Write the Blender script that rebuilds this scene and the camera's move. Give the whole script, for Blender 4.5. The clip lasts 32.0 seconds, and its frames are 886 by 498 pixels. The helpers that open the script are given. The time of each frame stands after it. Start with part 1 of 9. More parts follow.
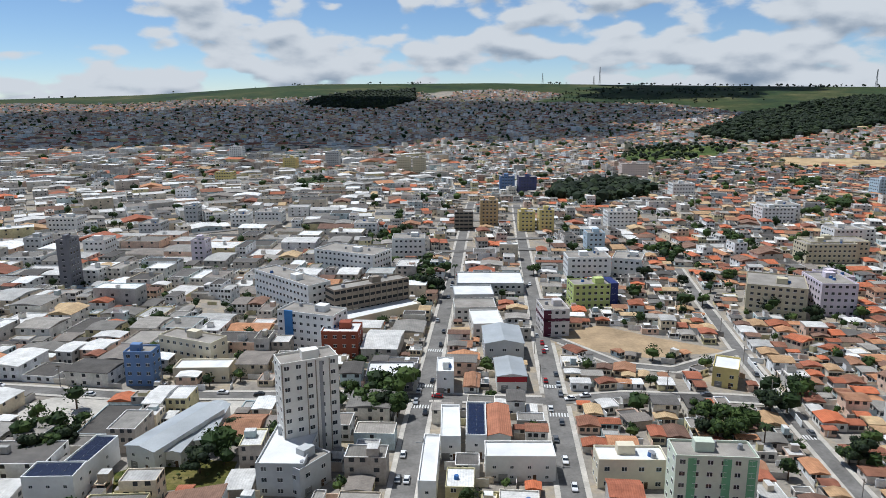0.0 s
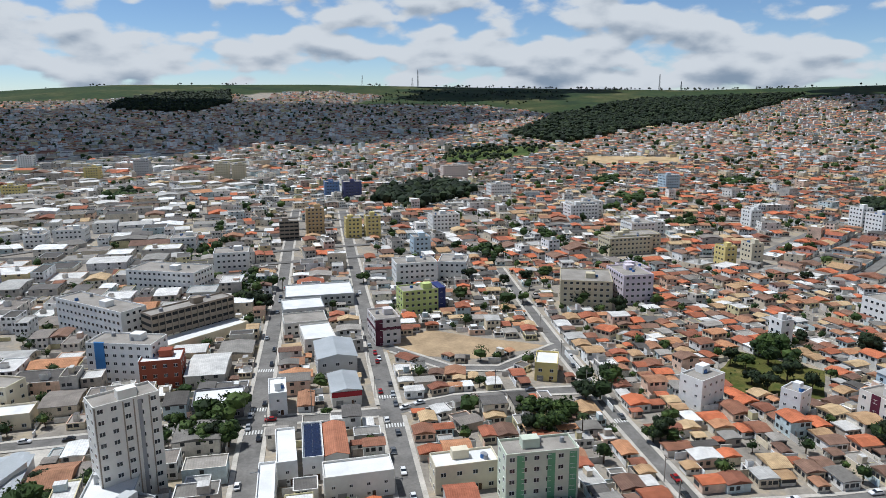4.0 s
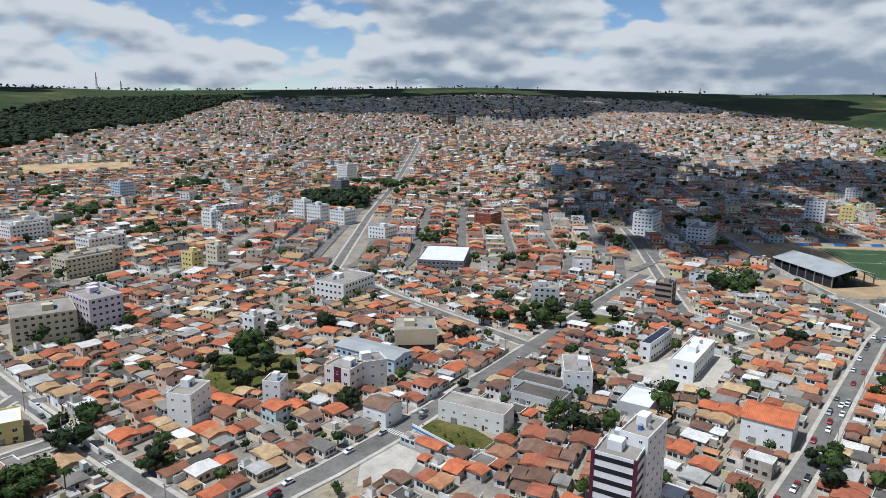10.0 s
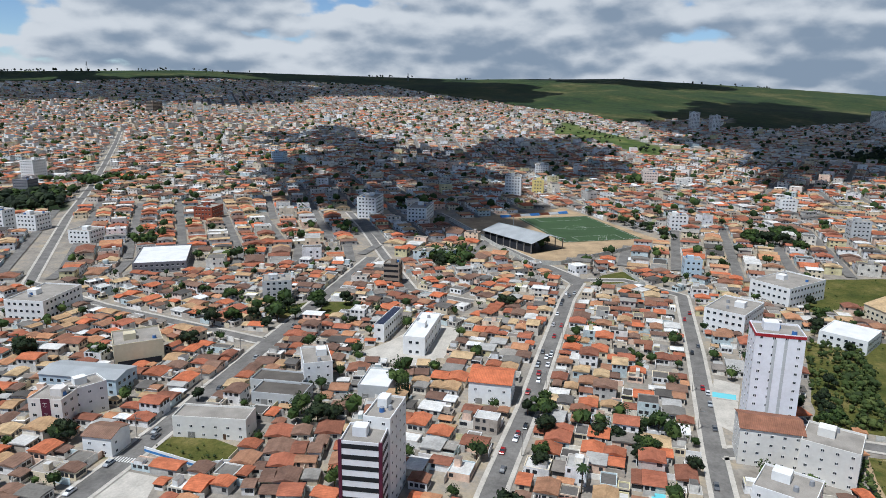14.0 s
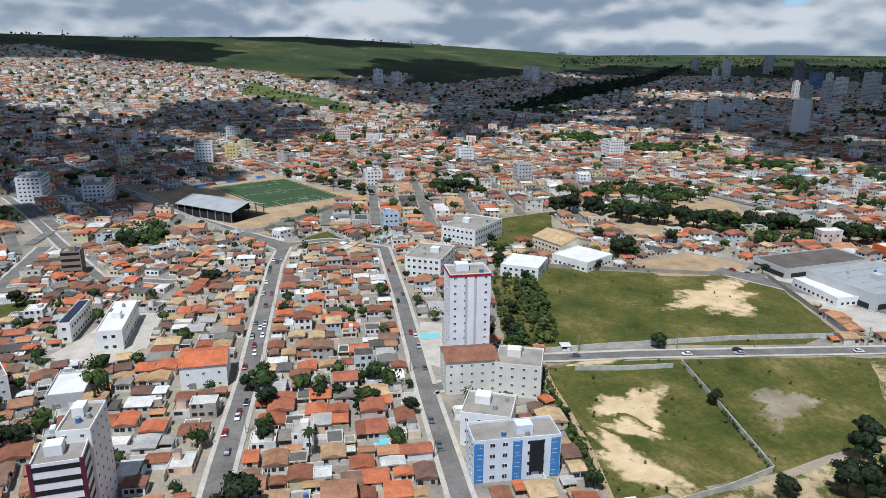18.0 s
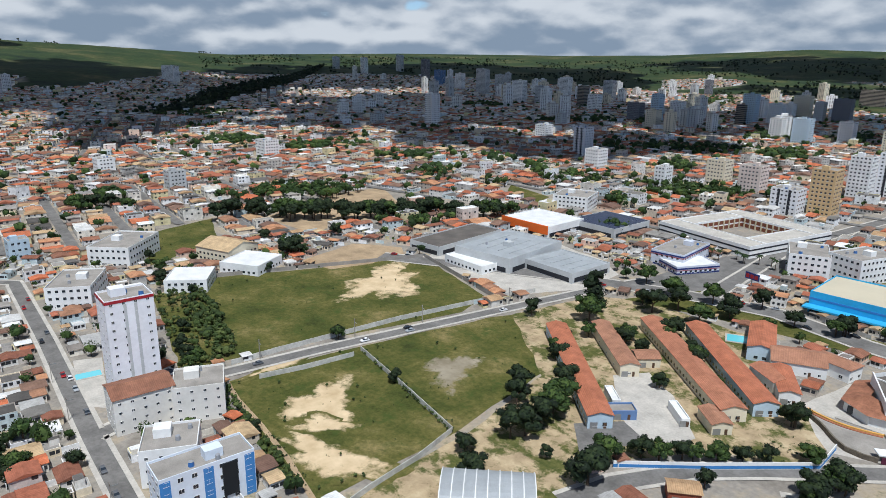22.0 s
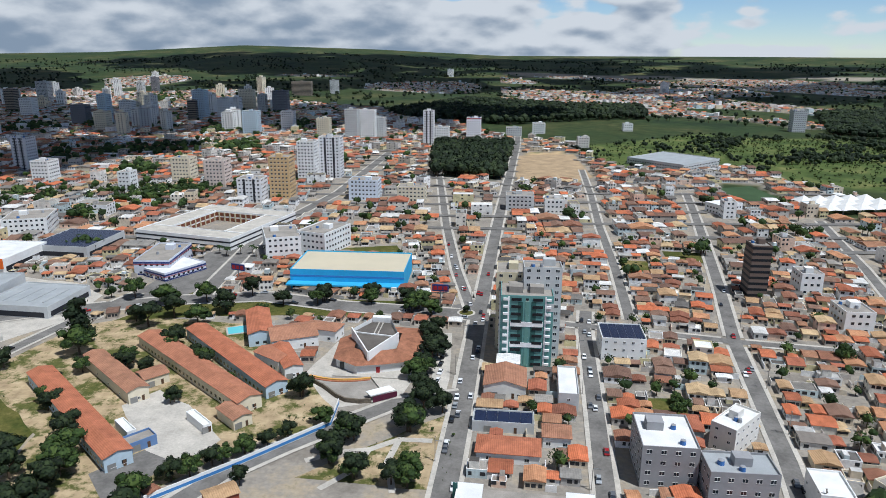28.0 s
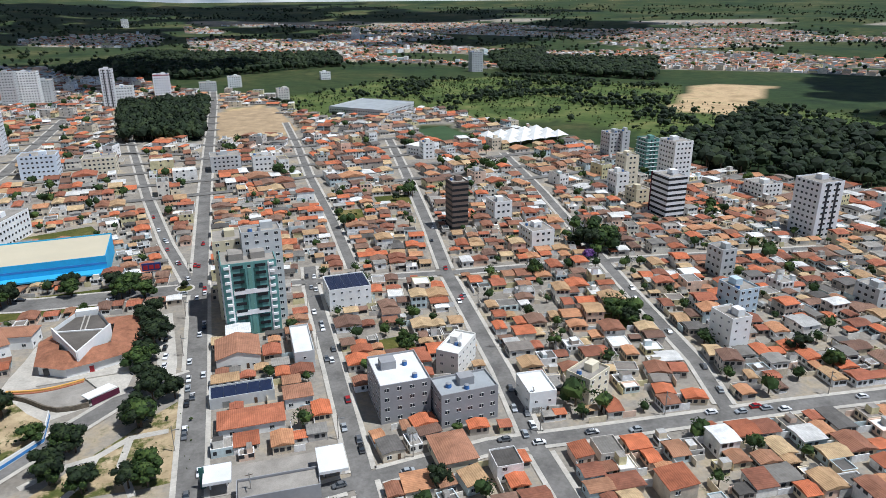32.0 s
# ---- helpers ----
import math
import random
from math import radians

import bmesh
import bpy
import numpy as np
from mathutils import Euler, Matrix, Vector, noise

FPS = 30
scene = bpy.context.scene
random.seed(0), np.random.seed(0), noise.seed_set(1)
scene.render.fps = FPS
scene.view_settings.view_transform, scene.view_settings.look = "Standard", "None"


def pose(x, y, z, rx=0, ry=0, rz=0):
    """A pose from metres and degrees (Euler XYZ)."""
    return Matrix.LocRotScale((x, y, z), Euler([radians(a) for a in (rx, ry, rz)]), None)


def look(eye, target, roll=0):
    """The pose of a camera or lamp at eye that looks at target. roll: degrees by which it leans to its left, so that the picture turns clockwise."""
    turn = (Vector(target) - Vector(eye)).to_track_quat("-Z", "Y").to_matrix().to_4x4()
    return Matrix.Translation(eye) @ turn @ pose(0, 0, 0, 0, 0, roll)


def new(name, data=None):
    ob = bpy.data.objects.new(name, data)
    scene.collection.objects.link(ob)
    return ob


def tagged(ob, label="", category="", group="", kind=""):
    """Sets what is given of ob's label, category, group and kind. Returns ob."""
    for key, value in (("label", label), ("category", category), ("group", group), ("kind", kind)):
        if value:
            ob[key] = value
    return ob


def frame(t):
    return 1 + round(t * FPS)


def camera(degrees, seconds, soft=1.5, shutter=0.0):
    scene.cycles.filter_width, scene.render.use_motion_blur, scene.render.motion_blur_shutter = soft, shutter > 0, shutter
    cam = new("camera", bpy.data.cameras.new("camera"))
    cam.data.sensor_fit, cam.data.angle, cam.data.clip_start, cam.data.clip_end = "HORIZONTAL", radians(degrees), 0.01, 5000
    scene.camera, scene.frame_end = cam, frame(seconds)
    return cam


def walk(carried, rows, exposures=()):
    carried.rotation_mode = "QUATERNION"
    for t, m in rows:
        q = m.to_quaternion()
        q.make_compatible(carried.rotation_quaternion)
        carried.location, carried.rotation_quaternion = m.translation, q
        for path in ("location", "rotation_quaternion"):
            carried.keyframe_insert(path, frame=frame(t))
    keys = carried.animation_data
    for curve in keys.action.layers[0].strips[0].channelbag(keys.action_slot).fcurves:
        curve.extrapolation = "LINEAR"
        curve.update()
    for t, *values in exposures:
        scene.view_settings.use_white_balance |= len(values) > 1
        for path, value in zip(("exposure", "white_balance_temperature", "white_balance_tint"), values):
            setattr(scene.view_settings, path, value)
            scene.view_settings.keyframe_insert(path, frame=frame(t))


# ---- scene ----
cam = camera(65.26, 32.0, soft=0.85)


def eye_pose(x, y, z, yaw, pitch, roll):
    return Matrix.Translation((x, y, z)) @ pose(0, 0, 0, 90 + pitch, 0, yaw) @ pose(0, 0, 0, 0, 0, roll)


PATH = [
    (0, 0.00, 0.00, 107.90, 0.011, -12.391, -0.242),
    (0.5, 0.28, 0.24, 108.60, -0.041, -12.382, -0.237),
    (1, 0.46, 0.31, 109.18, -1.266, -12.346, -0.287),
    (2, 0.55, 0.30, 110.33, -5.346, -12.304, -0.418),
    (2.5, 0.54, 0.25, 110.91, -7.630, -12.325, -0.328),
    (4.5, 0.56, 0.54, 113.39, -17.145, -12.405, -0.140),
    (5, 0.57, 0.65, 113.97, -20.387, -12.399, -0.069),
    (5.5, 0.61, 0.76, 114.48, -24.230, -12.398, -0.004),
    (6, 0.78, 0.89, 114.78, -28.279, -12.389, -0.001),
    (7, 0.88, 0.98, 115.58, -36.262, -12.330, 0.176),
    (8, 1.35, 2.19, 116.02, -43.433, -12.326, 0.347),
    (9, 1.85, 2.28, 116.68, -50.556, -12.280, 0.644),
    (10, 2.08, 2.22, 117.68, -57.519, -12.237, 0.687),
    (11, 2.34, 2.18, 118.68, -63.686, -12.152, 0.645),
    (12, 3.01, 2.27, 119.17, -70.634, -12.083, 0.714),
    (13, 2.99, 2.70, 119.92, -75.999, -12.176, 0.751),
    (13.5, 2.82, 2.70, 120.44, -78.089, -12.552, 0.758),
    (15.5, 2.56, 2.35, 121.90, -87.689, -16.027, 0.611),
    (16, 2.69, 2.10, 122.35, -90.532, -16.441, 0.608),
    (17, 3.03, 1.77, 122.63, -98.318, -16.400, 0.628),
    (18, 4.15, 1.61, 122.35, -105.093, -16.319, 0.476),
    (19, 5.23, 0.64, 121.88, -111.416, -16.244, 0.519),
    (20, 5.41, 0.34, 122.27, -117.827, -16.214, 0.513),
    (21, 5.87, 0.25, 122.63, -125.503, -16.206, 0.607),
    (22, 6.89, -0.27, 122.45, -133.063, -16.127, 0.679),
    (23, 7.93, -1.01, 122.51, -140.355, -16.133, 0.805),
    (24, 8.53, -1.47, 122.37, -147.519, -16.044, 0.883),
    (25, 8.38, -1.58, 123.21, -154.597, -16.067, 0.752),
    (25.5, 8.47, -1.71, 123.73, -158.151, -16.108, 0.722),
    (27.5, 8.34, -2.45, 124.73, -172.035, -16.101, 0.493),
    (28, 8.13, -2.58, 125.08, -175.570, -16.093, 0.328),
    (29, 7.95, -2.75, 125.77, -182.650, -16.125, 0.135),
    (30, 7.88, -2.67, 126.47, -189.014, -16.715, 0.047),
    (30.5, 7.74, -2.60, 126.93, -191.660, -17.627, -0.051),
    (31, 7.66, -2.45, 127.42, -194.316, -18.990, -0.159),
    (31.5, 7.66, -2.32, 127.89, -196.996, -20.109, -0.240),
    (32, 7.63, -2.25, 128.33, -199.656, -20.184, -0.234),
]
walk(cam, [(t, eye_pose(*row)) for t, *row in PATH], [(0.0, -0.16, 5900.0, 8.0), (30.0, -0.15, 5850.0, 8.0), (32.0, -0.07, 5850.0, 8.0)])

# ---- light ----
SUN_EL, SUN_AZ = 65.0, -54.0   # degrees; azimuth clockwise from +y
sun = new("sun", bpy.data.lights.new("sun", "SUN"))
sun.data.energy, sun.data.angle, sun.data.color = 5.0, radians(0.55), (1.0, 0.965, 0.91)
_el, _az = radians(SUN_EL), radians(SUN_AZ)
SUN_DIR = Vector((math.sin(_az) * math.cos(_el), math.cos(_az) * math.cos(_el), math.sin(_el)))
sun.matrix_world = look(SUN_DIR * 400, (0, 0, 0))

world = bpy.data.worlds.new("world")
scene.world = world
world.use_nodes = True
wt = world.node_tree
wt.nodes.clear()


def wn(kind, **kw):
    n = wt.nodes.new(kind)
    for k, v in kw.items():
        n.inputs[k].default_value = v
    return n


def wmath(op, a, b=None, clamp=False):
    n = wt.nodes.new("ShaderNodeMath")
    n.operation, n.use_clamp = op, clamp
    for i, v in enumerate((a, b)):
        if v is None:
            continue
        if isinstance(v, (int, float)):
            n.inputs[i].default_value = v
        else:
            wt.links.new(v, n.inputs[i])
    return n.outputs[0]


sky = wn("ShaderNodeTexSky")
sky.sky_type, sky.sun_disc = "NISHITA", False
sky.sun_elevation, sky.sun_rotation = radians(SUN_EL), radians(SUN_AZ)
sky.altitude, sky.air_density, sky.dust_density, sky.ozone_density = 900, 0.8, 0.0, 3.5
geo = wn("ShaderNodeTexCoord")
sep = wn("ShaderNodeSeparateXYZ")
wt.links.new(geo.outputs["Generated"], sep.inputs[0])
dx, dy, dz = sep.outputs


def smooth(value, low, high):
    n = wn("ShaderNodeMapRange")
    n.interpolation_type = "SMOOTHSTEP"
    n.inputs["From Min"].default_value, n.inputs["From Max"].default_value = low, high
    wt.links.new(value, n.inputs["Value"])
    return n.outputs[0]


def cloud_field(rise):
    """Density of the cumulus deck, read a little higher in the sky by rise: broad banks, cauliflower heads, fine fray."""
    lifted = wmath("MAXIMUM", wmath("ADD", dz, rise), 0.0005)

    def spread(flat, tall, power):
        comb = wn("ShaderNodeCombineXYZ")
        wt.links.new(wmath("MULTIPLY", dx, flat), comb.inputs[0])
        wt.links.new(wmath("MULTIPLY", dy, flat), comb.inputs[1])
        wt.links.new(wmath("MULTIPLY", wmath("POWER", lifted, power), tall), comb.inputs[2])
        return comb.outputs[0]

    wide, round_heads = spread(4.4, 13.0, 0.8), spread(8.0, 15.0, 0.9)
    bank = wn("ShaderNodeTexNoise", Scale=0.9, Detail=2.0, Roughness=0.45)
    wt.links.new(wide, bank.inputs["Vector"])
    fray = wn("ShaderNodeTexNoise", Scale=3.0, Detail=6.0, Roughness=0.55)
    wt.links.new(round_heads, fray.inputs["Vector"])
    total = wmath("ADD", bank.outputs["Fac"], wmath("MULTIPLY", wmath("SUBTRACT", fray.outputs["Fac"], 0.5), 0.24))
    for scale, weight in ((1.6, 0.27), (3.6, 0.13)):
        head = wn("ShaderNodeTexVoronoi", Scale=scale)
        head.feature = "SMOOTH_F1"
        head.inputs["Smoothness"].default_value = 0.35
        wt.links.new(round_heads, head.inputs["Vector"])
        total = wmath("ADD", total, wmath("MULTIPLY", wmath("SUBTRACT", 0.42, head.outputs["Distance"]), weight))
    return total


density, above = cloud_field(0.0), cloud_field(0.014)
# thicker cover towards the rain clouds in the east and south-east
east = wmath("ADD", wmath("MULTIPLY", dx, 0.10), wmath("MULTIPLY", dy, -0.045))
low = wmath("MULTIPLY", wmath("SUBTRACT", 1.0, wmath("MULTIPLY", dz, 11.0, True), True), 0.05)
cover = wmath("ADD", wmath("ADD", wmath("ADD", east, low), 0.085), wmath("MULTIPLY", wmath("MAXIMUM", wmath("SUBTRACT", dz, 0.18), 0.0), -0.3))
# a slate veil of rain low in the south-east
veil = wmath("MULTIPLY", smooth(wmath("ADD", wmath("MULTIPLY", dx, 0.86), wmath("MULTIPLY", dy, -0.5)), 0.45, 0.95), wmath("SUBTRACT", 1.0, smooth(dz, 0.02, 0.11)))
mask = smooth(wmath("ADD", wmath("ADD", density, cover), wmath("MULTIPLY", veil, 0.16)), 0.47, 0.555)
underside = wmath("ADD", wmath("SUBTRACT", above, density), wmath("MULTIPLY", east, 0.55))
thick = wmath("ADD", underside, wmath("MULTIPLY", wmath("SUBTRACT", density, 0.55), 0.55))
ramp = wn("ShaderNodeMixRGB")
ramp.inputs[1].default_value, ramp.inputs[2].default_value = (1.22, 1.23, 1.24, 1), (0.46, 0.56, 0.69, 1)
wt.links.new(smooth(wmath("ADD", thick, wmath("MULTIPLY", veil, 0.085)), -0.09, 0.17), ramp.inputs[0])
sky_bg = wn("ShaderNodeBackground", Strength=0.105)
cloud_bg = wn("ShaderNodeBackground", Strength=0.60)
wt.links.new(sky.outputs[0], sky_bg.inputs[0])
wt.links.new(ramp.outputs[0], cloud_bg.inputs[0])
mixer = wn("ShaderNodeMixShader")
wt.links.new(mask, mixer.inputs[0])
wt.links.new(sky_bg.outputs[0], mixer.inputs[1])
wt.links.new(cloud_bg.outputs[0], mixer.inputs[2])
out = wn("ShaderNodeOutputWorld")
wt.links.new(mixer.outputs[0], out.inputs[0])


# ---- clouds out of view overhead, added to keep the sun off parts of the land ----
M_CLOUD = bpy.data.materials.new("cloud")
M_CLOUD.use_nodes = True
M_CLOUD.node_tree.nodes["Principled BSDF"].inputs["Base Color"].default_value = (0.9, 0.9, 0.9, 1)
M_CLOUD.node_tree.nodes["Principled BSDF"].inputs["Roughness"].default_value = 1.0
CLOUD_BASE = 1300.0


def cloud(x, y, length, width, turn, seed):
    """A flat-based cumulus, out of view, set above the place whose sun it takes."""
    rng = random.Random(seed)
    k = CLOUD_BASE / SUN_DIR.z
    cx, cy = x + SUN_DIR.x * k, y + SUN_DIR.y * k
    c, s = math.cos(radians(turn)), math.sin(radians(turn))
    bm = bmesh.new()
    n = 34 + int(length * width / 26000)
    for _ in range(n):
        a, r = rng.uniform(0, 6.28), math.sqrt(rng.random())
        u, v = r * math.cos(a) * length / 2, r * math.sin(a) * width / 2
        q = min(length, width) * rng.uniform(0.09, 0.2) * (1.25 - r * 0.7)
        m = Matrix.Translation((cx + c * u - s * v, cy + s * u + c * v, CLOUD_BASE + q * 0.3)) @ Matrix.Diagonal((q * 1.3, q * 1.3, q * 0.7, 1))
        made = bmesh.ops.create_icosphere(bm, subdivisions=2, radius=1.0, matrix=m)
        for w in made["verts"]:
            w.co += Vector((rng.uniform(-1, 1), rng.uniform(-1, 1), rng.uniform(-0.5, 0.5))) * q * 0.22
            w.co.z = max(w.co.z, CLOUD_BASE - 10)
    me = bpy.data.meshes.new("cloud")
    bm.to_mesh(me)
    bm.free()
    me.materials.append(M_CLOUD)
    tagged(new("cloud", me), "white flat-based cumulus cloud out of view, placed to shade the land", "cloud", "clouds", "structure")


cloud(-420, 1800, 1900, 1000, 5, 1)
cloud(420, 2050, 900, 420, -20, 2)
cloud(790, 200, 560, 300, 20, 3)
cloud(1150, 60, 560, 300, -10, 4)
cloud(2150, 1150, 900, 700, 30, 5)
cloud(1900, -650, 1300, 700, -40, 6)
cloud(1000, -1180, 1400, 640, -45, 7)
cloud(1330, -520, 900, 380, -30, 22)
cloud(1120, 360, 700, 260, 30, 23)
cloud(2050, -2050, 1700, 1300, -45, 8)
cloud(330, -1330, 800, 480, 0, 9)
cloud(1150, -830, 900, 330, -40, 26)
cloud(2350, -1450, 1300, 650, -40, 27)
cloud(2250, -680, 1000, 520, 0, 28)
cloud(1600, -780, 700, 400, -30, 30)
cloud(2850, 480, 1100, 420, 60, 31)
cloud(3050, 800, 900, 500, 20, 32)
cloud(-1000, -2250, 1700, 620, 25, 33)
cloud(-900, -3300, 2200, 700, 5, 34)
cloud(250, -2500, 1800, 600, 10, 10)
cloud(2600, 300, 800, 500, 0, 12)
cloud(2250, 1900, 1500, 650, 38, 16)
cloud(900, 2650, 700, 500, 10, 17)
cloud(-900, -650, 700, 260, 50, 18)
cloud(2950, 950, 1500, 800, 25, 19)
cloud(3300, 2100, 1300, 900, 0, 20)
cloud(1500, 3000, 1600, 700, -10, 21)
cloud(3600, -300, 1000, 900, 0, 13)
cloud(1100, -3300, 1900, 800, -15, 25)
cloud(300, -3900, 3000, 700, 0, 14)
cloud(-300, -4300, 1800, 400, 10, 15)

# ---- lie of the land ----
# azimuth clockwise from +y: height angle of the skyline, distance at which the land begins to rise, distance of the skyline
RIDGE_AZ = (-180, -150, -100, -60, -32, -23, -10, 4, 22, 34, 49, 60, 82, 94, 107, 116, 130, 142, 150, 160, 170, 180)
RIDGE_EL = (-0.35, -0.25, -0.3, -0.3, -0.18, 0.09, 0.92, 0.96, 0.61, 0.40, 0.72, 1.0, 0.60, 0.77, 0.07, -0.5, -0.3, -0.33, -0.2, 0.35, 0.1, -0.35)
RIDGE_R0 = (2300, 2300, 2000, 1300, 1000, 950, 900, 900, 900, 900, 900, 900, 900, 950, 1200, 1700, 2200, 2300, 2300, 2300, 2300, 2300)
RIDGE_R1 = (4800, 4800, 4500, 3800, 3300, 3300, 3200, 3200, 3200, 3200, 3200, 3200, 3200, 3300, 3700, 4200, 4700, 4800, 4800, 4800, 4800, 4800)


def terrain(x, y):
    x, y = np.asarray(x, float), np.asarray(y, float)
    r, az = np.hypot(x, y), np.degrees(np.arctan2(x, y))
    el, r0, r1 = (np.interp(az, RIDGE_AZ, v) for v in (RIDGE_EL, RIDGE_R0, RIDGE_R1))
    top = 116 + r1 * np.tan(np.radians(el))
    s = np.clip((r - r0) / (r1 - r0), 0, 1)
    h = top * s ** 1.35 - np.clip(r - r1, 0, None) * 0.03
    wob = np.sin(x * 0.0041 + 1.3) * np.sin(y * 0.0037 + 0.4) + 0.5 * np.sin(x * 0.011 + y * 0.007)
    return h + 5.0 * wob * np.clip((r - 900) / 900, 0, 1) * np.clip((r1 - r) / 400, 0.0, 1)

# ---- materials ----
def lin(c):
    """sRGB 0..255 triple to a linear colour."""
    return tuple(((v / 255) / 12.92 if v <= 10 else ((v / 255 + 0.055) / 1.055) ** 2.4) for v in c) + (1.0,)


class Mat:
    """A small builder for node materials."""

    def __init__(self, name, rough=0.85, metal=0.0, spec=0.3):
        self.m = bpy.data.materials.new(name)
        self.m.use_nodes = True
        self.t = self.m.node_tree
        self.b = self.t.nodes["Principled BSDF"]
        self.b.inputs["Roughness"].default_value = rough
        self.b.inputs["Metallic"].default_value = metal
        self.b.inputs["Specular IOR Level"].default_value = spec
        self.pos = None

    def node(self, kind, **kw):
        n = self.t.nodes.new(kind)
        for k, v in kw.items():
            n.inputs[k].default_value = v
        return n

    def link(self, a, b):
        self.t.links.new(a, b)

    def place(self, local=False):
        if local:
            return self.node("ShaderNodeTexCoord").outputs["Object"]
        if self.pos is None:
            self.pos = self.node("ShaderNodeNewGeometry").outputs["Position"]
        return self.pos

    def noise(self, scale, detail=4.0, rough=0.6, local=False, stretch=None):
        n = self.node("ShaderNodeTexNoise", Scale=scale, Detail=detail, Roughness=rough)
        src = self.place(local)
        if stretch:
            mp = self.node("ShaderNodeMapping")
            mp.inputs["Scale"].default_value = stretch
            self.link(src, mp.inputs[0])
            src = mp.outputs[0]
        self.link(src, n.inputs["Vector"])
        return n.outputs["Fac"]

    def ramp(self, fac, stops, hard=False):
        r = self.node("ShaderNodeValToRGB")
        r.color_ramp.interpolation = "CONSTANT" if hard else "LINEAR"
        el = r.color_ramp.elements
        while len(el) < len(stops):
            el.new(0.5)
        for e, (p, c) in zip(el, stops):
            e.position, e.color = p, c
        self.link(fac, r.inputs[0])
        return r.outputs[0]

    def mix(self, fac, a, b, mode="MIX"):
        n = self.node("ShaderNodeMixRGB")
        n.blend_type = mode
        for i, v in enumerate((fac, a, b)):
            if isinstance(v, (int, float)):
                n.inputs[i].default_value = v
            elif isinstance(v, tuple):
                n.inputs[i].default_value = v
            else:
                self.link(v, n.inputs[i])
        return n.outputs[0]

    def vary(self, colour, amount=0.25, scale=0.35, fine=3.0):
        """Stains at two scales over a colour."""
        lo, hi = 1 - amount, 1 + amount * 0.4
        a = self.ramp(self.noise(scale, 5.0), [(0.3, (lo, lo, lo, 1)), (0.7, (hi, hi, hi, 1))])
        b = self.ramp(self.noise(fine, 3.0), [(0.3, (lo + 0.06, lo + 0.05, lo + 0.04, 1)), (0.75, (1.06, 1.06, 1.06, 1))])
        c = self.mix(1.0, colour, a, "MULTIPLY")
        return self.mix(0.7, c, b, "MULTIPLY")

    def bump(self, fac, strength=0.3, dist=0.1):
        n = self.node("ShaderNodeBump", Strength=strength, Distance=dist)
        self.link(fac, n.inputs["Height"])
        self.link(n.outputs[0], self.b.inputs["Normal"])

    def done(self, colour):
        if isinstance(colour, tuple):
            self.b.inputs["Base Color"].default_value = colour
        else:
            self.link(colour, self.b.inputs["Base Color"])
        return self.m


def plain(name, rgb, rough=0.8, amount=0.18, metal=0.0, scale=0.35, fine=3.0, spec=0.3):
    m = Mat(name, rough, metal, spec)
    base = m.node("ShaderNodeRGB")
    base.outputs[0].default_value = lin(rgb)
    m.bump(m.noise(6.0, 4.0), 0.15, 0.05)
    return m.done(m.vary(base.outputs[0], amount, scale, fine))


def palette(name, colours, rough=0.85, amount=0.3, source="island", tiles=False, dirt=0.3):
    """A material that takes one of several colours per piece."""
    m = Mat(name, rough)
    if source == "island":
        rnd = m.node("ShaderNodeNewGeometry").outputs["Random Per Island"]
    else:
        rnd = m.node("ShaderNodeObjectInfo").outputs["Random"]
    n = len(colours)
    col = m.ramp(rnd, [(i / n, lin(c)) for i, c in enumerate(colours)], hard=True)
    col = m.vary(col, amount, 0.22, 1.3)
    if tiles:
        w = m.node("ShaderNodeTexWave", Scale=0.5, Distortion=0.8, Detail=1.0)
        m.link(m.place(source == "object"), w.inputs["Vector"])
        col = m.mix(0.35, col, m.ramp(w.outputs["Fac"], [(0.0, (0.62, 0.6, 0.58, 1)), (0.6, (1.05, 1.05, 1.05, 1))]), "MULTIPLY")
        m.bump(w.outputs["Fac"], 0.5, 0.12)
        dark = m.ramp(m.noise(0.5, 6.0, 0.7), [(0.46, (1, 1, 1, 1)), (0.72, (0.55, 0.5, 0.47, 1))])
        col = m.mix(dirt * 2, col, dark, "MULTIPLY")
    else:
        streak = m.ramp(m.noise(1.1, 5.0, 0.7, stretch=(1, 1, 0.18)), [(0.42, (1, 1, 1, 1)), (0.75, (0.66, 0.64, 0.6, 1))])
        col = m.mix(dirt, col, streak, "MULTIPLY")
        if dirt > 0.4:
            w = m.node("ShaderNodeTexWave", Scale=0.4, Distortion=0.5, Detail=1.0)
            m.link(m.place(source == "object"), w.inputs["Vector"])
            col = m.mix(0.22, col, m.ramp(w.outputs["Fac"], [(0.0, (0.6, 0.6, 0.6, 1)), (0.5, (1.08, 1.08, 1.08, 1))]), "MULTIPLY")
        m.bump(m.noise(7.0, 3.0), 0.15, 0.04)
    return m.done(col)


WALLS = [(244, 241, 235), (234, 229, 219), (247, 247, 245), (214, 206, 197), (239, 224, 196), (200, 196, 190), (246, 243, 240), (224, 210, 188), (188, 177, 165), (241, 234, 220), (208, 222, 224), (240, 208, 186), (248, 248, 248), (224, 214, 170)]
TILES = [(126, 98, 84), (168, 102, 74), (202, 120, 84), (178, 110, 84), (200, 146, 108), (152, 106, 84), (190, 156, 118), (208, 120, 82), (142, 112, 95), (206, 178, 138), (170, 126, 98), (146, 96, 76)]
GREYS = [(92, 88, 84), (110, 106, 102), (150, 146, 140), (184, 182, 178), (128, 124, 118), (214, 212, 208), (240, 240, 238), (228, 226, 222), (140, 132, 124), (164, 158, 150)]
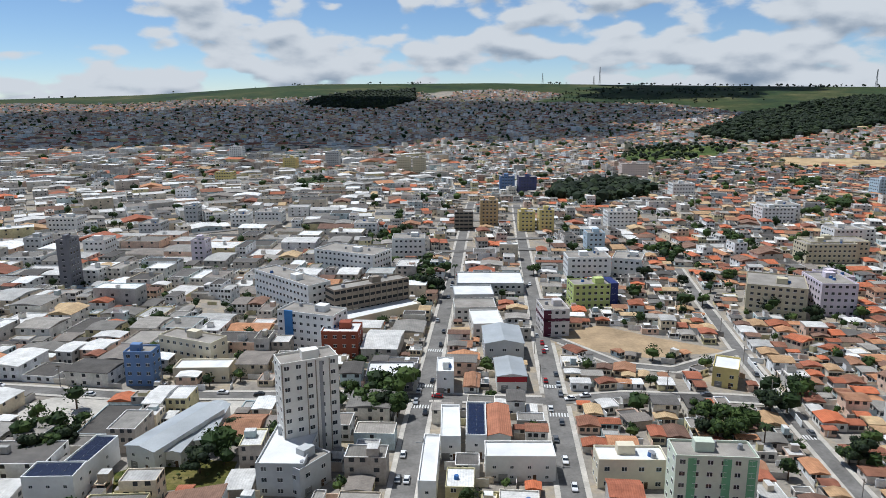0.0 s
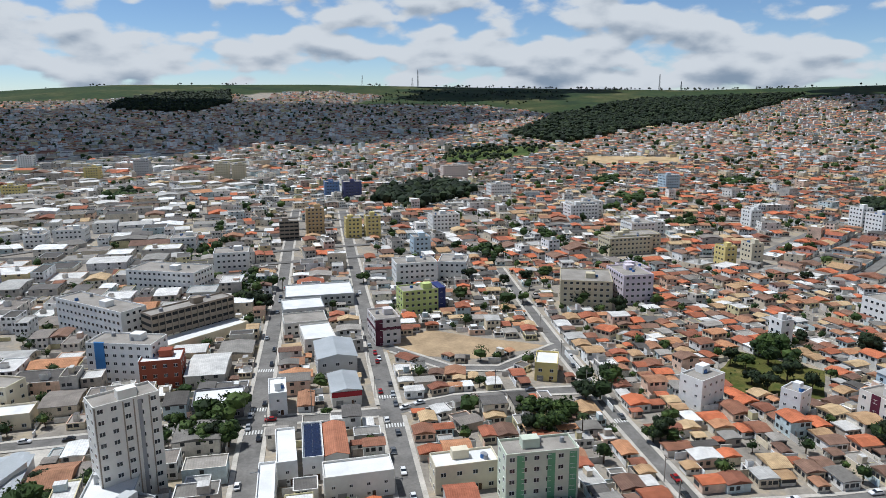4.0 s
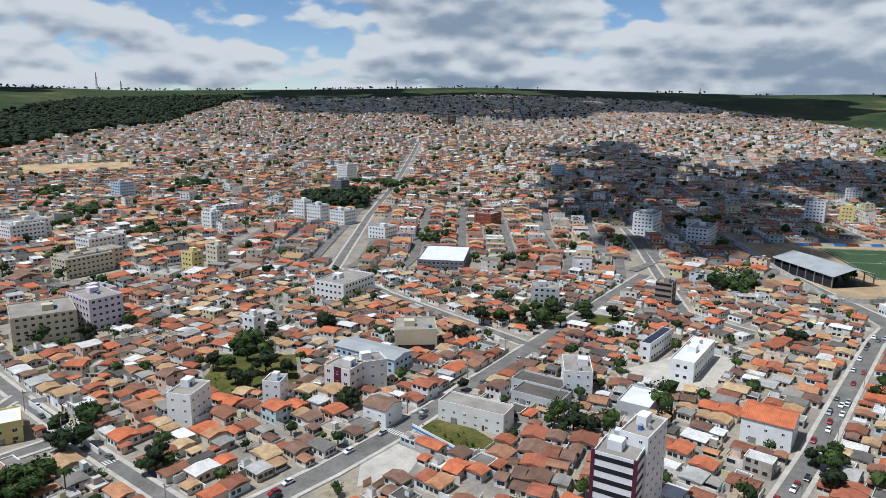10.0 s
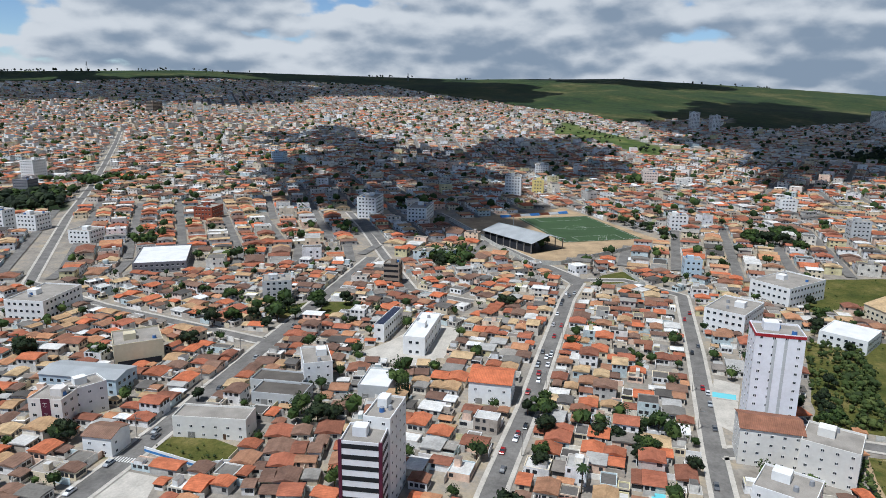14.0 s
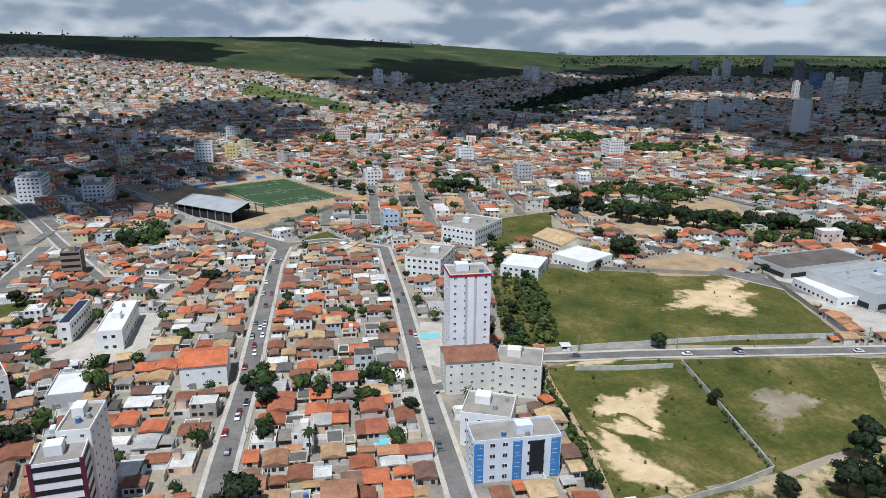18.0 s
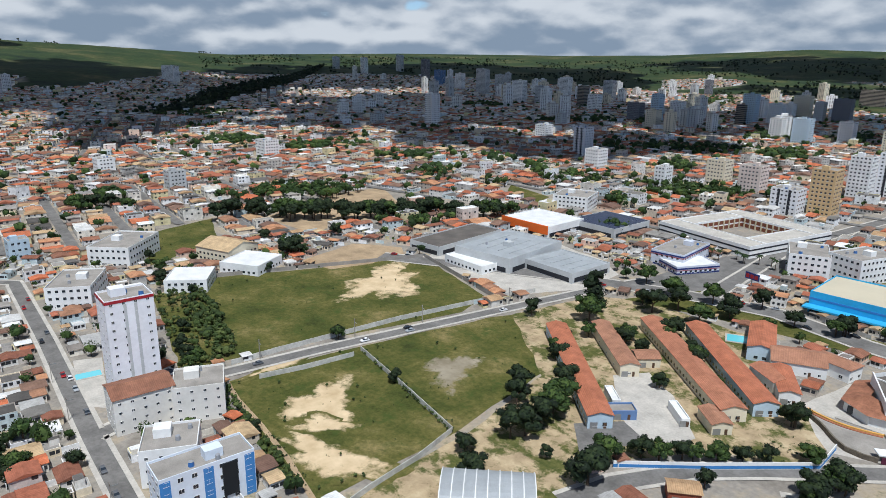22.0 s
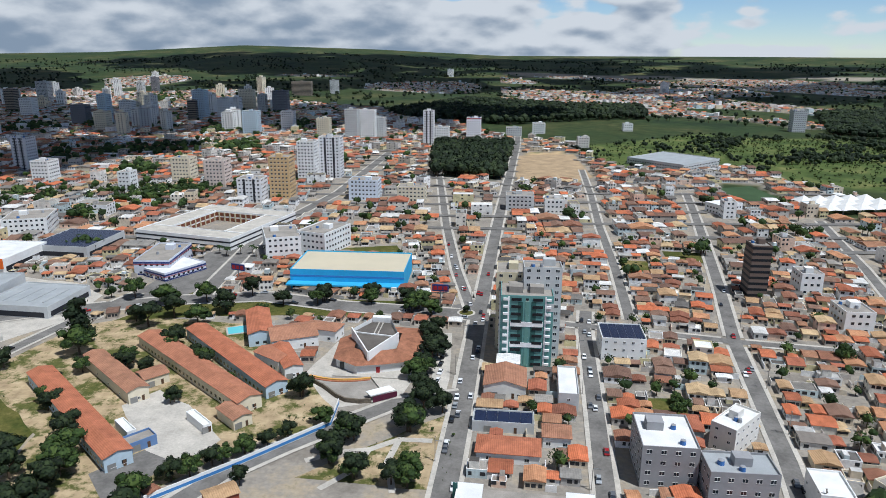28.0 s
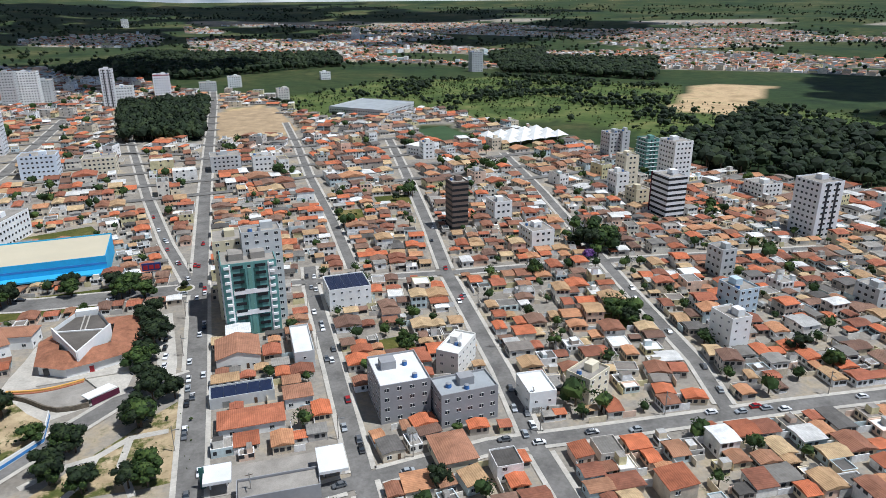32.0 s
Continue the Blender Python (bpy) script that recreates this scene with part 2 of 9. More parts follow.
M_TOWER = palette("tower_render", [(232, 230, 226), (214, 212, 208), (238, 238, 238), (198, 198, 200), (222, 214, 200), (206, 210, 216)])
M_WALL = palette("plaster_walls", WALLS)
M_TILE = palette("clay_tile_roofs", TILES, tiles=True, dirt=0.32)
M_GREY = palette("concrete_and_fibre_cement_roofs", GREYS, tiles=False, dirt=0.45)
M_WALL1 = palette("plaster_wall", WALLS, source="object")
M_TILE1 = palette("clay_tile_roof", TILES, source="object", tiles=True, dirt=0.3)
M_GREY1 = palette("fibre_cement_roof", GREYS, source="object", dirt=0.45)
M_GLASS = Mat("window_glass", 0.12, 0.0, 0.6).done((0.025, 0.032, 0.04, 1))
M_DARKWIN = plain("dark_window_panes", (52, 54, 58), 0.35, 0.2)
M_ASPHALT = plain("asphalt", (126, 123, 119), 0.9, 0.4, scale=0.11, fine=0.8)
M_KERB = plain("pale_concrete_pavement", (192, 186, 176), 0.9, 0.25, scale=0.15, fine=1.2)
M_PAINT = plain("worn_white_road_paint", (216, 216, 212), 0.8, 0.25)
M_WHITE = plain("white_paint", (232, 232, 230), 0.7, 0.12, scale=0.12)
M_WHITEROOF = plain("white_roof_sheet", (226, 226, 224), 0.6, 0.16, scale=0.14)
M_GREYSHEET = plain("grey_metal_sheet", (180, 184, 186), 0.45, 0.18, metal=0.25, scale=0.1)
M_CONCRETE = plain("weathered_concrete", (158, 152, 144), 0.9, 0.3, scale=0.15)
M_DARKCON = plain("dark_stained_concrete", (106, 100, 94), 0.9, 0.35, scale=0.12)
M_SAND = plain("bare_sand", (180, 156, 124), 0.95, 0.36, scale=0.08, fine=0.7)
M_WATER = Mat("pool_water", 0.08, 0, 0.5).done(lin((110, 196, 206)))
M_TRUNK = plain("bark", (92, 78, 64), 0.95, 0.3)
M_SOLAR = plain("solar_cells", (36, 44, 68), 0.2, 0.15, spec=0.6)
M_RUBBER = plain("tyre_rubber", (30, 30, 31), 0.9, 0.1)
M_STEEL = plain("galvanised_steel", (140, 142, 142), 0.5, 0.15, metal=0.5)


def foliage(name, a, b, c, source="island"):
    m = Mat(name, 0.75, 0.0, 0.2)
    rnd = m.node("ShaderNodeNewGeometry").outputs["Random Per Island"] if source == "island" else m.node("ShaderNodeObjectInfo").outputs["Random"]
    col = m.ramp(rnd, [(0.0, lin(a)), (0.55, lin(b)), (1.0, lin(c))])
    col = m.vary(col, 0.4, 0.5, 2.4)
    return m.done(col)


M_LEAF = foliage("tree_leaves", (34, 50, 24), (52, 72, 33), (82, 100, 48))
M_LEAFDARK = foliage("dark_tree_leaves", (26, 36, 23), (36, 50, 30), (56, 68, 40))
M_SHRUB = foliage("scrub_leaves", (48, 62, 32), (66, 82, 40), (94, 104, 56))


def ground_material():
    m = Mat("ground", 0.95, 0.0, 0.15)

    def share(name):
        att = m.node("ShaderNodeAttribute")
        att.attribute_name = name
        return att.outputs["Fac"]

    town = m.ramp(m.noise(0.05, 6.0, 0.7), [(0.3, lin((122, 115, 106))), (0.5, lin((150, 143, 133))), (0.62, lin((168, 154, 132))), (0.74, lin((88, 96, 60)))])
    town = m.mix(0.5, town, m.ramp(m.noise(0.6, 4.0), [(0.3, (0.55, 0.55, 0.55, 1)), (0.7, (1.1, 1.1, 1.1, 1))]), "MULTIPLY")
    wild = m.ramp(m.noise(0.0045, 8.0, 0.66), [(0.34, lin((34, 47, 34))), (0.45, lin((52, 68, 40))), (0.55, lin((64, 73, 43))), (0.68, lin((100, 96, 64)))])
    wild = m.mix(0.75, wild, m.ramp(m.noise(0.05, 6.0, 0.72), [(0.36, (0.4, 0.45, 0.4, 1)), (0.66, (1.15, 1.15, 1.1, 1))]), "MULTIPLY")
    floor = m.ramp(m.noise(0.09, 5.0, 0.7), [(0.3, lin((22, 31, 19))), (0.6, lin((40, 54, 29))), (0.75, lin((70, 82, 42)))])
    meadow = m.ramp(m.noise(0.022, 6.0, 0.66), [(0.32, lin((52, 68, 34))), (0.5, lin((78, 92, 48))), (0.68, lin((112, 114, 68)))])
    earth = m.ramp(m.noise(0.03, 6.0, 0.68), [(0.34, lin((150, 128, 96))), (0.55, lin((190, 164, 128))), (0.7, lin((120, 122, 78)))])
    col = m.mix(share("green"), town, wild)
    col = m.mix(share("meadow"), col, meadow)
    col = m.mix(share("wooded"), col, floor)
    return m.done(m.mix(share("bare"), col, earth))


def grass_colour(m):
    col = m.ramp(m.noise(0.035, 7.0, 0.68), [(0.28, lin((52, 60, 29))), (0.42, lin((78, 82, 40))), (0.55, lin((100, 96, 53))), (0.7, lin((142, 126, 88)))])
    col = m.mix(0.85, col, m.ramp(m.noise(0.5, 6.0, 0.75), [(0.34, (0.5, 0.58, 0.45, 1)), (0.66, (1.18, 1.15, 1.08, 1))]), "MULTIPLY")
    return m.mix(m.ramp(m.noise(0.11, 5.0, 0.7), [(0.54, (0, 0, 0, 1)), (0.7, (1, 1, 1, 1))]), col, lin((64, 78, 34)))


def grass_material():
    m = Mat("rough_grass", 0.95, 0.0, 0.15)
    m.bump(m.noise(1.2, 5.0), 0.6, 0.3)
    return m.done(grass_colour(m))


M_TURF = plain('pitch_turf', (60, 82, 52), 0.95, 0.2, scale=0.05, fine=0.5)
M_GROUND = ground_material()
M_GRASS = grass_material()


def worn_material(name="sand_worn_through_grass", dark=(182, 158, 122), pale=(216, 194, 158)):
    """Sand that breaks through grass; the share of sand falls off towards the rim of the patch."""
    m = Mat(name, 0.95, 0.0, 0.15)
    att = m.node("ShaderNodeAttribute")
    att.attribute_name = "bare"
    sand = m.ramp(m.noise(0.12, 5.0), [(0.3, lin(dark)), (0.7, lin(pale))])
    grass = grass_colour(m)
    add = m.node("ShaderNodeMath")
    add.operation = "ADD"
    m.link(att.outputs["Fac"], add.inputs[0])
    m.link(m.noise(0.16, 6.0, 0.7), add.inputs[1])
    return m.done(m.mix(m.ramp(add.outputs[0], [(0.74, (0, 0, 0, 1)), (0.92, (1, 1, 1, 1))]), grass, sand))


def dry_material():
    m = Mat("dry_yard_earth", 0.95, 0.0, 0.15)
    earth = m.ramp(m.noise(0.15, 6.0, 0.66), [(0.3, lin((140, 122, 96))), (0.55, lin((176, 156, 124))), (0.72, lin((196, 178, 146)))])
    weeds = m.ramp(m.noise(0.4, 5.0, 0.7), [(0.3, lin((62, 72, 34))), (0.7, lin((104, 102, 58)))])
    m.bump(m.noise(1.5, 4.0), 0.4, 0.2)
    return m.done(m.mix(m.ramp(m.noise(0.09, 6.0, 0.72), [(0.47, (0, 0, 0, 1)), (0.56, (1, 1, 1, 1))]), earth, weeds))


M_DRY = dry_material()
M_WORN = worn_material()
M_RUBBLE = worn_material("grey_rubble_in_grass", (122, 112, 92), (158, 148, 128))
M_ORANGE = palette("orange_clay_tiles", [(182, 122, 94), (186, 116, 86), (174, 126, 100)], source="object", tiles=True, dirt=0.18)

# ---- plan: open ground, roads ----
def inside(px, py, poly):
    """Even-odd test of many points in one polygon."""
    px, py = np.asarray(px, float), np.asarray(py, float)
    xs, ys = [p[0] for p in poly], [p[1] for p in poly]
    hit = np.zeros(px.shape, bool)
    box = (px >= min(xs)) & (px <= max(xs)) & (py >= min(ys)) & (py <= max(ys))
    if not box.any():
        return hit
    qx, qy = px[box], py[box]
    odd = np.zeros(qx.shape, bool)
    n = len(poly)
    for i in range(n):
        (x0, y0), (x1, y1) = poly[i], poly[(i + 1) % n]
        if y0 == y1:
            continue
        odd ^= ((y0 > qy) != (y1 > qy)) & (qx < (x1 - x0) * (qy - y0) / (y1 - y0) + x0)
    hit[box] = odd
    return hit


def road_gap(px, py, line):
    """Distance of many points from a polyline."""
    best = np.full(np.shape(px), 1e9)
    for (x0, y0), (x1, y1) in zip(line, line[1:]):
        dx, dy = x1 - x0, y1 - y0
        s = np.clip(((px - x0) * dx + (py - y0) * dy) / (dx * dx + dy * dy), 0, 1)
        best = np.minimum(best, np.hypot(px - x0 - s * dx, py - y0 - s * dy))
    return best


# width of the carriageway, then the centre line
ROADS = {
    "street_west": (9.0, [(-17, 90), (-11.6, 172), (-9.5, 212), (-4.7, 272), (2.3, 363), (6.5, 412), (14, 520), (30, 720)]),
    "street_centre": (9.5, [(28, 90), (35.8, 172), (40.2, 229), (45, 299), (51.6, 398), (60, 512), (75, 700)]),
    "street_cross": (7.5, [(-230, 252), (-164, 246), (-123, 240), (-70, 239), (-35, 239), (-5, 237), (41, 233), (66, 238), (104, 235), (121, 232)]),
    "street_bend": (6.5, [(109, 100), (113, 148), (119, 214), (128, 284), (138, 353), (150, 430)]),
    "street_yard": (6.0, [(128, 282), (93, 262), (72, 268), (50, 300)]),
    "avenue_east": (11.0, [(90, 147), (128, 146), (154, 142), (184, 139.5), (227, 138), (296, 137), (360, 136), (470, 134)]),
    "street_north_east": (8.0, [(296, 137), (330, 250), (361, 321), (551, 442), (900, 650), (1225, 846)]),
    "street_stadium": (8.0, [(655, 120), (633, 107), (537, 55), (480, 17), (430, -10)]),
    "street_mid_east": (7.5, [(640, 205), (575, 172), (474, 126), (396, 89), (380, 50)]),
    "street_parked": (9.0, [(110, 28), (198, 18), (252, 11), (313, 5), (398, -4), (440, -12), (480, 17)]),
    "street_tower": (8.0, [(90, -41), (169, -48), (228, -53), (322, -63), (418, -71.5), (446, -40), (440, -12)]),
    "field_road": (8.0, [(229, -54), (244.5, -105), (238, -147), (221, -229), (207, -295), (196, -335)]),
    "park_road": (9.0, [(106, -140), (101, -159), (89, -181), (75, -197), (60, -212), (43, -229), (19, -238)]),
    "avenue_south": (10.0, [(25, -80), (21, -176), (18, -237), (15, -318), (6.6, -500), (-2, -660), (-18, -938), (-24, -1100)]),
    "avenue_fork": (7.0, [(17, -316), (30, -390), (44, -497), (66, -700), (87, -899), (98, -1000)]),
    "avenue_long": (14.0, [(330, -250), (231, -303), (170, -327), (126, -336), (85, -326), (20, -320)]),
    "street_l": (8.0, [(-18, -60), (-25.3, -165), (-29.5, -225), (-34.3, -302), (-38, -330)]),
    "street_m": (8.0, [(-72, -100), (-78, -160), (-86.5, -203), (-100, -298), (-117, -380), (-140, -500), (-151, -560), (-165, -640)]),
    "street_n": (7.0, [(-58, -320), (-63.6, -398), (-68.6, -508), (-77, -624), (-84, -760)]),
    "street_cross_south": (8.0, [(22, -158), (-24.5, -161), (-65, -163), (-107, -157), (-167, -149), (-201, -143.5), (-300, -130)]),
    "street_o": (7.0, [(-145, -152), (-157, -184), (-174, -258), (-213, -415), (-240, -540)]),
    "street_cross_mid": (7.0, [(15, -318), (-38, -310), (-100, -298), (-185, -285), (-300, -262)]),
    "avenue_market": (12.0, [(160, -330), (171, -467), (150, -612), (143, -866)]),
}
ROADS = {k: (round(w * (0.9 if k == "avenue_long" else 0.74), 1), l) for k, (w, l) in ROADS.items()}

GRASS_ZONES = {
    "field_large": [(349, -118), (256, -95), (254, -113), (230, -222), (238, -246), (310, -268), (357, -154)],
    "field_near": [(236, -104), (152, -88), (153, -144), (163, -205), (205, -252), (216, -226), (233, -147)],
}
WILD_ZONES = {
    "forest_hill": [(-430, 2210), (-433, 2431), (-310, 2723), (-110, 2886), (-89, 2313), (-172, 2078)],
    "forest_valley": [(523, 1450), (866, 1947), (1345, 2294), (1819, 2052), (1176, 1599), (859, 1463), (567, 1276)],
    "wood_town": [(113, 731), (139, 824), (227, 874), (239, 771), (157, 688)],
    "green_bank": [(283, 1109), (336, 1265), (463, 1286), (551, 1241), (394, 1094)],
    "sand_field": [(498, 1020), (541, 1109), (678, 1036), (635, 953)],
    "wood_north_east": [(533, 523), (612, 585), (681, 546), (584, 473)],
    "moor_north": [(267, 2265), (557, 2899), (1216, 2730), (1032, 2270), (748, 2283)],
    "slope_east": [(1524, 31), (1752, 11), (1363, -185), (1201, -156), (1340, -85)],
    "hill_east": [(2579, 552), (3103, 241), (3065, -333), (2670, -461), (2248, -167), (2042, 60)],
    "strip_east": [(1362, -474), (1816, -835), (2906, -1926), (1999, -1199), (1593, -764), (1301, -500)],
    "dark_fields": [(1846, -363), (2279, -562), (2905, -1171), (2258, -890), (1891, -528)],
    "plantation": [(74, -700), (88, -918), (-11, -929), (3, -692)],
    "bare_lot": [(-24, -886), (-79, -905), (-86, -697), (-12, -664)],
    "scrub_south": [(-82, -937), (-306, -1112), (-526, -1004), (-353, -666), (-298, -688), (-240, -820), (-128, -768)],
    "wood_band": [(227, -1414), (93, -1715), (-142, -1612), (-316, -1669), (-276, -1345), (-10, -1210), (175, -1281)],
    "wood_south_west": [(-640, -1505), (-851, -1636), (-608, -1162), (-516, -1146)],
    "valley": [(-277, -1006), (-482, -1098), (-672, -854), (-572, -737), (-780, -482), (-520, -300), (-404, -445), (-405, -562), (-328, -784)],
    "wood_far": [(-619, -1406), (-886, -1219), (-692, -950), (-522, -1138)],
    "oval": [(-200, -690), (-246, -690), (-250, -618), (-196, -600)],
    "tent_ground": [(-262, -645), (-335, -610), (-310, -545), (-250, -555)],
}
WILD_ZONES["valley_wood"] = [(-345, -470), (-363, -425), (-450, -320), (-600, -300), (-640, -440), (-560, -600), (-470, -560), (-410, -520)]
WILD_ZONES["estate"] = [(-520, -690), (-716, -880), (-800, -815), (-560, -620)]
WOODED = ("forest_hill", "forest_valley", "wood_town", "wood_north_east", "strip_east", "wood_band", "wood_south_west", "wood_far", "plantation", "valley_wood")
MEADOWS = ("valley", "scrub_south", "slope_east", "green_bank")
BARE = ("sand_field", "bare_lot", "estate")
# how far the houses reach, by azimuth
TOWN_AZ = (-180, -160, -148, -135, -110, -60, -35, -10, 4, 15, 25, 34, 45, 60, 75, 82, 94, 107, 116, 130, 142, 150, 160, 170, 180)
TOWN_R = (1050, 800, 620, 560, 500, 900, 3000, 2550, 2900, 2500, 2100, 2300, 2700, 2800, 2700, 2400, 1750, 2300, 2800, 2900, 2600, 2300, 1900, 1500, 1050)
CLEAR = []          # footprints of the buildings and yards that are built one by one


def box_poly(x, y, w, d, rot, grow=0.0):
    c, s = math.cos(radians(rot)), math.sin(radians(rot))
    a, b = w / 2 + grow, d / 2 + grow
    return [(x + c * u - s * v, y + s * u + c * v) for u, v in ((-a, -b), (a, -b), (a, b), (-a, b))]


def town_factor(x, y):
    """True where the ground belongs to the built-up town."""
    r, az = np.hypot(x, y), np.degrees(np.arctan2(x, y))
    ok = r < np.interp(az, TOWN_AZ, TOWN_R)
    ok |= (az < -128) & (r > 1350) & (r < 3200) & (np.sin(x * 0.0052) * np.sin(y * 0.0047 + 1) + 0.4 * np.sin((x + y) * 0.013) > -0.12)
    ok |= (az > 150) & (r > 2000) & (r < 3000) & (np.sin(x * 0.006) * np.sin(y * 0.005 + 1) > 0.4)
    for poly in WILD_ZONES.values():
        ok &= ~inside(x, y, poly)
    return ok

# ---- yards, lots and lawns ----
LOTS = {}

LOTS["school_ground"] = ("dry", [(212, -238), (200, -290), (180, -303), (151, -302), (123, -298), (82, -248), (65, -225), (108, -170), (121, -158), (140, -155), (139, -181)])
LOTS["school_court"] = ("pale", [(142, -219), (133, -231), (118, -221), (97, -200), (99, -192), (113, -184)])
LOTS["school_parking"] = ("asphalt", [(130, -177), (119, -192), (107, -186), (118, -164)])
LOTS["theatre_plaza"] = ("pale", [(83, -247), (76, -282), (33, -277), (41, -234), (64, -224)])
LOTS["school_verge"] = ("dry", [(85, -203), (76, -225), (66, -223), (66, -214), (80, -198)])
LOTS["park"] = ("dry", [(67, -181), (41, -206), (23, -223), (16, -215), (22, -179), (43, -179)])
LOTS["dirt_lot"] = ("dry", [(147, -95), (150, -145), (161, -203), (140, -187), (130, -168), (112, -156), (104, -140), (122, -100)])
LOTS["market_lot"] = ("pale", [(308, -266), (332, -318), (300, -345), (285, -357), (237, -347), (212, -330), (210, -296), (230, -256), (241, -260)])
LOTS["junction"] = ("asphalt", [(201, -322), (189, -412), (163, -463), (148, -399), (161, -346), (177, -306)])
LOTS["verge_long"] = ("grass", [(188, -297), (168, -339), (129, -338), (97, -335), (46, -336), (46, -313), (92, -312), (146, -307)])
LOTS["sand_yard"] = ("sand", [(354, -209), (364, -254), (336, -272), (316, -258), (327, -212)])
LOTS["dirt_back"] = ("sand", [(467, -247), (507, -330), (501, -385), (426, -348), (407, -290), (409, -246)])
LOTS["green_strip"] = ("scrub", [(349, -119), (354, -142), (255, -111), (252, -93)])
LOTS["green_back"] = ("grass", [(469, -144), (488, -215), (414, -186), (402, -138)])
LOTS["tower_court"] = ("pale", [(295, -66), (291, -76), (244, -64), (251, -59)])
LOTS["corner_lot"] = ("grass", [(193, 135), (210, 131), (202, 107), (191, 105), (187, 113)])
LOTS["green_square"] = ("grass", [(177, 234), (204, 253), (223, 225), (202, 201), (173, 214)])
LOTS["truck_yard"] = ("pale", [(165, 137), (181, 136), (180, 123), (168, 119), (152, 128)])
LOTS["sand_lot"] = ("sand", [(49, 292), (59, 309), (75, 318), (95, 302), (124, 282), (86, 275)])
LOTS["walled_lot"] = ("grass", [(421, -15), (456, -27), (469, -41), (438, -52)])
LOTS["stadium_ground"] = ("sand", [(621, 103), (715, -1), (581, -78), (487, 1), (494, 30)])
LOTS["church_yard"] = ("pale", [(292, 91), (280, 68), (292, 52), (333, 49), (338, 67)])
LOTS["left_yard"] = ("pale", [(-83, 186), (-71, 235), (-81, 240), (-89, 230), (-91, 195)])
LOTS["garden_left"] = ("grass", [(-97, 185), (-87, 193), (-63, 191), (-62, 178), (-92, 173)])
LOTS["open_lots"] = ("pale", [(-153, 231), (-145, 238), (-122, 238), (-119, 223), (-130, 213), (-145, 218)])
LOTS["store_yard"] = ("sand", [(3, 316), (16, 318), (16, 302), (3, 300)])
LOTS["field_edge"] = ("grass", [(239, -105), (196, -93), (175, -89), (152, -89), (151, -92)])
LOTS["lawn_block"] = ("grass", [(119, -426), (73, -440), (66, -419), (113, -417)])
LOTS["meadow_town"] = ("grass", [(435, -487), (375, -471), (367, -446), (411, -455)])
LOTS["oval_pitch"] = ("turf", [(-204, -669), (-236, -682), (-242, -624), (-217, -604), (-196, -618)])
LOTS["bare_south"] = ("sand", [(-14, -854), (-87, -876), (-90, -712), (-12, -668)])

LOTS["garden_lot_a"] = ("grass", [(-50, -241), (-64, -243), (-62, -227), (-50, -231)])
LOTS["garden_lot_b"] = ("grass", [(-145, -231), (-160, -228), (-157, -213), (-143, -217)])
LOTS["garden_lot_c"] = ("grass", [(-66, -420), (-86, -420), (-83, -398), (-65, -401)])
LOTS["garden_lot_d"] = ("grass", [(-100, -444), (-124, -441), (-120, -418), (-98, -424)])
LOTS["wood_lot"] = ("grass", [(335, 165), (362, 140), (366, 114), (350, 112), (330, 138)])

# ---- ground ----
def mesh_object(name, verts, faces, mats, index=None, smooth=False, parent=None):
    me = bpy.data.meshes.new(name)
    me.from_pydata([tuple(v) for v in verts], [], faces)
    for m in mats:
        me.materials.append(m)
    if index is not None:
        me.polygons.foreach_set("material_index", np.asarray(index, np.int32))
    if smooth:
        me.polygons.foreach_set("use_smooth", np.ones(len(me.polygons), bool))
    ob = new(name, me)
    if parent is not None:
        ob.parent = parent
    return ob


def build_ground():
    radii = np.concatenate([np.linspace(0, 1000, 51), np.geomspace(1018, 2400, 64), np.geomspace(2450, 4990, 34)])[1:]
    steps = 480
    ang = np.linspace(0, 2 * np.pi, steps, endpoint=False)
    R, A = np.meshgrid(radii, ang, indexing="ij")
    X, Y = R * np.sin(A), R * np.cos(A)
    Z = terrain(X, Y) - 0.06
    verts = np.concatenate([[[0, 0, -0.06]], np.stack([X, Y, Z], -1).reshape(-1, 3)])
    faces = [(0, 1 + (j + 1) % steps, 1 + j) for j in range(steps)]
    for i in range(len(radii) - 1):
        a, b = 1 + i * steps, 1 + (i + 1) * steps
        faces += [(a + j, a + (j + 1) % steps, b + (j + 1) % steps, b + j) for j in range(steps)]
    ob = mesh_object("ground", verts, faces, [M_GROUND], smooth=True)
    shares = {"green": ~town_factor(verts[:, 0], verts[:, 1])}
    for key, zones in (("wooded", WOODED), ("meadow", MEADOWS), ("bare", BARE)):
        shares[key] = np.any([inside(verts[:, 0], verts[:, 1], WILD_ZONES[z]) for z in zones], axis=0)
    for key, value in shares.items():
        ob.data.attributes.new(key, "FLOAT", "POINT").data.foreach_set("value", value.astype(np.float32))
    return tagged(ob, "dusty town ground running out to green hills and plains", "ground", kind="structure")


build_ground()


def strip(line, half, lift, step=5.0):
    """Left and right edges of a band that follows a polyline over the land."""
    pts = []
    for (x0, y0), (x1, y1) in zip(line, line[1:]):
        n = max(1, int(math.hypot(x1 - x0, y1 - y0) / step))
        pts += [(x0 + (x1 - x0) * i / n, y0 + (y1 - y0) * i / n) for i in range(n)]
    pts.append(line[-1])
    p = np.array(pts, float)
    t = np.gradient(p, axis=0)
    t /= np.linalg.norm(t, axis=1, keepdims=True)
    nrm = np.stack([-t[:, 1], t[:, 0]], 1)
    a, b = p + nrm * half, p - nrm * half
    return (np.c_[a, terrain(a[:, 0], a[:, 1]) + lift], np.c_[b, terrain(b[:, 0], b[:, 1]) + lift])


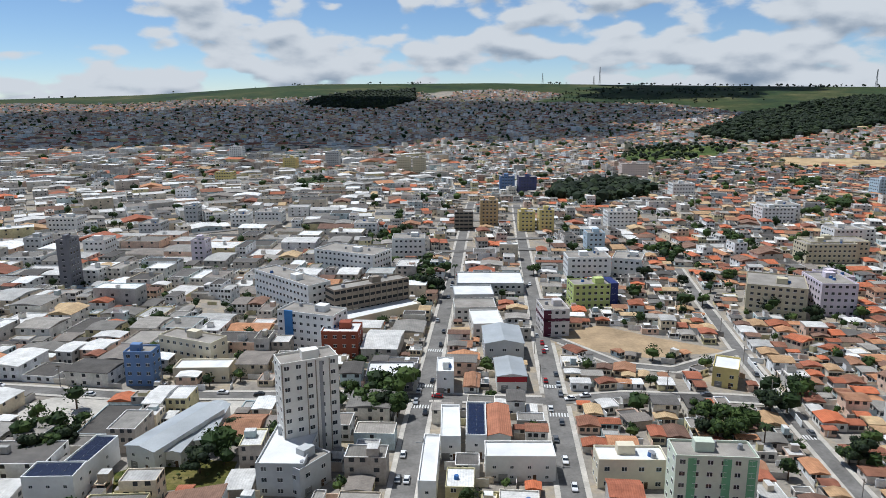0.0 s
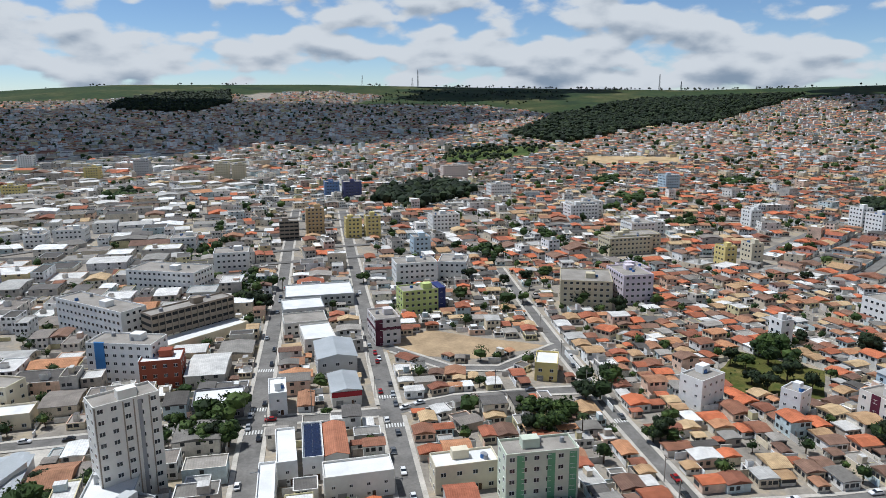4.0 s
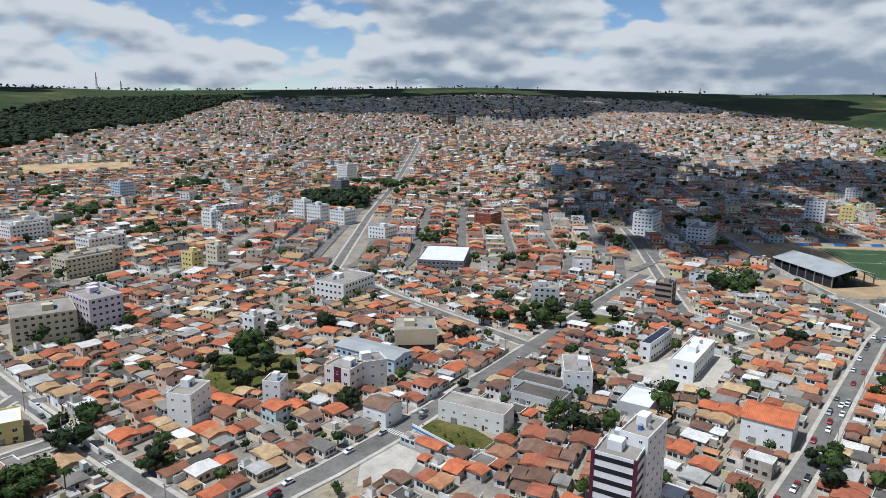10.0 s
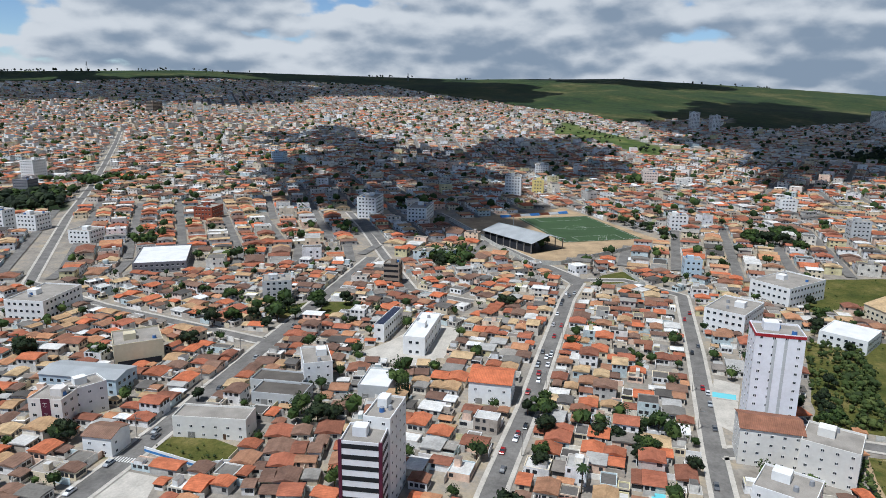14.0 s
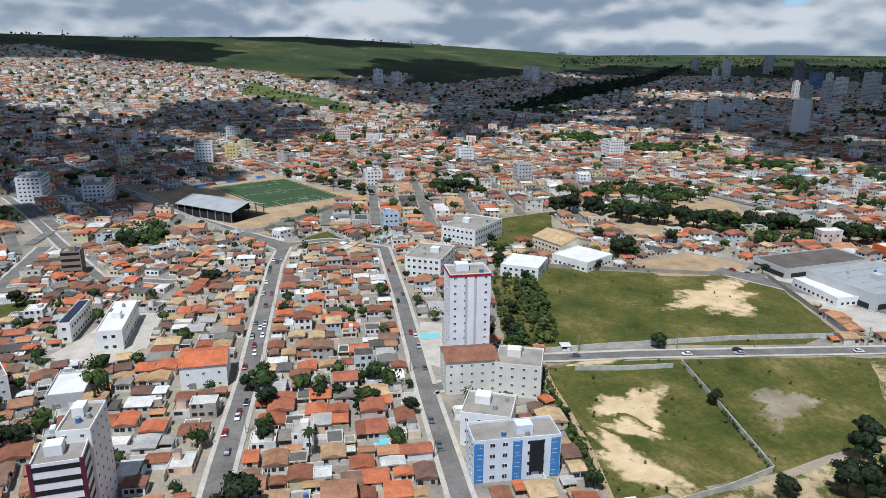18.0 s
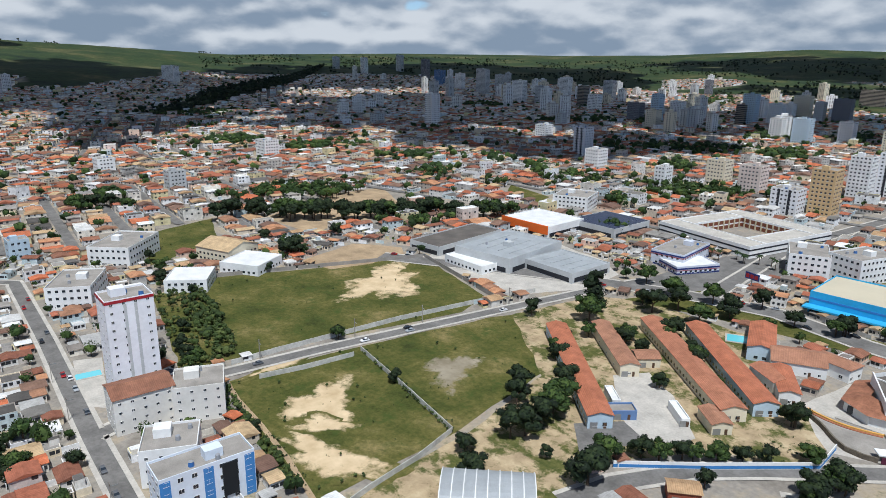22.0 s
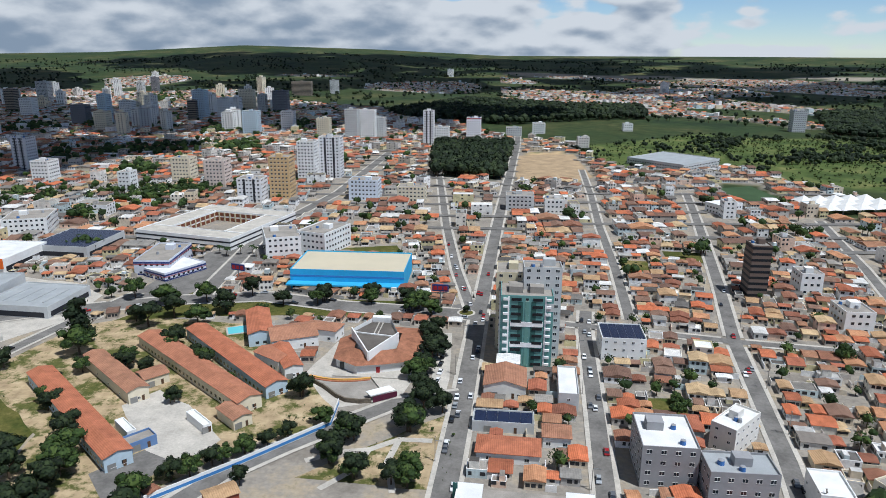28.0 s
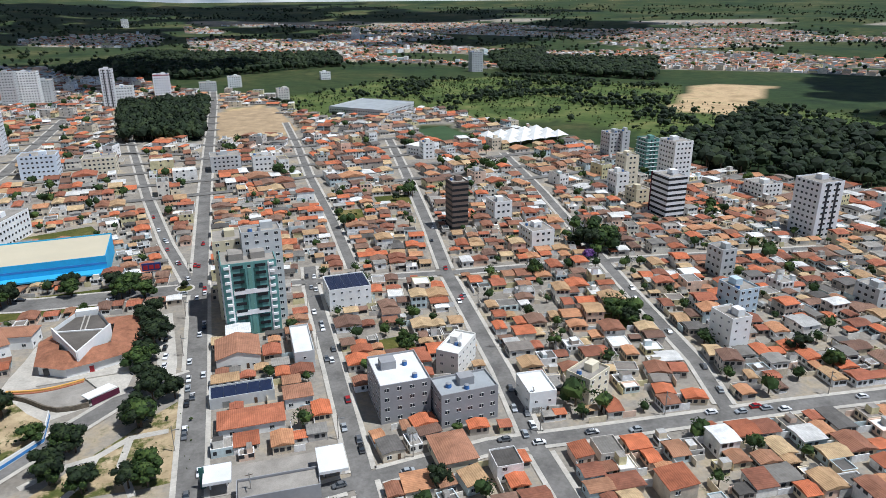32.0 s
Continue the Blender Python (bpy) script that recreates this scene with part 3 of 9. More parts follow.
def build_road(name, width, line, order):
    a, b = strip(line, width / 2, 0.06 + 0.004 * order)
    n = len(a)
    verts = np.concatenate([a, b])
    faces = [(i, i + 1, n + i + 1, n + i) for i in range(n - 1)]
    road = mesh_object("road", verts, faces, [M_ASPHALT])
    tagged(road, "worn grey asphalt street between rows of houses", "road", kind="structure")
    # raised pavements on both sides, with kerbs
    for side in (1, -1):
        i0, _ = strip(line, side * (width / 2), 0.0)
        o0, _ = strip(line, side * (width / 2 + 1.6), 0.0)
        lift = np.array([0, 0, 0.2])
        v = np.concatenate([i0, i0 + lift, o0 + lift])
        mid = (o0[:-1] + o0[1:] + i0[:-1] + i0[1:]) / 4
        open_side = np.ones(n - 1, bool)
        for other, (ow, ol) in ROADS.items():
            if other != name:
                open_side &= road_gap(mid[:, 0], mid[:, 1], ol) > ow / 2 + 0.9
        if not open_side.any():
            continue
        fs = []
        for k in range(2):
            fs += [((k) * n + i, (k) * n + i + 1, (k + 1) * n + i + 1, (k + 1) * n + i) for i in np.nonzero(open_side)[0]]
        pv = mesh_object("pavement", v, fs, [M_KERB])
        tagged(pv, "pale concrete pavement with a raised kerb", "pavement", kind="structure")
    return road


for _i, (_k, (_w, _l)) in enumerate(ROADS.items()):
    build_road(_k, _w, _l, _i)


def sheet(name, poly, mat, lift, label, category):
    """A flat patch of open ground with an uneven edge."""
    rng = random.Random(len(poly) + int(poly[0][0]))
    pts = []
    n = len(poly)
    for i in range(n):
        (x0, y0), (x1, y1) = poly[i], poly[(i + 1) % n]
        k = max(1, int(math.hypot(x1 - x0, y1 - y0) / 9))
        for j in range(k):
            s = j / k
            pts.append((x0 + (x1 - x0) * s + rng.uniform(-0.7, 0.7), y0 + (y1 - y0) * s + rng.uniform(-0.7, 0.7)))
    bm = bmesh.new()
    vs = [bm.verts.new((x, y, float(terrain(x, y)) + lift)) for x, y in pts]
    f = bm.faces.new(vs)
    if f.calc_area() > 0:
        f.normal_update()
        if f.normal.z < 0:
            f.normal_flip()
    bmesh.ops.triangulate(bm, faces=bm.faces[:])
    me = bpy.data.meshes.new(name)
    bm.to_mesh(me)
    bm.free()
    me.materials.append(mat)
    return tagged(new(name, me), label, category, kind="structure")


for _k, _p in GRASS_ZONES.items():
    sheet("grass_field", _p, M_GRASS, -0.05, "rough green and yellowing grass on an open lot", "grass")

LOT_LOOK = {
    "dry": (M_DRY, "dry beige earth with weeds between buildings", "ground"),
    "sand": (M_SAND, "bare pale sandy ground", "ground"), "pale": (M_KERB, "pale concrete paving of a yard", "pavement"),
    "asphalt": (M_ASPHALT, "grey asphalt parking and junction", "road"), "grass": (M_GRASS, "patchy green lawn and weeds", "grass"),
    "scrub": (M_GRASS, "overgrown green strip beside a path", "grass"), "turf": (M_TURF, "oval of short green turf", "grass")}
for _i, (_k, (_m, _p)) in enumerate(LOTS.items()):
    _mat, _label, _cat = LOT_LOOK[_m]
    sheet("lot", _p, _mat, -0.045 + 0.0028 * _i, _label, _cat)

# ---- kit: parts, windows, buildings ----
def part(name, bm, material, parent, label=""):
    """Links a bmesh as one mesh object under a thing or part."""
    me = bpy.data.meshes.new(name)
    bm.to_mesh(me)
    bm.free()
    me.materials.append(material)
    ob = new(name, me)
    ob.parent = parent
    if label:
        ob["label"] = label
    return ob


def child(name, mesh, parent, m=None):
    """A part on a mesh that alike parts share."""
    ob = new(name, mesh)
    ob.parent = parent
    if m is not None:
        ob.matrix_local = m
    return ob


def thing(name, x, y, z, rot, label, category, group=""):
    ob = new(name)
    ob.empty_display_size = 0.5
    ob.matrix_world = pose(x, y, z, 0, 0, rot)
    return tagged(ob, label, category, group)


def add_box(bm, x0, x1, y0, y1, z0, z1, top=True, bottom=True):
    v = [bm.verts.new(p) for p in ((x0, y0, z0), (x1, y0, z0), (x1, y1, z0), (x0, y1, z0), (x0, y0, z1), (x1, y0, z1), (x1, y1, z1), (x0, y1, z1))]
    fs = [(0, 1, 5, 4), (1, 2, 6, 5), (2, 3, 7, 6), (3, 0, 4, 7)] + ([(4, 5, 6, 7)] if top else []) + ([(3, 2, 1, 0)] if bottom else [])
    for f in fs:
        bm.faces.new([v[i] for i in f])
    return v


def box_bm(*a, **k):
    bm = bmesh.new()
    add_box(bm, *a, **k)
    return bm


def box_mesh(name, mat, *a):
    me = bpy.data.meshes.new(name)
    bm = box_bm(*a)
    bm.to_mesh(me)
    bm.free()
    me.materials.append(mat)
    return me


def window_mesh(name, w, h, frame_mat=None):
    """A framed pane that stands on the wall plane y = 0 and faces -y."""
    bm = bmesh.new()
    t = 0.09
    add_box(bm, -w / 2, w / 2, -0.03, 0.05, 0, h, bottom=False)
    for f in bm.faces:
        f.material_index = 0
    for a in ((-w / 2 - t, w / 2 + t, -0.09, 0.05, -t, 0), (-w / 2 - t, w / 2 + t, -0.07, 0.05, h, h + t), (-0.035, 0.035, -0.06, 0.0, 0, h)):
        n = len(bm.faces)
        add_box(bm, *a)
        bm.faces.ensure_lookup_table()
        for f in bm.faces[n:]:
            f.material_index = 1
    me = bpy.data.meshes.new(name)
    bm.to_mesh(me)
    bm.free()
    me.materials.append(M_GLASS)
    me.materials.append(frame_mat or M_WHITE)
    return me


WIN = {"small": window_mesh("window", 0.9, 0.8), "mid": window_mesh("window", 1.4, 1.2), "wide": window_mesh("window", 2.2, 1.3)}
DOOR = box_mesh("door", plain("brown_painted_door", (92, 70, 54), 0.6), -0.5, 0.5, -0.06, 0.05, 0, 2.1)
GATE = box_mesh("garage_door", plain("grey_steel_shutter", (150, 150, 148), 0.5, metal=0.3), -1.3, 1.3, -0.06, 0.05, 0, 2.3)

PAINTS = {
    "white": (234, 234, 232), "offwhite": (224, 221, 214), "palegrey": (192, 194, 194), "cream": (222, 212, 188), "beige": (206, 196, 168),
    "blue": (106, 134, 176), "brick": (146, 78, 58), "taupe": (150, 138, 124), "dark": (122, 122, 128), "maroon": (214, 208, 206),
    "lime": (188, 200, 128), "lilac": (216, 206, 216), "yellow": (222, 204, 136), "skyblue": (186, 204, 216), "greenwhite": (206, 214, 196),
    "redwhite": (222, 216, 210), "striped": (228, 228, 230), "redtower": (236, 236, 240), "bluewhite": (216, 224, 234), "orange": (216, 104, 40),
    "navywhite": (208, 212, 222), "cyan": (66, 170, 218), "greentower": (104, 148, 140), "midgrey": (152, 152, 154), "pinkwhite": (222, 206, 196),
    "twotone": (224, 224, 226), "ochre": (204, 174, 130), "navyred": (86, 90, 128), "darktower": (112, 98, 90)}
PAINT = {k: plain("paint_" + k, v, 0.75, 0.14, scale=0.09, fine=0.8) for k, v in PAINTS.items()}
ACCENT = {k: plain("accent_" + k, v, 0.6, 0.12) for k, v in {
    "dark": (44, 46, 52), "red": (160, 42, 50), "blue": (72, 130, 190), "brown": (120, 74, 54), "green": (112, 168, 130), "navy": (44, 56, 110),
    "maroon": (86, 34, 56), "white": (236, 236, 236), "deep": (30, 34, 38), "teal": (52, 92, 88)}.items()}
ROOFS = {"white": M_WHITEROOF, "grey": M_CONCRETE, "flat": M_CONCRETE, "dark": M_DARKCON, "solar": M_GREYSHEET, "sheet": M_GREYSHEET,
         "beige": plain("beige_roof_sheet", (196, 186, 162), 0.6, 0.08, scale=0.05), "fan": M_DARKCON}


def shell(w, d, h, thick=0.25, lip=0.7, base=-1.5):
    """Outer walls with a parapet round a sunk roof."""
    bm = bmesh.new()
    o = [(-w / 2, -d / 2), (w / 2, -d / 2), (w / 2, d / 2), (-w / 2, d / 2)]
    i = [(-w / 2 + thick, -d / 2 + thick), (w / 2 - thick, -d / 2 + thick), (w / 2 - thick, d / 2 - thick), (-w / 2 + thick, d / 2 - thick)]
    rings = [[bm.verts.new((x, y, z)) for x, y in q] for q, z in ((o, base), (o, h), (i, h), (i, h - lip))]
    for a, b in zip(rings, rings[1:]):
        for k in range(4):
            bm.faces.new((a[k], a[(k + 1) % 4], b[(k + 1) % 4], b[k]))
    return bm


def gable_bm(w, d, h, rise, over=0.4, thick=0.15):
    """A two-sided roof whose ridge runs along the longer side."""
    bm = bmesh.new()
    if d > w:
        turn = Matrix.Rotation(radians(90), 4, "Z")
        w, d = d, w
    else:
        turn = Matrix.Identity(4)
    a, b = w / 2 + over, d / 2 + over
    v = [bm.verts.new(turn @ Vector(p)) for dz in (0, -thick) for p in (
        (-a, -b, h + dz), (a, -b, h + dz), (a, b, h + dz), (-a, b, h + dz), (-a, 0, h + rise + dz), (a, 0, h + rise + dz))]
    for f in GABLE_FACES:
        bm.faces.new([v[k] for k in f])
    return bm


GABLE_FACES = [(0, 1, 5, 4), (4, 5, 2, 3), (6, 7, 1, 0), (8, 9, 3, 2), (7, 6, 10, 11), (9, 8, 11, 10), (6, 0, 4, 10), (1, 7, 11, 5), (9, 10, 4, 3), (8, 2, 5, 11)]


def gable_walls(w, d, h, rise, base=-1.5):
    bm = bmesh.new()
    turn = Matrix.Rotation(radians(90), 4, "Z") if d > w else Matrix.Identity(4)
    if d > w:
        w, d = d, w
    v = [bm.verts.new(turn @ Vector(p)) for p in ((-w / 2, -d / 2, base), (w / 2, -d / 2, base), (w / 2, d / 2, base), (-w / 2, d / 2, base),
         (-w / 2, -d / 2, h), (w / 2, -d / 2, h), (w / 2, d / 2, h), (-w / 2, d / 2, h), (-w / 2, 0, h + rise - 0.12), (w / 2, 0, h + rise - 0.12))]
    for f in ((0, 1, 5, 4), (2, 3, 7, 6), (1, 2, 6, 9, 5), (3, 0, 4, 8, 7)):
        bm.faces.new([v[k] for k in f])
    return bm


def hip_bm(w, d, h, rise, over=0.5):
    bm = bmesh.new()
    turn = Matrix.Rotation(radians(90), 4, "Z") if d > w else Matrix.Identity(4)
    if d > w:
        w, d = d, w
    a, b = w / 2 + over, d / 2 + over
    r = max(0.3, a - b)
    v = [bm.verts.new(turn @ Vector(p)) for p in ((-a, -b, h), (a, -b, h), (a, b, h), (-a, b, h), (-r, 0, h + rise), (r, 0, h + rise),
         (-a, -b, h - 0.18), (a, -b, h - 0.18), (a, b, h - 0.18), (-a, b, h - 0.18))]
    for f in ((0, 1, 5, 4), (1, 2, 5), (2, 3, 4, 5), (3, 0, 4), (6, 7, 1, 0), (7, 8, 2, 1), (8, 9, 3, 2), (9, 6, 0, 3), (9, 8, 7, 6)):
        bm.faces.new([v[k] for k in f])
    return bm


SIDE_ROT = (0, 90, 180, 270)


def sides(w, d):
    """Each wall: its turn, length and distance from the centre."""
    return ((0, w, d / 2), (90, d, w / 2), (180, w, d / 2), (270, d, w / 2))


def ring_mesh(name, w, d, z0, z1, out, mat):
    """A band that runs round all four walls."""
    bm = bmesh.new()
    a, b = w / 2 + out, d / 2 + out
    p, q = w / 2 - 0.02, d / 2 - 0.02
    o = [(-a, -b), (a, -b), (a, b), (-a, b)]
    i = [(-p, -q), (p, -q), (p, q), (-p, q)]
    rings = [[bm.verts.new((x, y, z)) for x, y in s] for s, z in ((i, z0), (o, z0), (o, z1), (i, z1))]
    for s, t in zip(rings, rings[1:]):
        for k in range(4):
            bm.faces.new((s[k], s[(k + 1) % 4], t[(k + 1) % 4], t[k]))
    me = bpy.data.meshes.new(name)
    bm.to_mesh(me)
    bm.free()
    me.materials.append(mat)
    return me


def pane_mesh(name, w, d, spacing, ww, hh, storeys, step):
    """The panes of a distant building, with pale sills."""
    bm = bmesh.new()
    for turn, length, off in sides(w, d):
        m = Matrix.Rotation(radians(turn), 4, "Z")
        n = max(1, int((length - 1.0) / spacing))
        for i, fl in ((i, fl) for i in range(n) for fl in range(storeys)):
            u, zb = (i + 0.5 - n / 2) * spacing, fl * step + 1.0
            for mi, (x0, x1, y, z0, z1) in enumerate(((u - ww / 2, u + ww / 2, off + 0.05, 0, hh), (u - ww / 2 - 0.15, u + ww / 2 + 0.15, off + 0.12, -0.18, -0.02))):
                v = [bm.verts.new(m @ Vector(p)) for p in ((x0, -y, zb + z0), (x1, -y, zb + z0), (x1, -y, zb + z1), (x0, -y, zb + z1))]
                f = bm.faces.new(v)
                f.material_index = mi
    me = bpy.data.meshes.new(name)
    bm.to_mesh(me)
    bm.free()
    me.materials.append(M_GLASS)
    me.materials.append(M_WHITE)
    return me


def rooftop(root, w, d, h, rng, mat):
    """Stair head, lift house and water tanks on a flat roof."""
    a, b = min(w * 0.35, 5.0), min(d * 0.35, 4.5)
    x, y = rng.uniform(-0.2, 0.2) * w, rng.uniform(-0.15, 0.2) * d
    part("stair_head", box_bm(x - a / 2, x + a / 2, y - b / 2, y + b / 2, h - 0.7, h + 2.1), mat, root)
    for _ in range(2 if w * d > 120 else 1):
        bm = bmesh.new()
        r = rng.uniform(0.7, 1.1)
        px, py = rng.uniform(-0.36, 0.36) * w, rng.uniform(-0.36, 0.36) * d
        bmesh.ops.create_cone(bm, cap_ends=True, segments=12, radius1=r, radius2=r * 0.85, depth=1.4, matrix=Matrix.Translation((px, py, h - 0.7 + 0.7)))
        tank = part("water_tank", bm, TANKS[rng.randrange(2)], root)
        bm = bmesh.new()
        bmesh.ops.create_cone(bm, cap_ends=True, segments=12, radius1=r * 0.9, radius2=r * 0.5, depth=0.22, matrix=Matrix.Translation((px, py, h + 0.8)))
        part("lid", bm, TANKS[1], tank)


TANKS = [plain("blue_plastic_tank", (64, 108, 168), 0.5), plain("grey_fibre_tank", (150, 152, 156), 0.8)]
PANEL = box_mesh("solar_panel", M_SOLAR, -0.98, 0.98, -0.5, 0.5, 0, 0.05)


def solar_array(root, w, d, h, tilt=6):
    nx, ny = max(1, min(5, int((w - 1.2) / 2.6))), max(1, min(6, int((d - 1.5) / 2.6)))
    px, py = (w - 1.2) / nx, (d - 1.5) / ny
    for j in range(ny):
        for i in range(nx):
            child("solar_panel", PANEL, root, pose((i + 0.5 - nx / 2) * px, (j + 0.5 - ny / 2) * py, h - 0.3, tilt, 0, 0) @ Matrix.Diagonal(((px - 0.12) / 1.96, py - 0.5, 1, 1)))


BLANK = ("supermarket", "supermarket_wing", "orange_store", "dark_roof_hall", "solar_hall", "beige_hall")


def building(name, label, x, y, w, d, rot, h, paint, roof, floor=3.05):
    """One building with walls, roof, windows and its roof gear."""
    rng = random.Random(int(x * 7 + y * 13))
    z = float(terrain(x, y))
    far = math.hypot(x, y) > 420
    near = math.hypot(x, y) < 300
    root = thing(name, x, y, z, rot, label, "building")
    wall = PAINT[paint]
    pitched = roof in ("tile", "gable")
    rise = min(w, d) * (0.15 if roof == "tile" else 0.1)
    if pitched:
        part("wall", gable_walls(w, d, h, rise), wall, root)
        part("roof", gable_bm(w, d, h, rise), (M_ORANGE if name.startswith(("school", "tile_", "theatre")) else M_TILE1) if roof == "tile" else M_GREYSHEET, root)
    else:
        part("wall", shell(w, d, h), wall, root)
        part("roof", box_bm(-w / 2 + 0.2, w / 2 - 0.2, -d / 2 + 0.2, d / 2 - 0.2, h - 1.0, h - 0.68), ROOFS[roof], root)
        if roof == "solar":
            solar_array(root, w, d, h)
        elif h > 8 and paint not in ("cyan",):
            rooftop(root, w, d, h, rng, wall)
    n = max(1, int(h / floor))
    step = h / n if h > 8 else floor
    if paint in ("striped", "darktower", "taupe"):
        band = ring_mesh("window_band", w, d, 0, step * 0.42, 0.06, ACCENT["deep"])
        for k in range(n):
            child("window_band", band, root, pose(0, 0, k * step + 1.0))
        if paint == "striped":
            for sx in (-1, 1):
                part("corner_pier", box_bm(sx * w / 2 - 0.5, sx * w / 2 + 0.5, -d / 2 - 0.15, -d / 2 + 0.5, 0, h + 0.1), ACCENT["maroon"], root)
        if paint == "taupe":
            for k in range(int(w / 3.2) + 1):
                u = -w / 2 + k * w / int(w / 3.2)
                part("fin", box_bm(u - 0.22, u + 0.22, -d / 2 - 0.5, -d / 2, 0.5, h), wall, root)
    elif paint == "cyan":
        part("canopy", box_bm(-w / 2 - 1, w / 2 + 1, -d / 2 - 6, -d / 2, 3.6, 4.4), PAINT["cyan"], root, "sky-blue canopy over the shop front")
        part("shop_front", box_bm(-w / 2 + 1, w / 2 - 1, -d / 2 - 0.1, -d / 2 + 0.3, 0, 3.4), M_GLASS, root)
        part("sign_band", box_bm(-w / 2 - 0.06, w / 2 + 0.06, -d / 2 - 0.08, -d / 2 + 0.1, h - 4.2, h - 3.2), ACCENT["blue"], root)
    elif near and h > 4.5 and not (pitched and h < 6.5 and w * d > 500):
        mesh = WIN["small" if w < 9 or paint in ("redtower", "white", "offwhite") and h < 14 or paint == "redtower" else "mid"]
        for turn, length, off in sides(w, d):
            face = radians(rot + turn)
            if (math.sin(face) * x - math.cos(face) * y) / math.hypot(x, y) > 0.5:
                continue
            cols = max(1, min(8, int(length / (3.4 if h > 9 else 4.2))))
            m = Matrix.Rotation(radians(turn), 4, "Z")
            for k in range(n):
                for i in range(cols):
                    if turn in (90, 270) and (i % 2) and h < 9:
                        continue
                    u = (i + 0.5 - cols / 2) * length / cols
                    child("window", mesh, root, m @ Matrix.Translation((u, -off, k * step + 1.0)))
    elif name in BLANK:
        for k, (turn, length, off) in enumerate(sides(w, d)):
            bm = box_bm(-length * 0.44, length * 0.44, -off - 0.08, -off + 0.1, 0.4, min(3.2, h * 0.5))
            bm.transform(Matrix.Rotation(radians(turn), 4, "Z"))
            part("shop_front", bm, ACCENT["dark"], root)
        for k in range(4 if name.startswith("supermarket") else 0):
            part("roof_vent", box_bm(-w * 0.3 + k * w * 0.2 - 0.5, -w * 0.3 + k * w * 0.2 + 0.5, -d * 0.3, d * 0.3, h - 0.7, h - 0.35), M_GREYSHEET, root)
        if name == "orange_store":
            part("sign_band", box_bm(-w / 2 - 0.3, w / 2 + 0.3, -d / 2 - 0.6, -d / 2 + 0.2, 2.6, h + 0.6), PAINT["orange"], root, "bright orange fascia")
    elif h > 4.5:
        child("glazing", pane_mesh("glazing", w, d, 3.2, 1.5, 1.25, n, step), root)["kind"] = "stuff"
    if paint == "twotone":
        for turn, length, off in sides(w, d)[::2]:
            m = Matrix.Rotation(radians(turn), 4, "Z")
            for u in (-0.2, 0.2):
                bm = box_bm(length * (u - 0.045), length * (u + 0.045), -off - 0.12, -off + 0.1, 0, h - 0.6)
                bm.transform(m)
                part("dark_stripe", bm, ACCENT["dark"], root)
    elif paint == "redtower":
        child("red_band", ring_mesh("red_band", w, d, 0, 1.0, 0.1, ACCENT["red"]), root, pose(0, 0, h - 1.3))
        part("blue_side", box_bm(w / 2 - 0.05, w / 2 + 0.08, -d * 0.42, d * 0.42, 0, h - 2), ACCENT["blue"], root)
        # pale grey strips colour in the shade of the facade's upright grooves
        for u in (-0.1, 0.12):
            part("groove_shade", box_bm(u * w - 0.5, u * w + 0.5, -d / 2 - 0.09, -d / 2 + 0.1, 0, h - 2), PAINT["palegrey"], root)
    elif name == "apartment_tower":
        # taupe and grey strips put the dark of grooves and balcony notch into colour
        for u in (-0.48, -0.06, 0.1, 0.34):
            part("groove_strip", box_bm(u * w - 0.16, u * w + 0.16, -d / 2 - 0.1, -d / 2 + 0.1, 0, h - 0.5), PAINT["taupe"], root)
        part("balcony_shaft", box_bm(w * 0.16, w * 0.22, -d / 2 - 0.12, -d / 2 + 0.3, 0, h - 1.0), PAINT["midgrey"], root)
    elif paint == "greentower":
        for k in range(n):
            child("ledge", ring_mesh("ledge", w, d, 0, 0.35, 0.35, ACCENT["white"]), root, pose(0, 0, k * step + 0.4))
        for u in (-0.22, 0.22):
            part("balcony_shaft", box_bm(u * w - 1.3, u * w + 1.3, -d / 2 - 0.3, -d / 2 + 0.3, 2, h - 1), ACCENT["teal"], root)
        part("white_side", box_bm(-w / 2 - 0.2, -w / 2 + 0.1, -d * 0.5, d * 0.5, 0, h + 0.2), ACCENT["white"], root)
    elif paint == "greenwhite":
        for u in (-0.3, 0.12, 0.42):
            part("green_stripe", box_bm(u * w - 1.1, u * w + 1.1, -d / 2 - 0.06, -d / 2 + 0.1, 0, h - 0.8), ACCENT["green"], root)
    elif paint == "redwhite":
        part("red_panel", box_bm(-w * 0.12, w * 0.16, -d / 2 - 0.05, -d / 2 + 0.1, 2.5, h), ACCENT["maroon"], root)
    elif paint == "bluewhite":
        for u in (-0.44, 0.0, 0.44):
            part("blue_panel", box_bm(u * w - 1.4, u * w + 1.4, -d / 2 - 0.06, -d / 2 + 0.1, 0, h - 1), ACCENT["blue"], root)
        part("balcony_shaft", box_bm(w * 0.14, w * 0.3, -d / 2 - 0.5, -d / 2 + 0.1, 2.5, h - 1.4), ACCENT["deep"], root)
    elif paint == "maroon":
        part("maroon_corner", box_bm(-w / 2 - 0.08, -w * 0.22, -d / 2 - 0.08, -d / 2 + 0.2, 0, h - 0.5), ACCENT["maroon"], root)
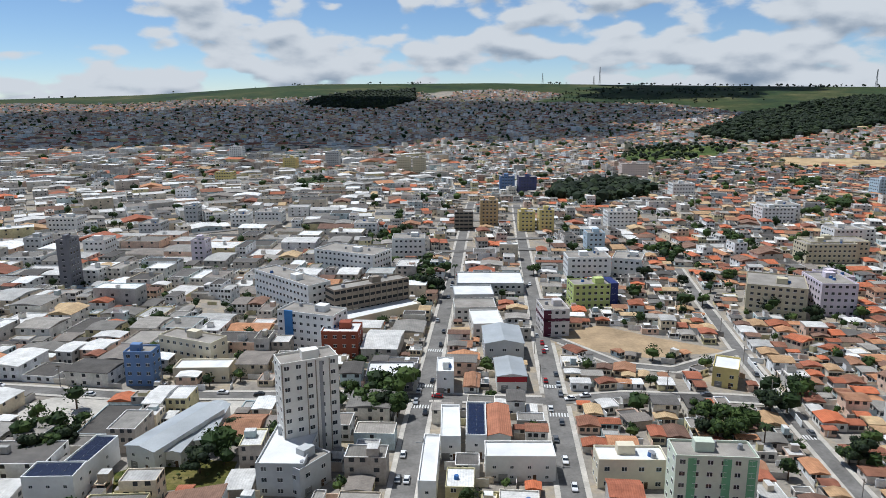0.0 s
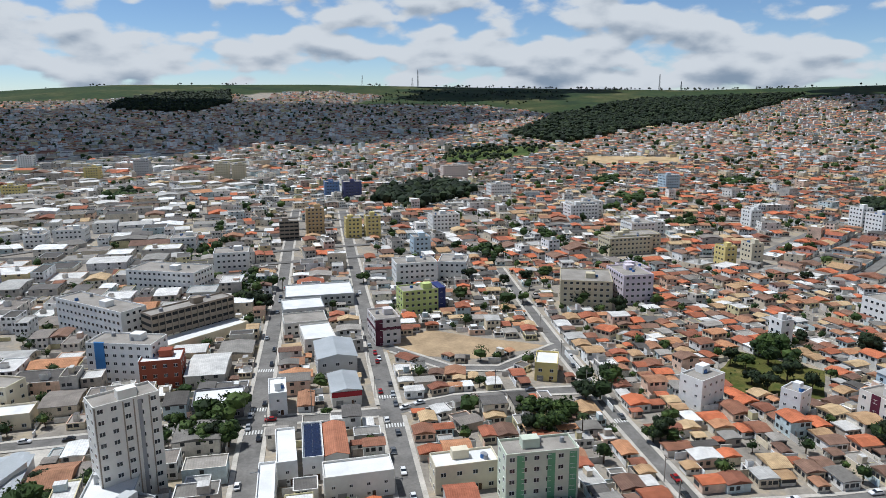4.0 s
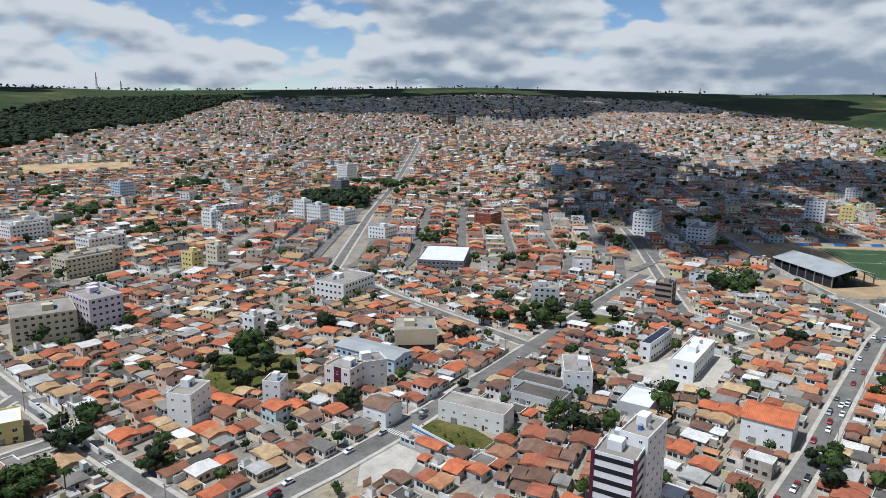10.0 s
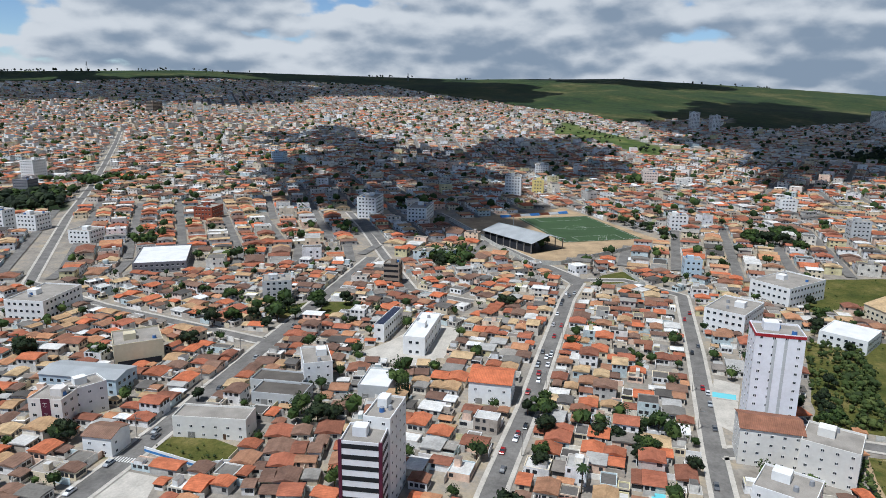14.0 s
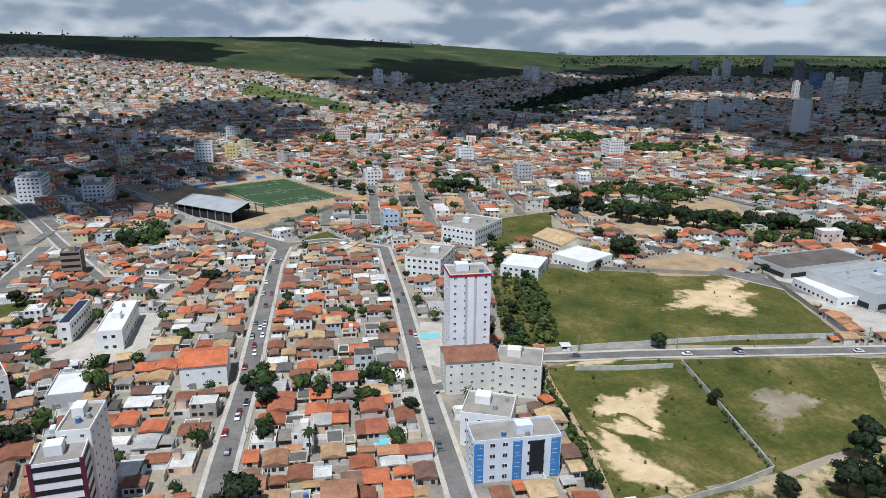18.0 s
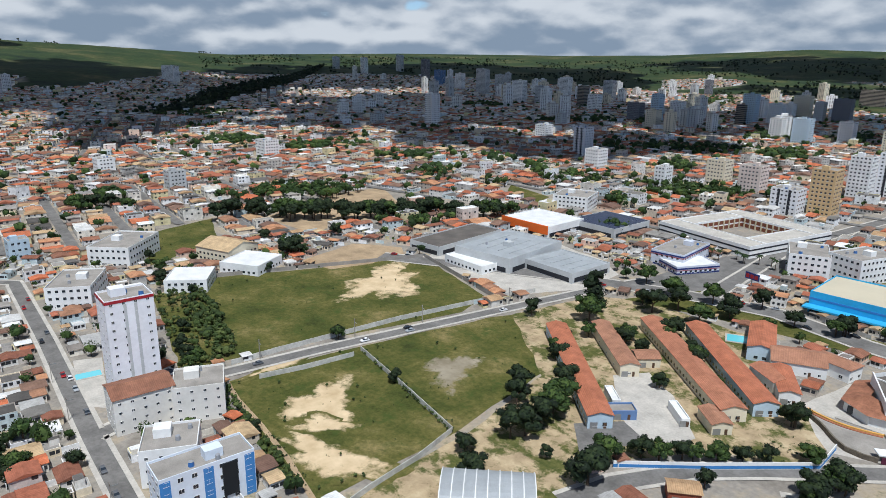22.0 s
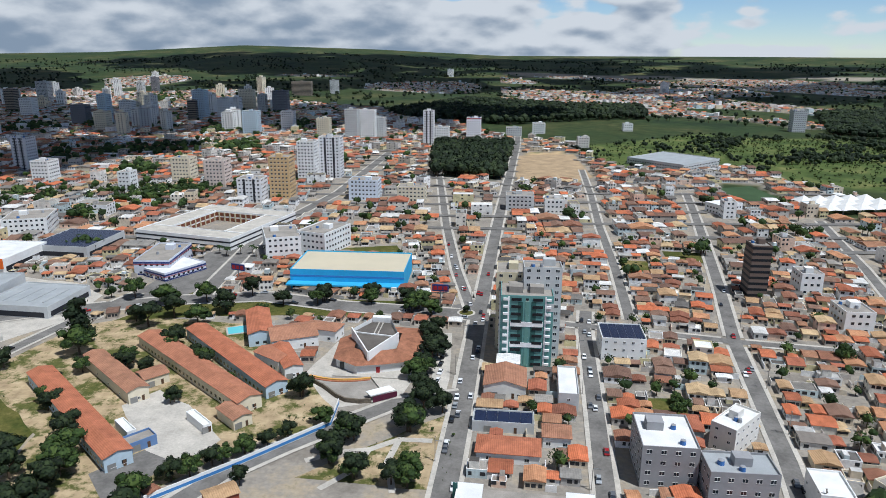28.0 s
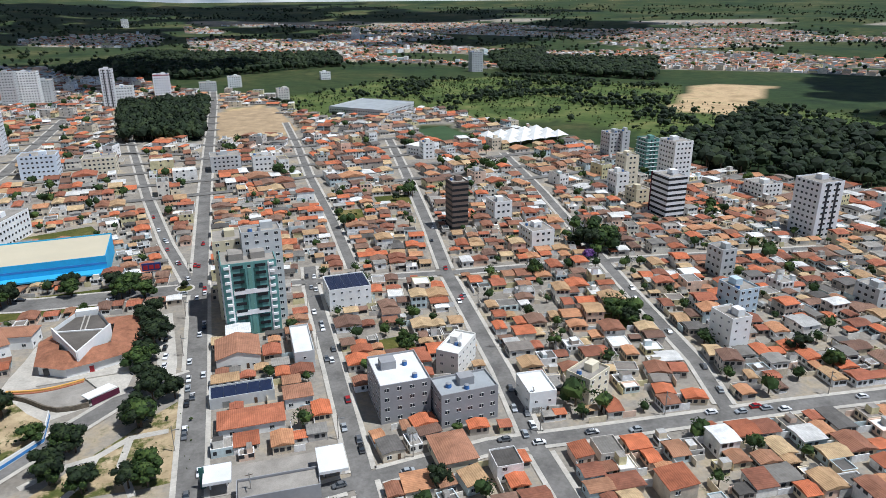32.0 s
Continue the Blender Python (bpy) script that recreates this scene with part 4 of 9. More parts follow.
        child("band", ring_mesh("band", w, d, 0, 1.4, 0.08, ACCENT["maroon"]), root, pose(0, 0, h * 0.55))
    elif paint == "lime":
        part("blue_end", box_bm(w / 2 - 4, w / 2 + 0.1, -d / 2 - 0.1, d / 2 + 0.1, -0.5, h + 0.2), ACCENT["navy"], root)
    elif paint == "navywhite":
        for k in range(2):
            child("blue_band", ring_mesh("blue_band", w, d, 0, 0.9, 0.1, ACCENT["navy"]), root, pose(0, 0, 0.2 + k * (h - 2.2)))
        child("red_line", ring_mesh("red_line", w, d, 0, 0.25, 0.12, ACCENT["red"]), root, pose(0, 0, h - 2.6))
    elif name == "office_slab":
        part("blue_bay", box_bm(-w / 2 + 4, -w / 2 + 8, -d / 2 - 0.5, -d / 2 + 0.2, 0, h + 0.3), ACCENT["blue"], root)
    elif name == "brick_block":
        part("white_side", box_bm(-w / 2 - 0.15, -w / 2 + 0.15, -d / 2 - 0.1, d / 2 + 0.1, 0, h + 0.2), ACCENT["white"], root)
    elif name == "store_red":
        part("sign_band", box_bm(-w / 2 - 0.1, w / 2 + 0.1, -d / 2 - 0.5, -d / 2, h - 2.2, h - 0.3), ACCENT["red"], root)
    if h <= 9 and near and not far:
        child("garage_door", GATE, root, pose(-w * 0.25, -d / 2, 0))
        child("door", DOOR, root, pose(w * 0.2, -d / 2, 0))
    CLEAR.append(box_poly(x, y, w, d, rot, 1.2))
    return root


# ---- single buildings ----

building("apartment_tower", "off-white apartment tower with taupe strips for its vertical grooves and small windows", -41.2, 195.1, 17.2, 9.0, 25.8, 33.0, "offwhite", "flat")
building("office_block", "pale grey office block with a white roof terrace", -44.7, 187.5, 13.4, 29.7, -2.0, 10.0, "palegrey", "white")
building("shop_block", "pale grey shop block with rooftop tanks", -39.7, 178.5, 12.0, 9.3, 54.9, 9.0, "palegrey", "grey")
building("solar_warehouse", "white warehouse with rows of solar panels on its roof", -103.2, 184.8, 7.0, 17.3, -5.5, 8.0, "white", "solar")
building("solar_shop", "white and green shop with solar panels on its roof", -106.7, 172.2, 13.9, 8.1, 1.0, 9.0, "white", "solar")
building("warehouse", "long white warehouse with a pale metal roof", -84.0, 201.3, 10.9, 31.1, -22.1, 7.0, "white", "gable")
building("sheds", "narrow white storage shed with a metal roof", -79.3, 205.9, 4.5, 35.1, -4.8, 5.0, "white", "gable")
building("sheds", "narrow white storage shed beside a paved yard", -75.3, 208.5, 4.5, 26.0, 3.2, 5.0, "white", "gable")
building("blue_block", "blue four-storey block with white window frames", -116.3, 252.1, 10.8, 7.8, -1.3, 14.0, "blue", "flat")
building("chapel_block", "cream stepped public building with few windows", -104.0, 272.5, 27.5, 10.0, -23.8, 12.0, "cream", "flat")
building("store_low", "low cream shop with a pale flat roof", -94.2, 256.6, 21.6, 9.6, 0.8, 6.0, "cream", "white")
building("office_slab", "white office building with a blue front bay", -57.9, 292.5, 27.8, 13.1, -21.1, 17.0, "white", "flat")
building("brick_block", "white block with a red-brown front", -43.5, 282.6, 15.7, 13.0, -2.0, 12.0, "brick", "white")
building("hotel_slab", "long brown-grey hotel slab with deep window bays", -38.3, 338.1, 42.2, 9.8, 34.9, 17.0, "taupe", "flat")
building("long_store", "long shop hall with a white sheet roof", -32.6, 328.8, 43.7, 13.1, 38.0, 6.0, "cream", "white")
# closed dark walls stand in for the shade under this open roof
building("carport_hall", "workshop hall with a white sheet roof, walls dark for its shaded open front", -20.5, 249.9, 17.7, 14.7, -0.2, 6.0, "dark", "white")
building("clinic", "white stepped clinic building", -79.2, 349.0, 49.7, 13.5, -44.4, 18.0, "white", "flat")
building("clinic", "white four-storey block with rows of windows", -57.5, 430.4, 44.3, 21.9, -27.0, 14.0, "white", "flat")
building("slim_tower", "slim dark grey office tower", -215.7, 389.1, 6.4, 13.0, -0.6, 30.0, "dark", "flat")
building("store_white", "shop hall with a bright white sheet roof", 19.8, 308.7, 13.9, 21.8, 3.3, 8.0, "offwhite", "white")
building("store_grey", "pale grey warehouse with a sheet roof", 25.1, 280.3, 16.0, 22.3, -0.3, 9.0, "palegrey", "gable")
building("store_long", "pale shop building with a flat roof", 15.9, 358.1, 20.9, 18.9, 1.7, 7.0, "palegrey", "white")
building("store_long", "wide pale shop building with a flat roof", 26.4, 383.7, 37.2, 25.4, -1.6, 7.0, "palegrey", "white")
building("store_long", "low white shop building with a grey flat roof", 15.6, 334.0, 20.7, 16.5, 1.6, 7.0, "offwhite", "grey")
building("store_red", "shop with a red sign band under a grey sheet roof", 25.6, 251.3, 11.0, 18.3, -0.2, 6.0, "offwhite", "gable")
building("white_house", "narrow white three-storey town house", 0.6, 247.2, 6.4, 14.2, -0.3, 9.0, "white", "white")
building("solar_house", "white building with solar panels on its roof", 10.3, 204.2, 6.4, 23.0, -2.5, 8.0, "white", "solar")
building("store_white", "white building with a white sheet roof", 2.1, 202.8, 6.1, 22.0, -0.3, 8.0, "white", "white")
building("store_white", "white building with a white roof terrace", -4.1, 180.1, 4.9, 26.3, -2.4, 8.0, "white", "white")
building("tile_hall", "building with a weathered brown tile roof", 17.3, 204.5, 7.2, 21.3, -2.2, 7.0, "offwhite", "tile")
building("corner_store", "corner shop with a bright white roof", 22.0, 184.3, 20.1, 9.2, -1.1, 8.0, "offwhite", "white")
building("green_apartments", "white and green five-storey apartment building", 71.1, 167.4, 21.1, 9.0, -4.3, 17.0, "greenwhite", "flat")
building("school_white", "cream and white school with an arched gable", 52.9, 179.8, 19.2, 8.4, -1.5, 9.0, "cream", "white")
building("yellow_house", "bright yellow house with white roofs", 109.0, 250.5, 9.1, 13.6, -25.4, 8.0, "yellow", "white")
building("office_stripes", "office block with maroon and white bands", 51.3, 311.4, 11.9, 17.6, 4.1, 13.0, "maroon", "flat")
building("green_office", "lime green office building with a dark blue end", 78.5, 352.2, 23.6, 13.0, 5.4, 13.0, "lime", "flat")
building("white_office", "long white office building with window bands", 87.6, 410.7, 25.8, 17.1, -0.4, 14.0, "white", "flat")
building("white_office", "white four-storey office building", 114.7, 417.0, 17.7, 20.7, -20.9, 12.0, "white", "flat")
building("beige_apartments", "beige apartment block with brown edges", 170.4, 342.2, 27.7, 27.7, -23.1, 16.0, "beige", "flat")
building("pink_apartments", "pale lilac apartment block", 197.7, 342.5, 17.4, 24.8, -5.2, 17.0, "lilac", "flat")
building("white_cube", "white four-storey building with an open stair core", 154.6, 210.9, 9.7, 13.9, -69.0, 12.0, "white", "flat")
building("small_apartments", "white four-storey apartment building", 180.5, 192.7, 7.2, 8.2, -66.3, 11.0, "white", "flat")
building("red_apartments", "white apartment building with a dark red panel", 205.7, 178.6, 12.5, 11.6, -84.5, 12.0, "redwhite", "flat")
building("red_apartments", "white apartment building with a grey roof", 216.0, 174.4, 12.5, 9.6, -33.6, 12.0, "white", "flat")
building("blue_shed", "long hall with pale blue walls and a grey roof", 236.0, 188.0, 33.7, 14.0, -89.3, 7.0, "skyblue", "gable")
building("beige_hall", "windowless beige hall with a flat roof", 266.6, 186.1, 20.0, 19.7, -52.5, 11.0, "beige", "grey")
building("white_block", "white three-storey building with blue windows", 315.9, 272.7, 21.6, 32.1, -86.5, 11.0, "white", "flat")
# dark wall colour takes the place of the shaded openings here
building("grey_shed", "market hall with a pale grey sheet roof, walls dark for its shaded open sides", 423.2, 268.6, 33.0, 49.9, -64.7, 7.0, "dark", "white")
building("corner_house", "two-storey white corner house with an orange tile roof", 192.4, 149.3, 10.6, 10.0, -90.2, 7.0, "white", "tile")
building("low_store", "two-storey white building beside a grass lot", 210.2, 119.4, 26.5, 9.8, -85.4, 8.0, "offwhite", "grey")
building("striped_tower", "white office tower with dark window bands and red edges", 173.2, 53.5, 11.5, 10.6, -88.4, 26.0, "striped", "flat")
building("striped_tower_core", "white stair and lift block behind the office tower", 184.6, 50.6, 8.2, 15.1, -94.2, 29.0, "white", "flat")
building("church_hall", "white church hall with a grey sheet roof", 312.5, 65.2, 10.3, 35.6, -91.9, 9.0, "white", "white")
building("church_wing", "white three-storey wing beside the church yard", 322.0, 84.4, 5.0, 28.4, -95.3, 9.0, "white", "solar")
building("apartment_white", "white apartment block with small square windows", 261.4, 100.4, 11.6, 18.6, -64.5, 11.0, "white", "flat")
building("beige_block", "pale blank-walled four-storey building", 362.4, 160.5, 16.0, 14.8, -67.9, 13.0, "palegrey", "flat")
building("white_gable", "large white house with an orange tile roof", 258.9, 25.9, 16.6, 16.1, -92.2, 9.0, "white", "tile")
building("grey_sheds", "row of workshops with dark weathered roofs", 239.9, 106.5, 20.6, 12.1, -90.0, 5.0, "palegrey", "dark")
building("grey_sheds", "workshop with a dark corrugated roof", 250.4, 111.6, 21.7, 10.8, -90.5, 5.0, "palegrey", "dark")
building("yard_hall", "pale hall with a sheet roof beside cypress trees", 255.1, 71.7, 12.5, 17.8, -89.8, 6.0, "palegrey", "white")
building("red_tower", "white residential tower with red bands and blue sides", 247.8, -73.9, 15.9, 12.8, -94.5, 40.0, "redtower", "flat")
building("cream_apartments", "off-white apartment building with an orange roof edge", 229.7, -69.5, 19.3, 13.8, -96.1, 13.0, "offwhite", "tile")
building("cream_apartments", "off-white apartment building with roof terraces", 223.1, -87.3, 16.7, 16.0, -115.2, 13.0, "offwhite", "grey")
building("blue_apartments", "white and light blue apartment building with dark balconies", 174.3, -66.3, 26.2, 10.7, -95.1, 14.0, "bluewhite", "grey")
building("white_apartments", "white apartment building with a grey roof", 193.7, -65.4, 16.0, 15.0, -117.5, 12.0, "white", "grey")
building("fin_hall", "white hall with tall narrow window slits", 370.3, -89.9, 20.6, 30.0, -121.3, 11.0, "white", "flat")
building("white_villa", "white house with walled terraces", 352.0, -139.9, 21.5, 22.5, -126.1, 7.0, "white", "white")
building("white_flats", "white four-storey house in the town", 425.8, -132.0, 24.7, 37.2, -136.8, 12.0, "white", "flat")
building("yellow_villa", "cream house with a yellow-orange hipped roof", 388.6, -178.9, 26.4, 24.3, -161.7, 8.0, "cream", "tile")
building("dome_hall", "white hall with a bright sheet roof", 359.7, -179.3, 25.0, 25.2, -151.3, 6.0, "white", "white")
building("supermarket", "large supermarket with a grey metal roof", 277.0, -308.0, 41.0, 54.0, -175.0, 9.0, "palegrey", "sheet")
building("supermarket_wing", "supermarket wing with a pale roof over the car park", 237.1, -313.5, 35.9, 32.9, 176.7, 6.0, "palegrey", "sheet")
building("supermarket_shed", "white loading shed in the town", 279.1, -277.3, 32.0, 13.1, 177.4, 5.0, "white", "white")
building("dark_roof_hall", "low hall with a dark flat roof", 320.9, -306.3, 25.2, 61.8, -175.7, 6.0, "palegrey", "dark")
building("orange_store", "white store with an orange front", 309.5, -380.4, 41.7, 39.8, 178.9, 8.0, "white", "white")
building("solar_hall", "hall with solar panels on its roof", 276.9, -415.0, 38.7, 41.0, 177.0, 7.0, "palegrey", "solar")
building("white_flats", "white four-storey apartment block", 333.2, -450.2, 28.0, 30.7, -159.8, 13.0, "white", "flat")
building("blue_shop", "blue and white shop with a striped upper floor", 204.3, -383.3, 20.2, 37.5, -175.4, 9.0, "navywhite", "flat")
building("blue_shop", "low blue and white shop with a pale roof", 191.7, -370.5, 27.9, 18.7, -118.2, 5.0, "navywhite", "white")
building("white_hotel", "white apartment block with small windows", 143.4, -417.5, 21.3, 30.3, -157.6, 14.0, "white", "flat")
building("white_hotel", "white apartment block with a roof tank", 118.0, -427.6, 20.7, 30.9, 160.5, 15.0, "white", "flat")
building("blue_store", "large sky-blue store with a beige metal roof", 87.0, -368.9, 62.0, 36.3, -179.7, 11.0, "cyan", "beige")
building("school_wing", "long single-storey school wing with an orange tile roof", 152.5, -208.0, 8.6, 81.0, -131.3, 5.0, "skyblue", "tile")
building("school_wing", "single-storey school wing with a weathered tile roof", 154.0, -237.0, 7.6, 45.0, -130.5, 5.0, "cream", "tile")
building("school_wing", "long school wing with an orange-brown tile roof", 126.0, -246.0, 9.4, 84.0, -130.0, 5.0, "cream", "tile")
building("school_wing", "long school wing with a bright orange tile roof", 114.5, -257.0, 9.0, 74.0, -134.0, 5.0, "skyblue", "tile")
building("school_block", "small school block with a brown tile roof", 97.0, -212.0, 7.0, 12.0, -131.0, 4.0, "cream", "tile")
building("school_block", "low flat-roofed school block with blue walls", 122.0, -194.0, 9.0, 6.0, -131.0, 3.6, "blue", "grey")
building("school_block", "covered walk with a white sheet roof", 130.5, -201.0, 11.0, 3.0, -41.0, 3.2, "white", "white")
building("school_block", "covered walk with a white sheet roof beside the court", 108.0, -208.0, 3.0, 13.0, -131.0, 3.2, "white", "white")
building("school_block", "small school block between two long wings", 139.5, -238.0, 9.5, 9.0, -131.0, 4.0, "cream", "tile")
building("tile_house", "house with a bright orange roof and light blue walls", 114.2, -288.8, 10.4, 30.1, -158.6, 6.0, "skyblue", "tile")
building("tile_house", "long house with an orange-brown tile roof", 96.5, -280.8, 19.9, 17.0, -154.7, 5.0, "white", "tile")
building("tile_house", "house with an orange-brown tile roof", 91.6, -256.1, 7.2, 24.1, -149.9, 5.0, "white", "tile")
building("tile_house", "house wing with a brown tile roof", 97.1, -257.4, 15.2, 8.5, 146.8, 5.0, "white", "tile")
building("kiosk", "dark red kiosk with a hipped roof", 84.0, -166.9, 8.9, 6.2, -142.7, 4.0, "brick", "tile")
building("grey_tower", "grey and white apartment tower", -11.9, -278.4, 15.6, 9.5, -178.7, 40.0, "palegrey", "flat")
building("beige_tower", "white apartment block with a yellow crown", 1.0, -289.5, 11.7, 16.3, 179.1, 35.0, "beige", "flat")
building("grey_office", "grey three-storey office building with a bright white roof", -45.3, -195.0, 16.5, 19.8, 178.3, 14.0, "midgrey", "white")
building("grey_office", "grey office building with a pale metal roof", -63.6, -182.2, 19.2, 11.1, 179.7, 12.0, "midgrey", "sheet")
building("white_lab", "white three-storey building with solar panels", -47.0, -282.3, 18.3, 16.8, 179.1, 10.0, "white", "solar")
building("modern_house", "modern white house with green glass", -72.5, -212.5, 8.5, 17.4, 136.9, 10.0, "offwhite", "white")
building("solar_lot", "low building with a solar panel roof", 3.5, -216.5, 21.0, 8.5, 178.0, 4.0, "palegrey", "solar")
building("shop_low", "low shop with a pale roof", -20.5, -240.5, 7.2, 22.7, 176.9, 7.0, "palegrey", "white")
building("tile_shop", "row of shops with brown tile roofs", 2.7, -244.8, 15.6, 16.2, 177.9, 5.0, "offwhite", "tile")
building("white_cube_south", "white two-storey house in the town", -88.6, -180.4, 9.3, 13.2, 174.1, 8.0, "white", "white")
building("white_apart_south", "cream three-storey house in the town", -107.3, -178.8, 9.2, 12.1, 115.7, 10.0, "cream", "flat")
building("fan_depot", "long depot with a pale arched roof", -192.2, -807.6, 71.8, 74.7, 134.7, 8.0, "palegrey", "sheet")
building("arena_hall", "white hall with a curved roof", -175.5, -565.4, 15.9, 24.3, 119.3, 8.0, "white", "white")
building("residential_tower", "white high-rise tower with rows of windows", 873.7, -782.0, 17.3, 18.0, 0.0, 51.3, "white", "flat")
building("residential_tower", "white and black high-rise tower with rows of windows", 509.2, -701.3, 16.2, 18.0, 0.0, 34.1, "twotone", "flat")
building("apartment_building", "white mid-rise building with rows of windows", 445.1, -637.4, 17.5, 18.0, 0.0, 20.4, "white", "flat")
building("apartment_building", "cream mid-rise building with rows of windows", 318.8, -666.2, 19.1, 18.0, 0.0, 21.2, "cream", "flat")
building("residential_tower", "pale pink high-rise tower with rows of windows", 265.5, -620.3, 19.3, 18.0, 0.0, 26.9, "pinkwhite", "flat")
building("apartment_building", "white and black mid-rise building with rows of windows", 215.1, -569.5, 20.7, 18.0, 0.0, 20.3, "twotone", "flat")
building("residential_tower", "ochre high-rise tower with rows of windows", 194.7, -588.6, 17.8, 18.0, 0.0, 36.1, "ochre", "flat")
building("residential_tower", "white high-rise tower with rows of windows", 194.4, -672.7, 17.1, 18.0, 0.0, 38.4, "white", "flat")
building("residential_tower", "white and black high-rise tower with rows of windows", 175.1, -690.7, 21.2, 18.0, 0.0, 41.0, "twotone", "flat")
building("residential_tower", "cream high-rise tower with rows of windows", 263.2, -1015.7, 18.1, 18.0, 0.0, 27.6, "cream", "flat")
building("residential_tower", "pale grey high-rise tower with rows of windows", 215.9, -990.8, 17.9, 18.0, 0.0, 42.3, "palegrey", "flat")
building("residential_tower", "white high-rise tower with rows of windows", 196.7, -1007.8, 23.7, 18.0, 0.0, 40.3, "white", "flat")
building("residential_tower", "pale grey high-rise tower with rows of windows", 181.5, -1022.6, 16.9, 17.5, 0.0, 28.4, "palegrey", "flat")
building("apartment_building", "white and blue mid-rise building with rows of windows", 121.7, -588.8, 25.5, 18.0, 0.0, 17.4, "bluewhite", "flat")
building("residential_tower", "pale blue high-rise tower with rows of windows", 663.5, -1130.8, 15.8, 18.0, 0.0, 52.3, "skyblue", "flat")
building("residential_tower", "dark grey high-rise tower with rows of windows", 705.7, -1129.7, 25.3, 18.0, 0.0, 34.8, "dark", "flat")
building("residential_tower", "dark grey high-rise tower with rows of windows", 992.0, -1972.1, 17.2, 18.0, 0.0, 42.6, "dark", "flat")
building("residential_tower", "pale blue high-rise tower with rows of windows", 550.6, -1252.3, 23.3, 18.0, 0.0, 54.0, "skyblue", "flat")
building("residential_tower", "white high-rise tower with rows of windows", 514.3, -1276.4, 23.8, 18.0, 0.0, 37.7, "white", "flat")
building("residential_tower", "cream high-rise tower with rows of windows", 524.1, -1420.5, 30.9, 18.0, 0.0, 44.1, "cream", "flat")
building("residential_tower", "dark grey high-rise tower with rows of windows", 447.7, -1402.6, 30.7, 18.0, 0.0, 42.0, "dark", "flat")
building("residential_tower", "pale blue high-rise tower with rows of windows", 383.0, -1045.5, 23.4, 18.0, 0.0, 34.4, "skyblue", "flat")
building("residential_tower", "white high-rise tower with rows of windows", 337.6, -1085.6, 19.1, 18.0, 0.0, 30.3, "white", "flat")
building("residential_tower", "brown-grey high-rise tower with rows of windows", 557.4, -1952.7, 55.4, 18.0, 0.0, 38.6, "taupe", "flat")
building("residential_tower", "pale grey high-rise tower with rows of windows", 485.1, -2036.8, 23.5, 18.0, 0.0, 38.6, "palegrey", "flat")
building("residential_tower", "pale grey high-rise tower with rows of windows", 1057.0, -1565.5, 28.5, 18.0, 0.0, 50.3, "palegrey", "flat")
building("residential_tower", "white high-rise tower with rows of windows", 1176.4, -1537.2, 28.9, 18.0, 0.0, 51.9, "white", "flat")
building("residential_tower", "pale grey high-rise tower with rows of windows", 1080.7, -1322.0, 31.7, 18.0, 0.0, 42.2, "palegrey", "flat")
building("residential_tower", "dark grey high-rise tower with rows of windows", 1979.7, -1745.0, 30.8, 18.0, 0.0, 77.5, "dark", "flat")
building("residential_tower", "blue high-rise tower with rows of windows", 1725.6, -1583.1, 34.7, 18.0, 0.0, 49.5, "blue", "flat")
building("residential_tower", "pale grey high-rise tower with rows of windows", 2407.0, -1974.7, 33.1, 18.0, 0.0, 69.1, "palegrey", "flat")
building("residential_tower", "white high-rise tower with rows of windows", 2346.2, -1738.4, 28.1, 18.0, 0.0, 64.3, "white", "flat")
building("residential_tower", "pale grey high-rise tower with rows of windows", 2692.4, -1839.1, 31.6, 18.0, 0.0, 52.1, "palegrey", "flat")
building("residential_tower", "pale grey high-rise tower with rows of windows", 1400.2, -1448.5, 36.2, 18.0, 0.0, 69.2, "palegrey", "flat")
building("residential_tower", "white high-rise tower with rows of windows", 1146.9, -1314.8, 32.3, 18.0, 0.0, 53.8, "white", "flat")
building("residential_tower", "pale grey high-rise tower with rows of windows", 1469.1, -1594.6, 25.2, 18.0, 0.0, 49.7, "palegrey", "flat")
building("residential_tower", "white high-rise tower with rows of windows", 1532.4, -1488.3, 24.8, 18.0, 0.0, 48.6, "white", "flat")
building("residential_tower", "brown-grey high-rise tower with rows of windows", 990.3, -1359.3, 19.8, 18.0, 0.0, 45.1, "taupe", "flat")
building("residential_tower", "white high-rise tower with rows of windows", 880.2, -1250.4, 24.6, 18.0, 0.0, 35.3, "white", "flat")
building("residential_tower", "white high-rise tower with rows of windows", 708.3, -1285.9, 24.2, 18.0, 0.0, 33.5, "white", "flat")
building("residential_tower", "pale grey high-rise tower with rows of windows", 621.1, -1191.0, 18.6, 18.0, 0.0, 30.5, "palegrey", "flat")
building("residential_tower", "white high-rise tower with rows of windows", 2115.3, -851.4, 86.4, 18.0, 0.0, 45.7, "white", "flat")
building("residential_tower", "brown-grey high-rise tower with rows of windows", 560.7, -1243.2, 15.4, 18.0, 0.0, 35.9, "taupe", "flat")
building("residential_tower", "pale grey high-rise tower with rows of windows", 484.9, -1399.5, 15.7, 17.9, 0.0, 35.4, "palegrey", "flat")
building("residential_tower", "cream high-rise tower with rows of windows", 628.5, -1060.8, 20.2, 18.0, 0.0, 30.3, "cream", "flat")
building("apartment_building", "white mid-rise building with rows of windows", 647.6, -797.0, 18.5, 18.0, 0.0, 19.1, "white", "flat")
building("apartment_building", "white mid-rise building with rows of windows", 730.9, -397.3, 21.0, 18.0, 0.0, 20.4, "white", "flat")
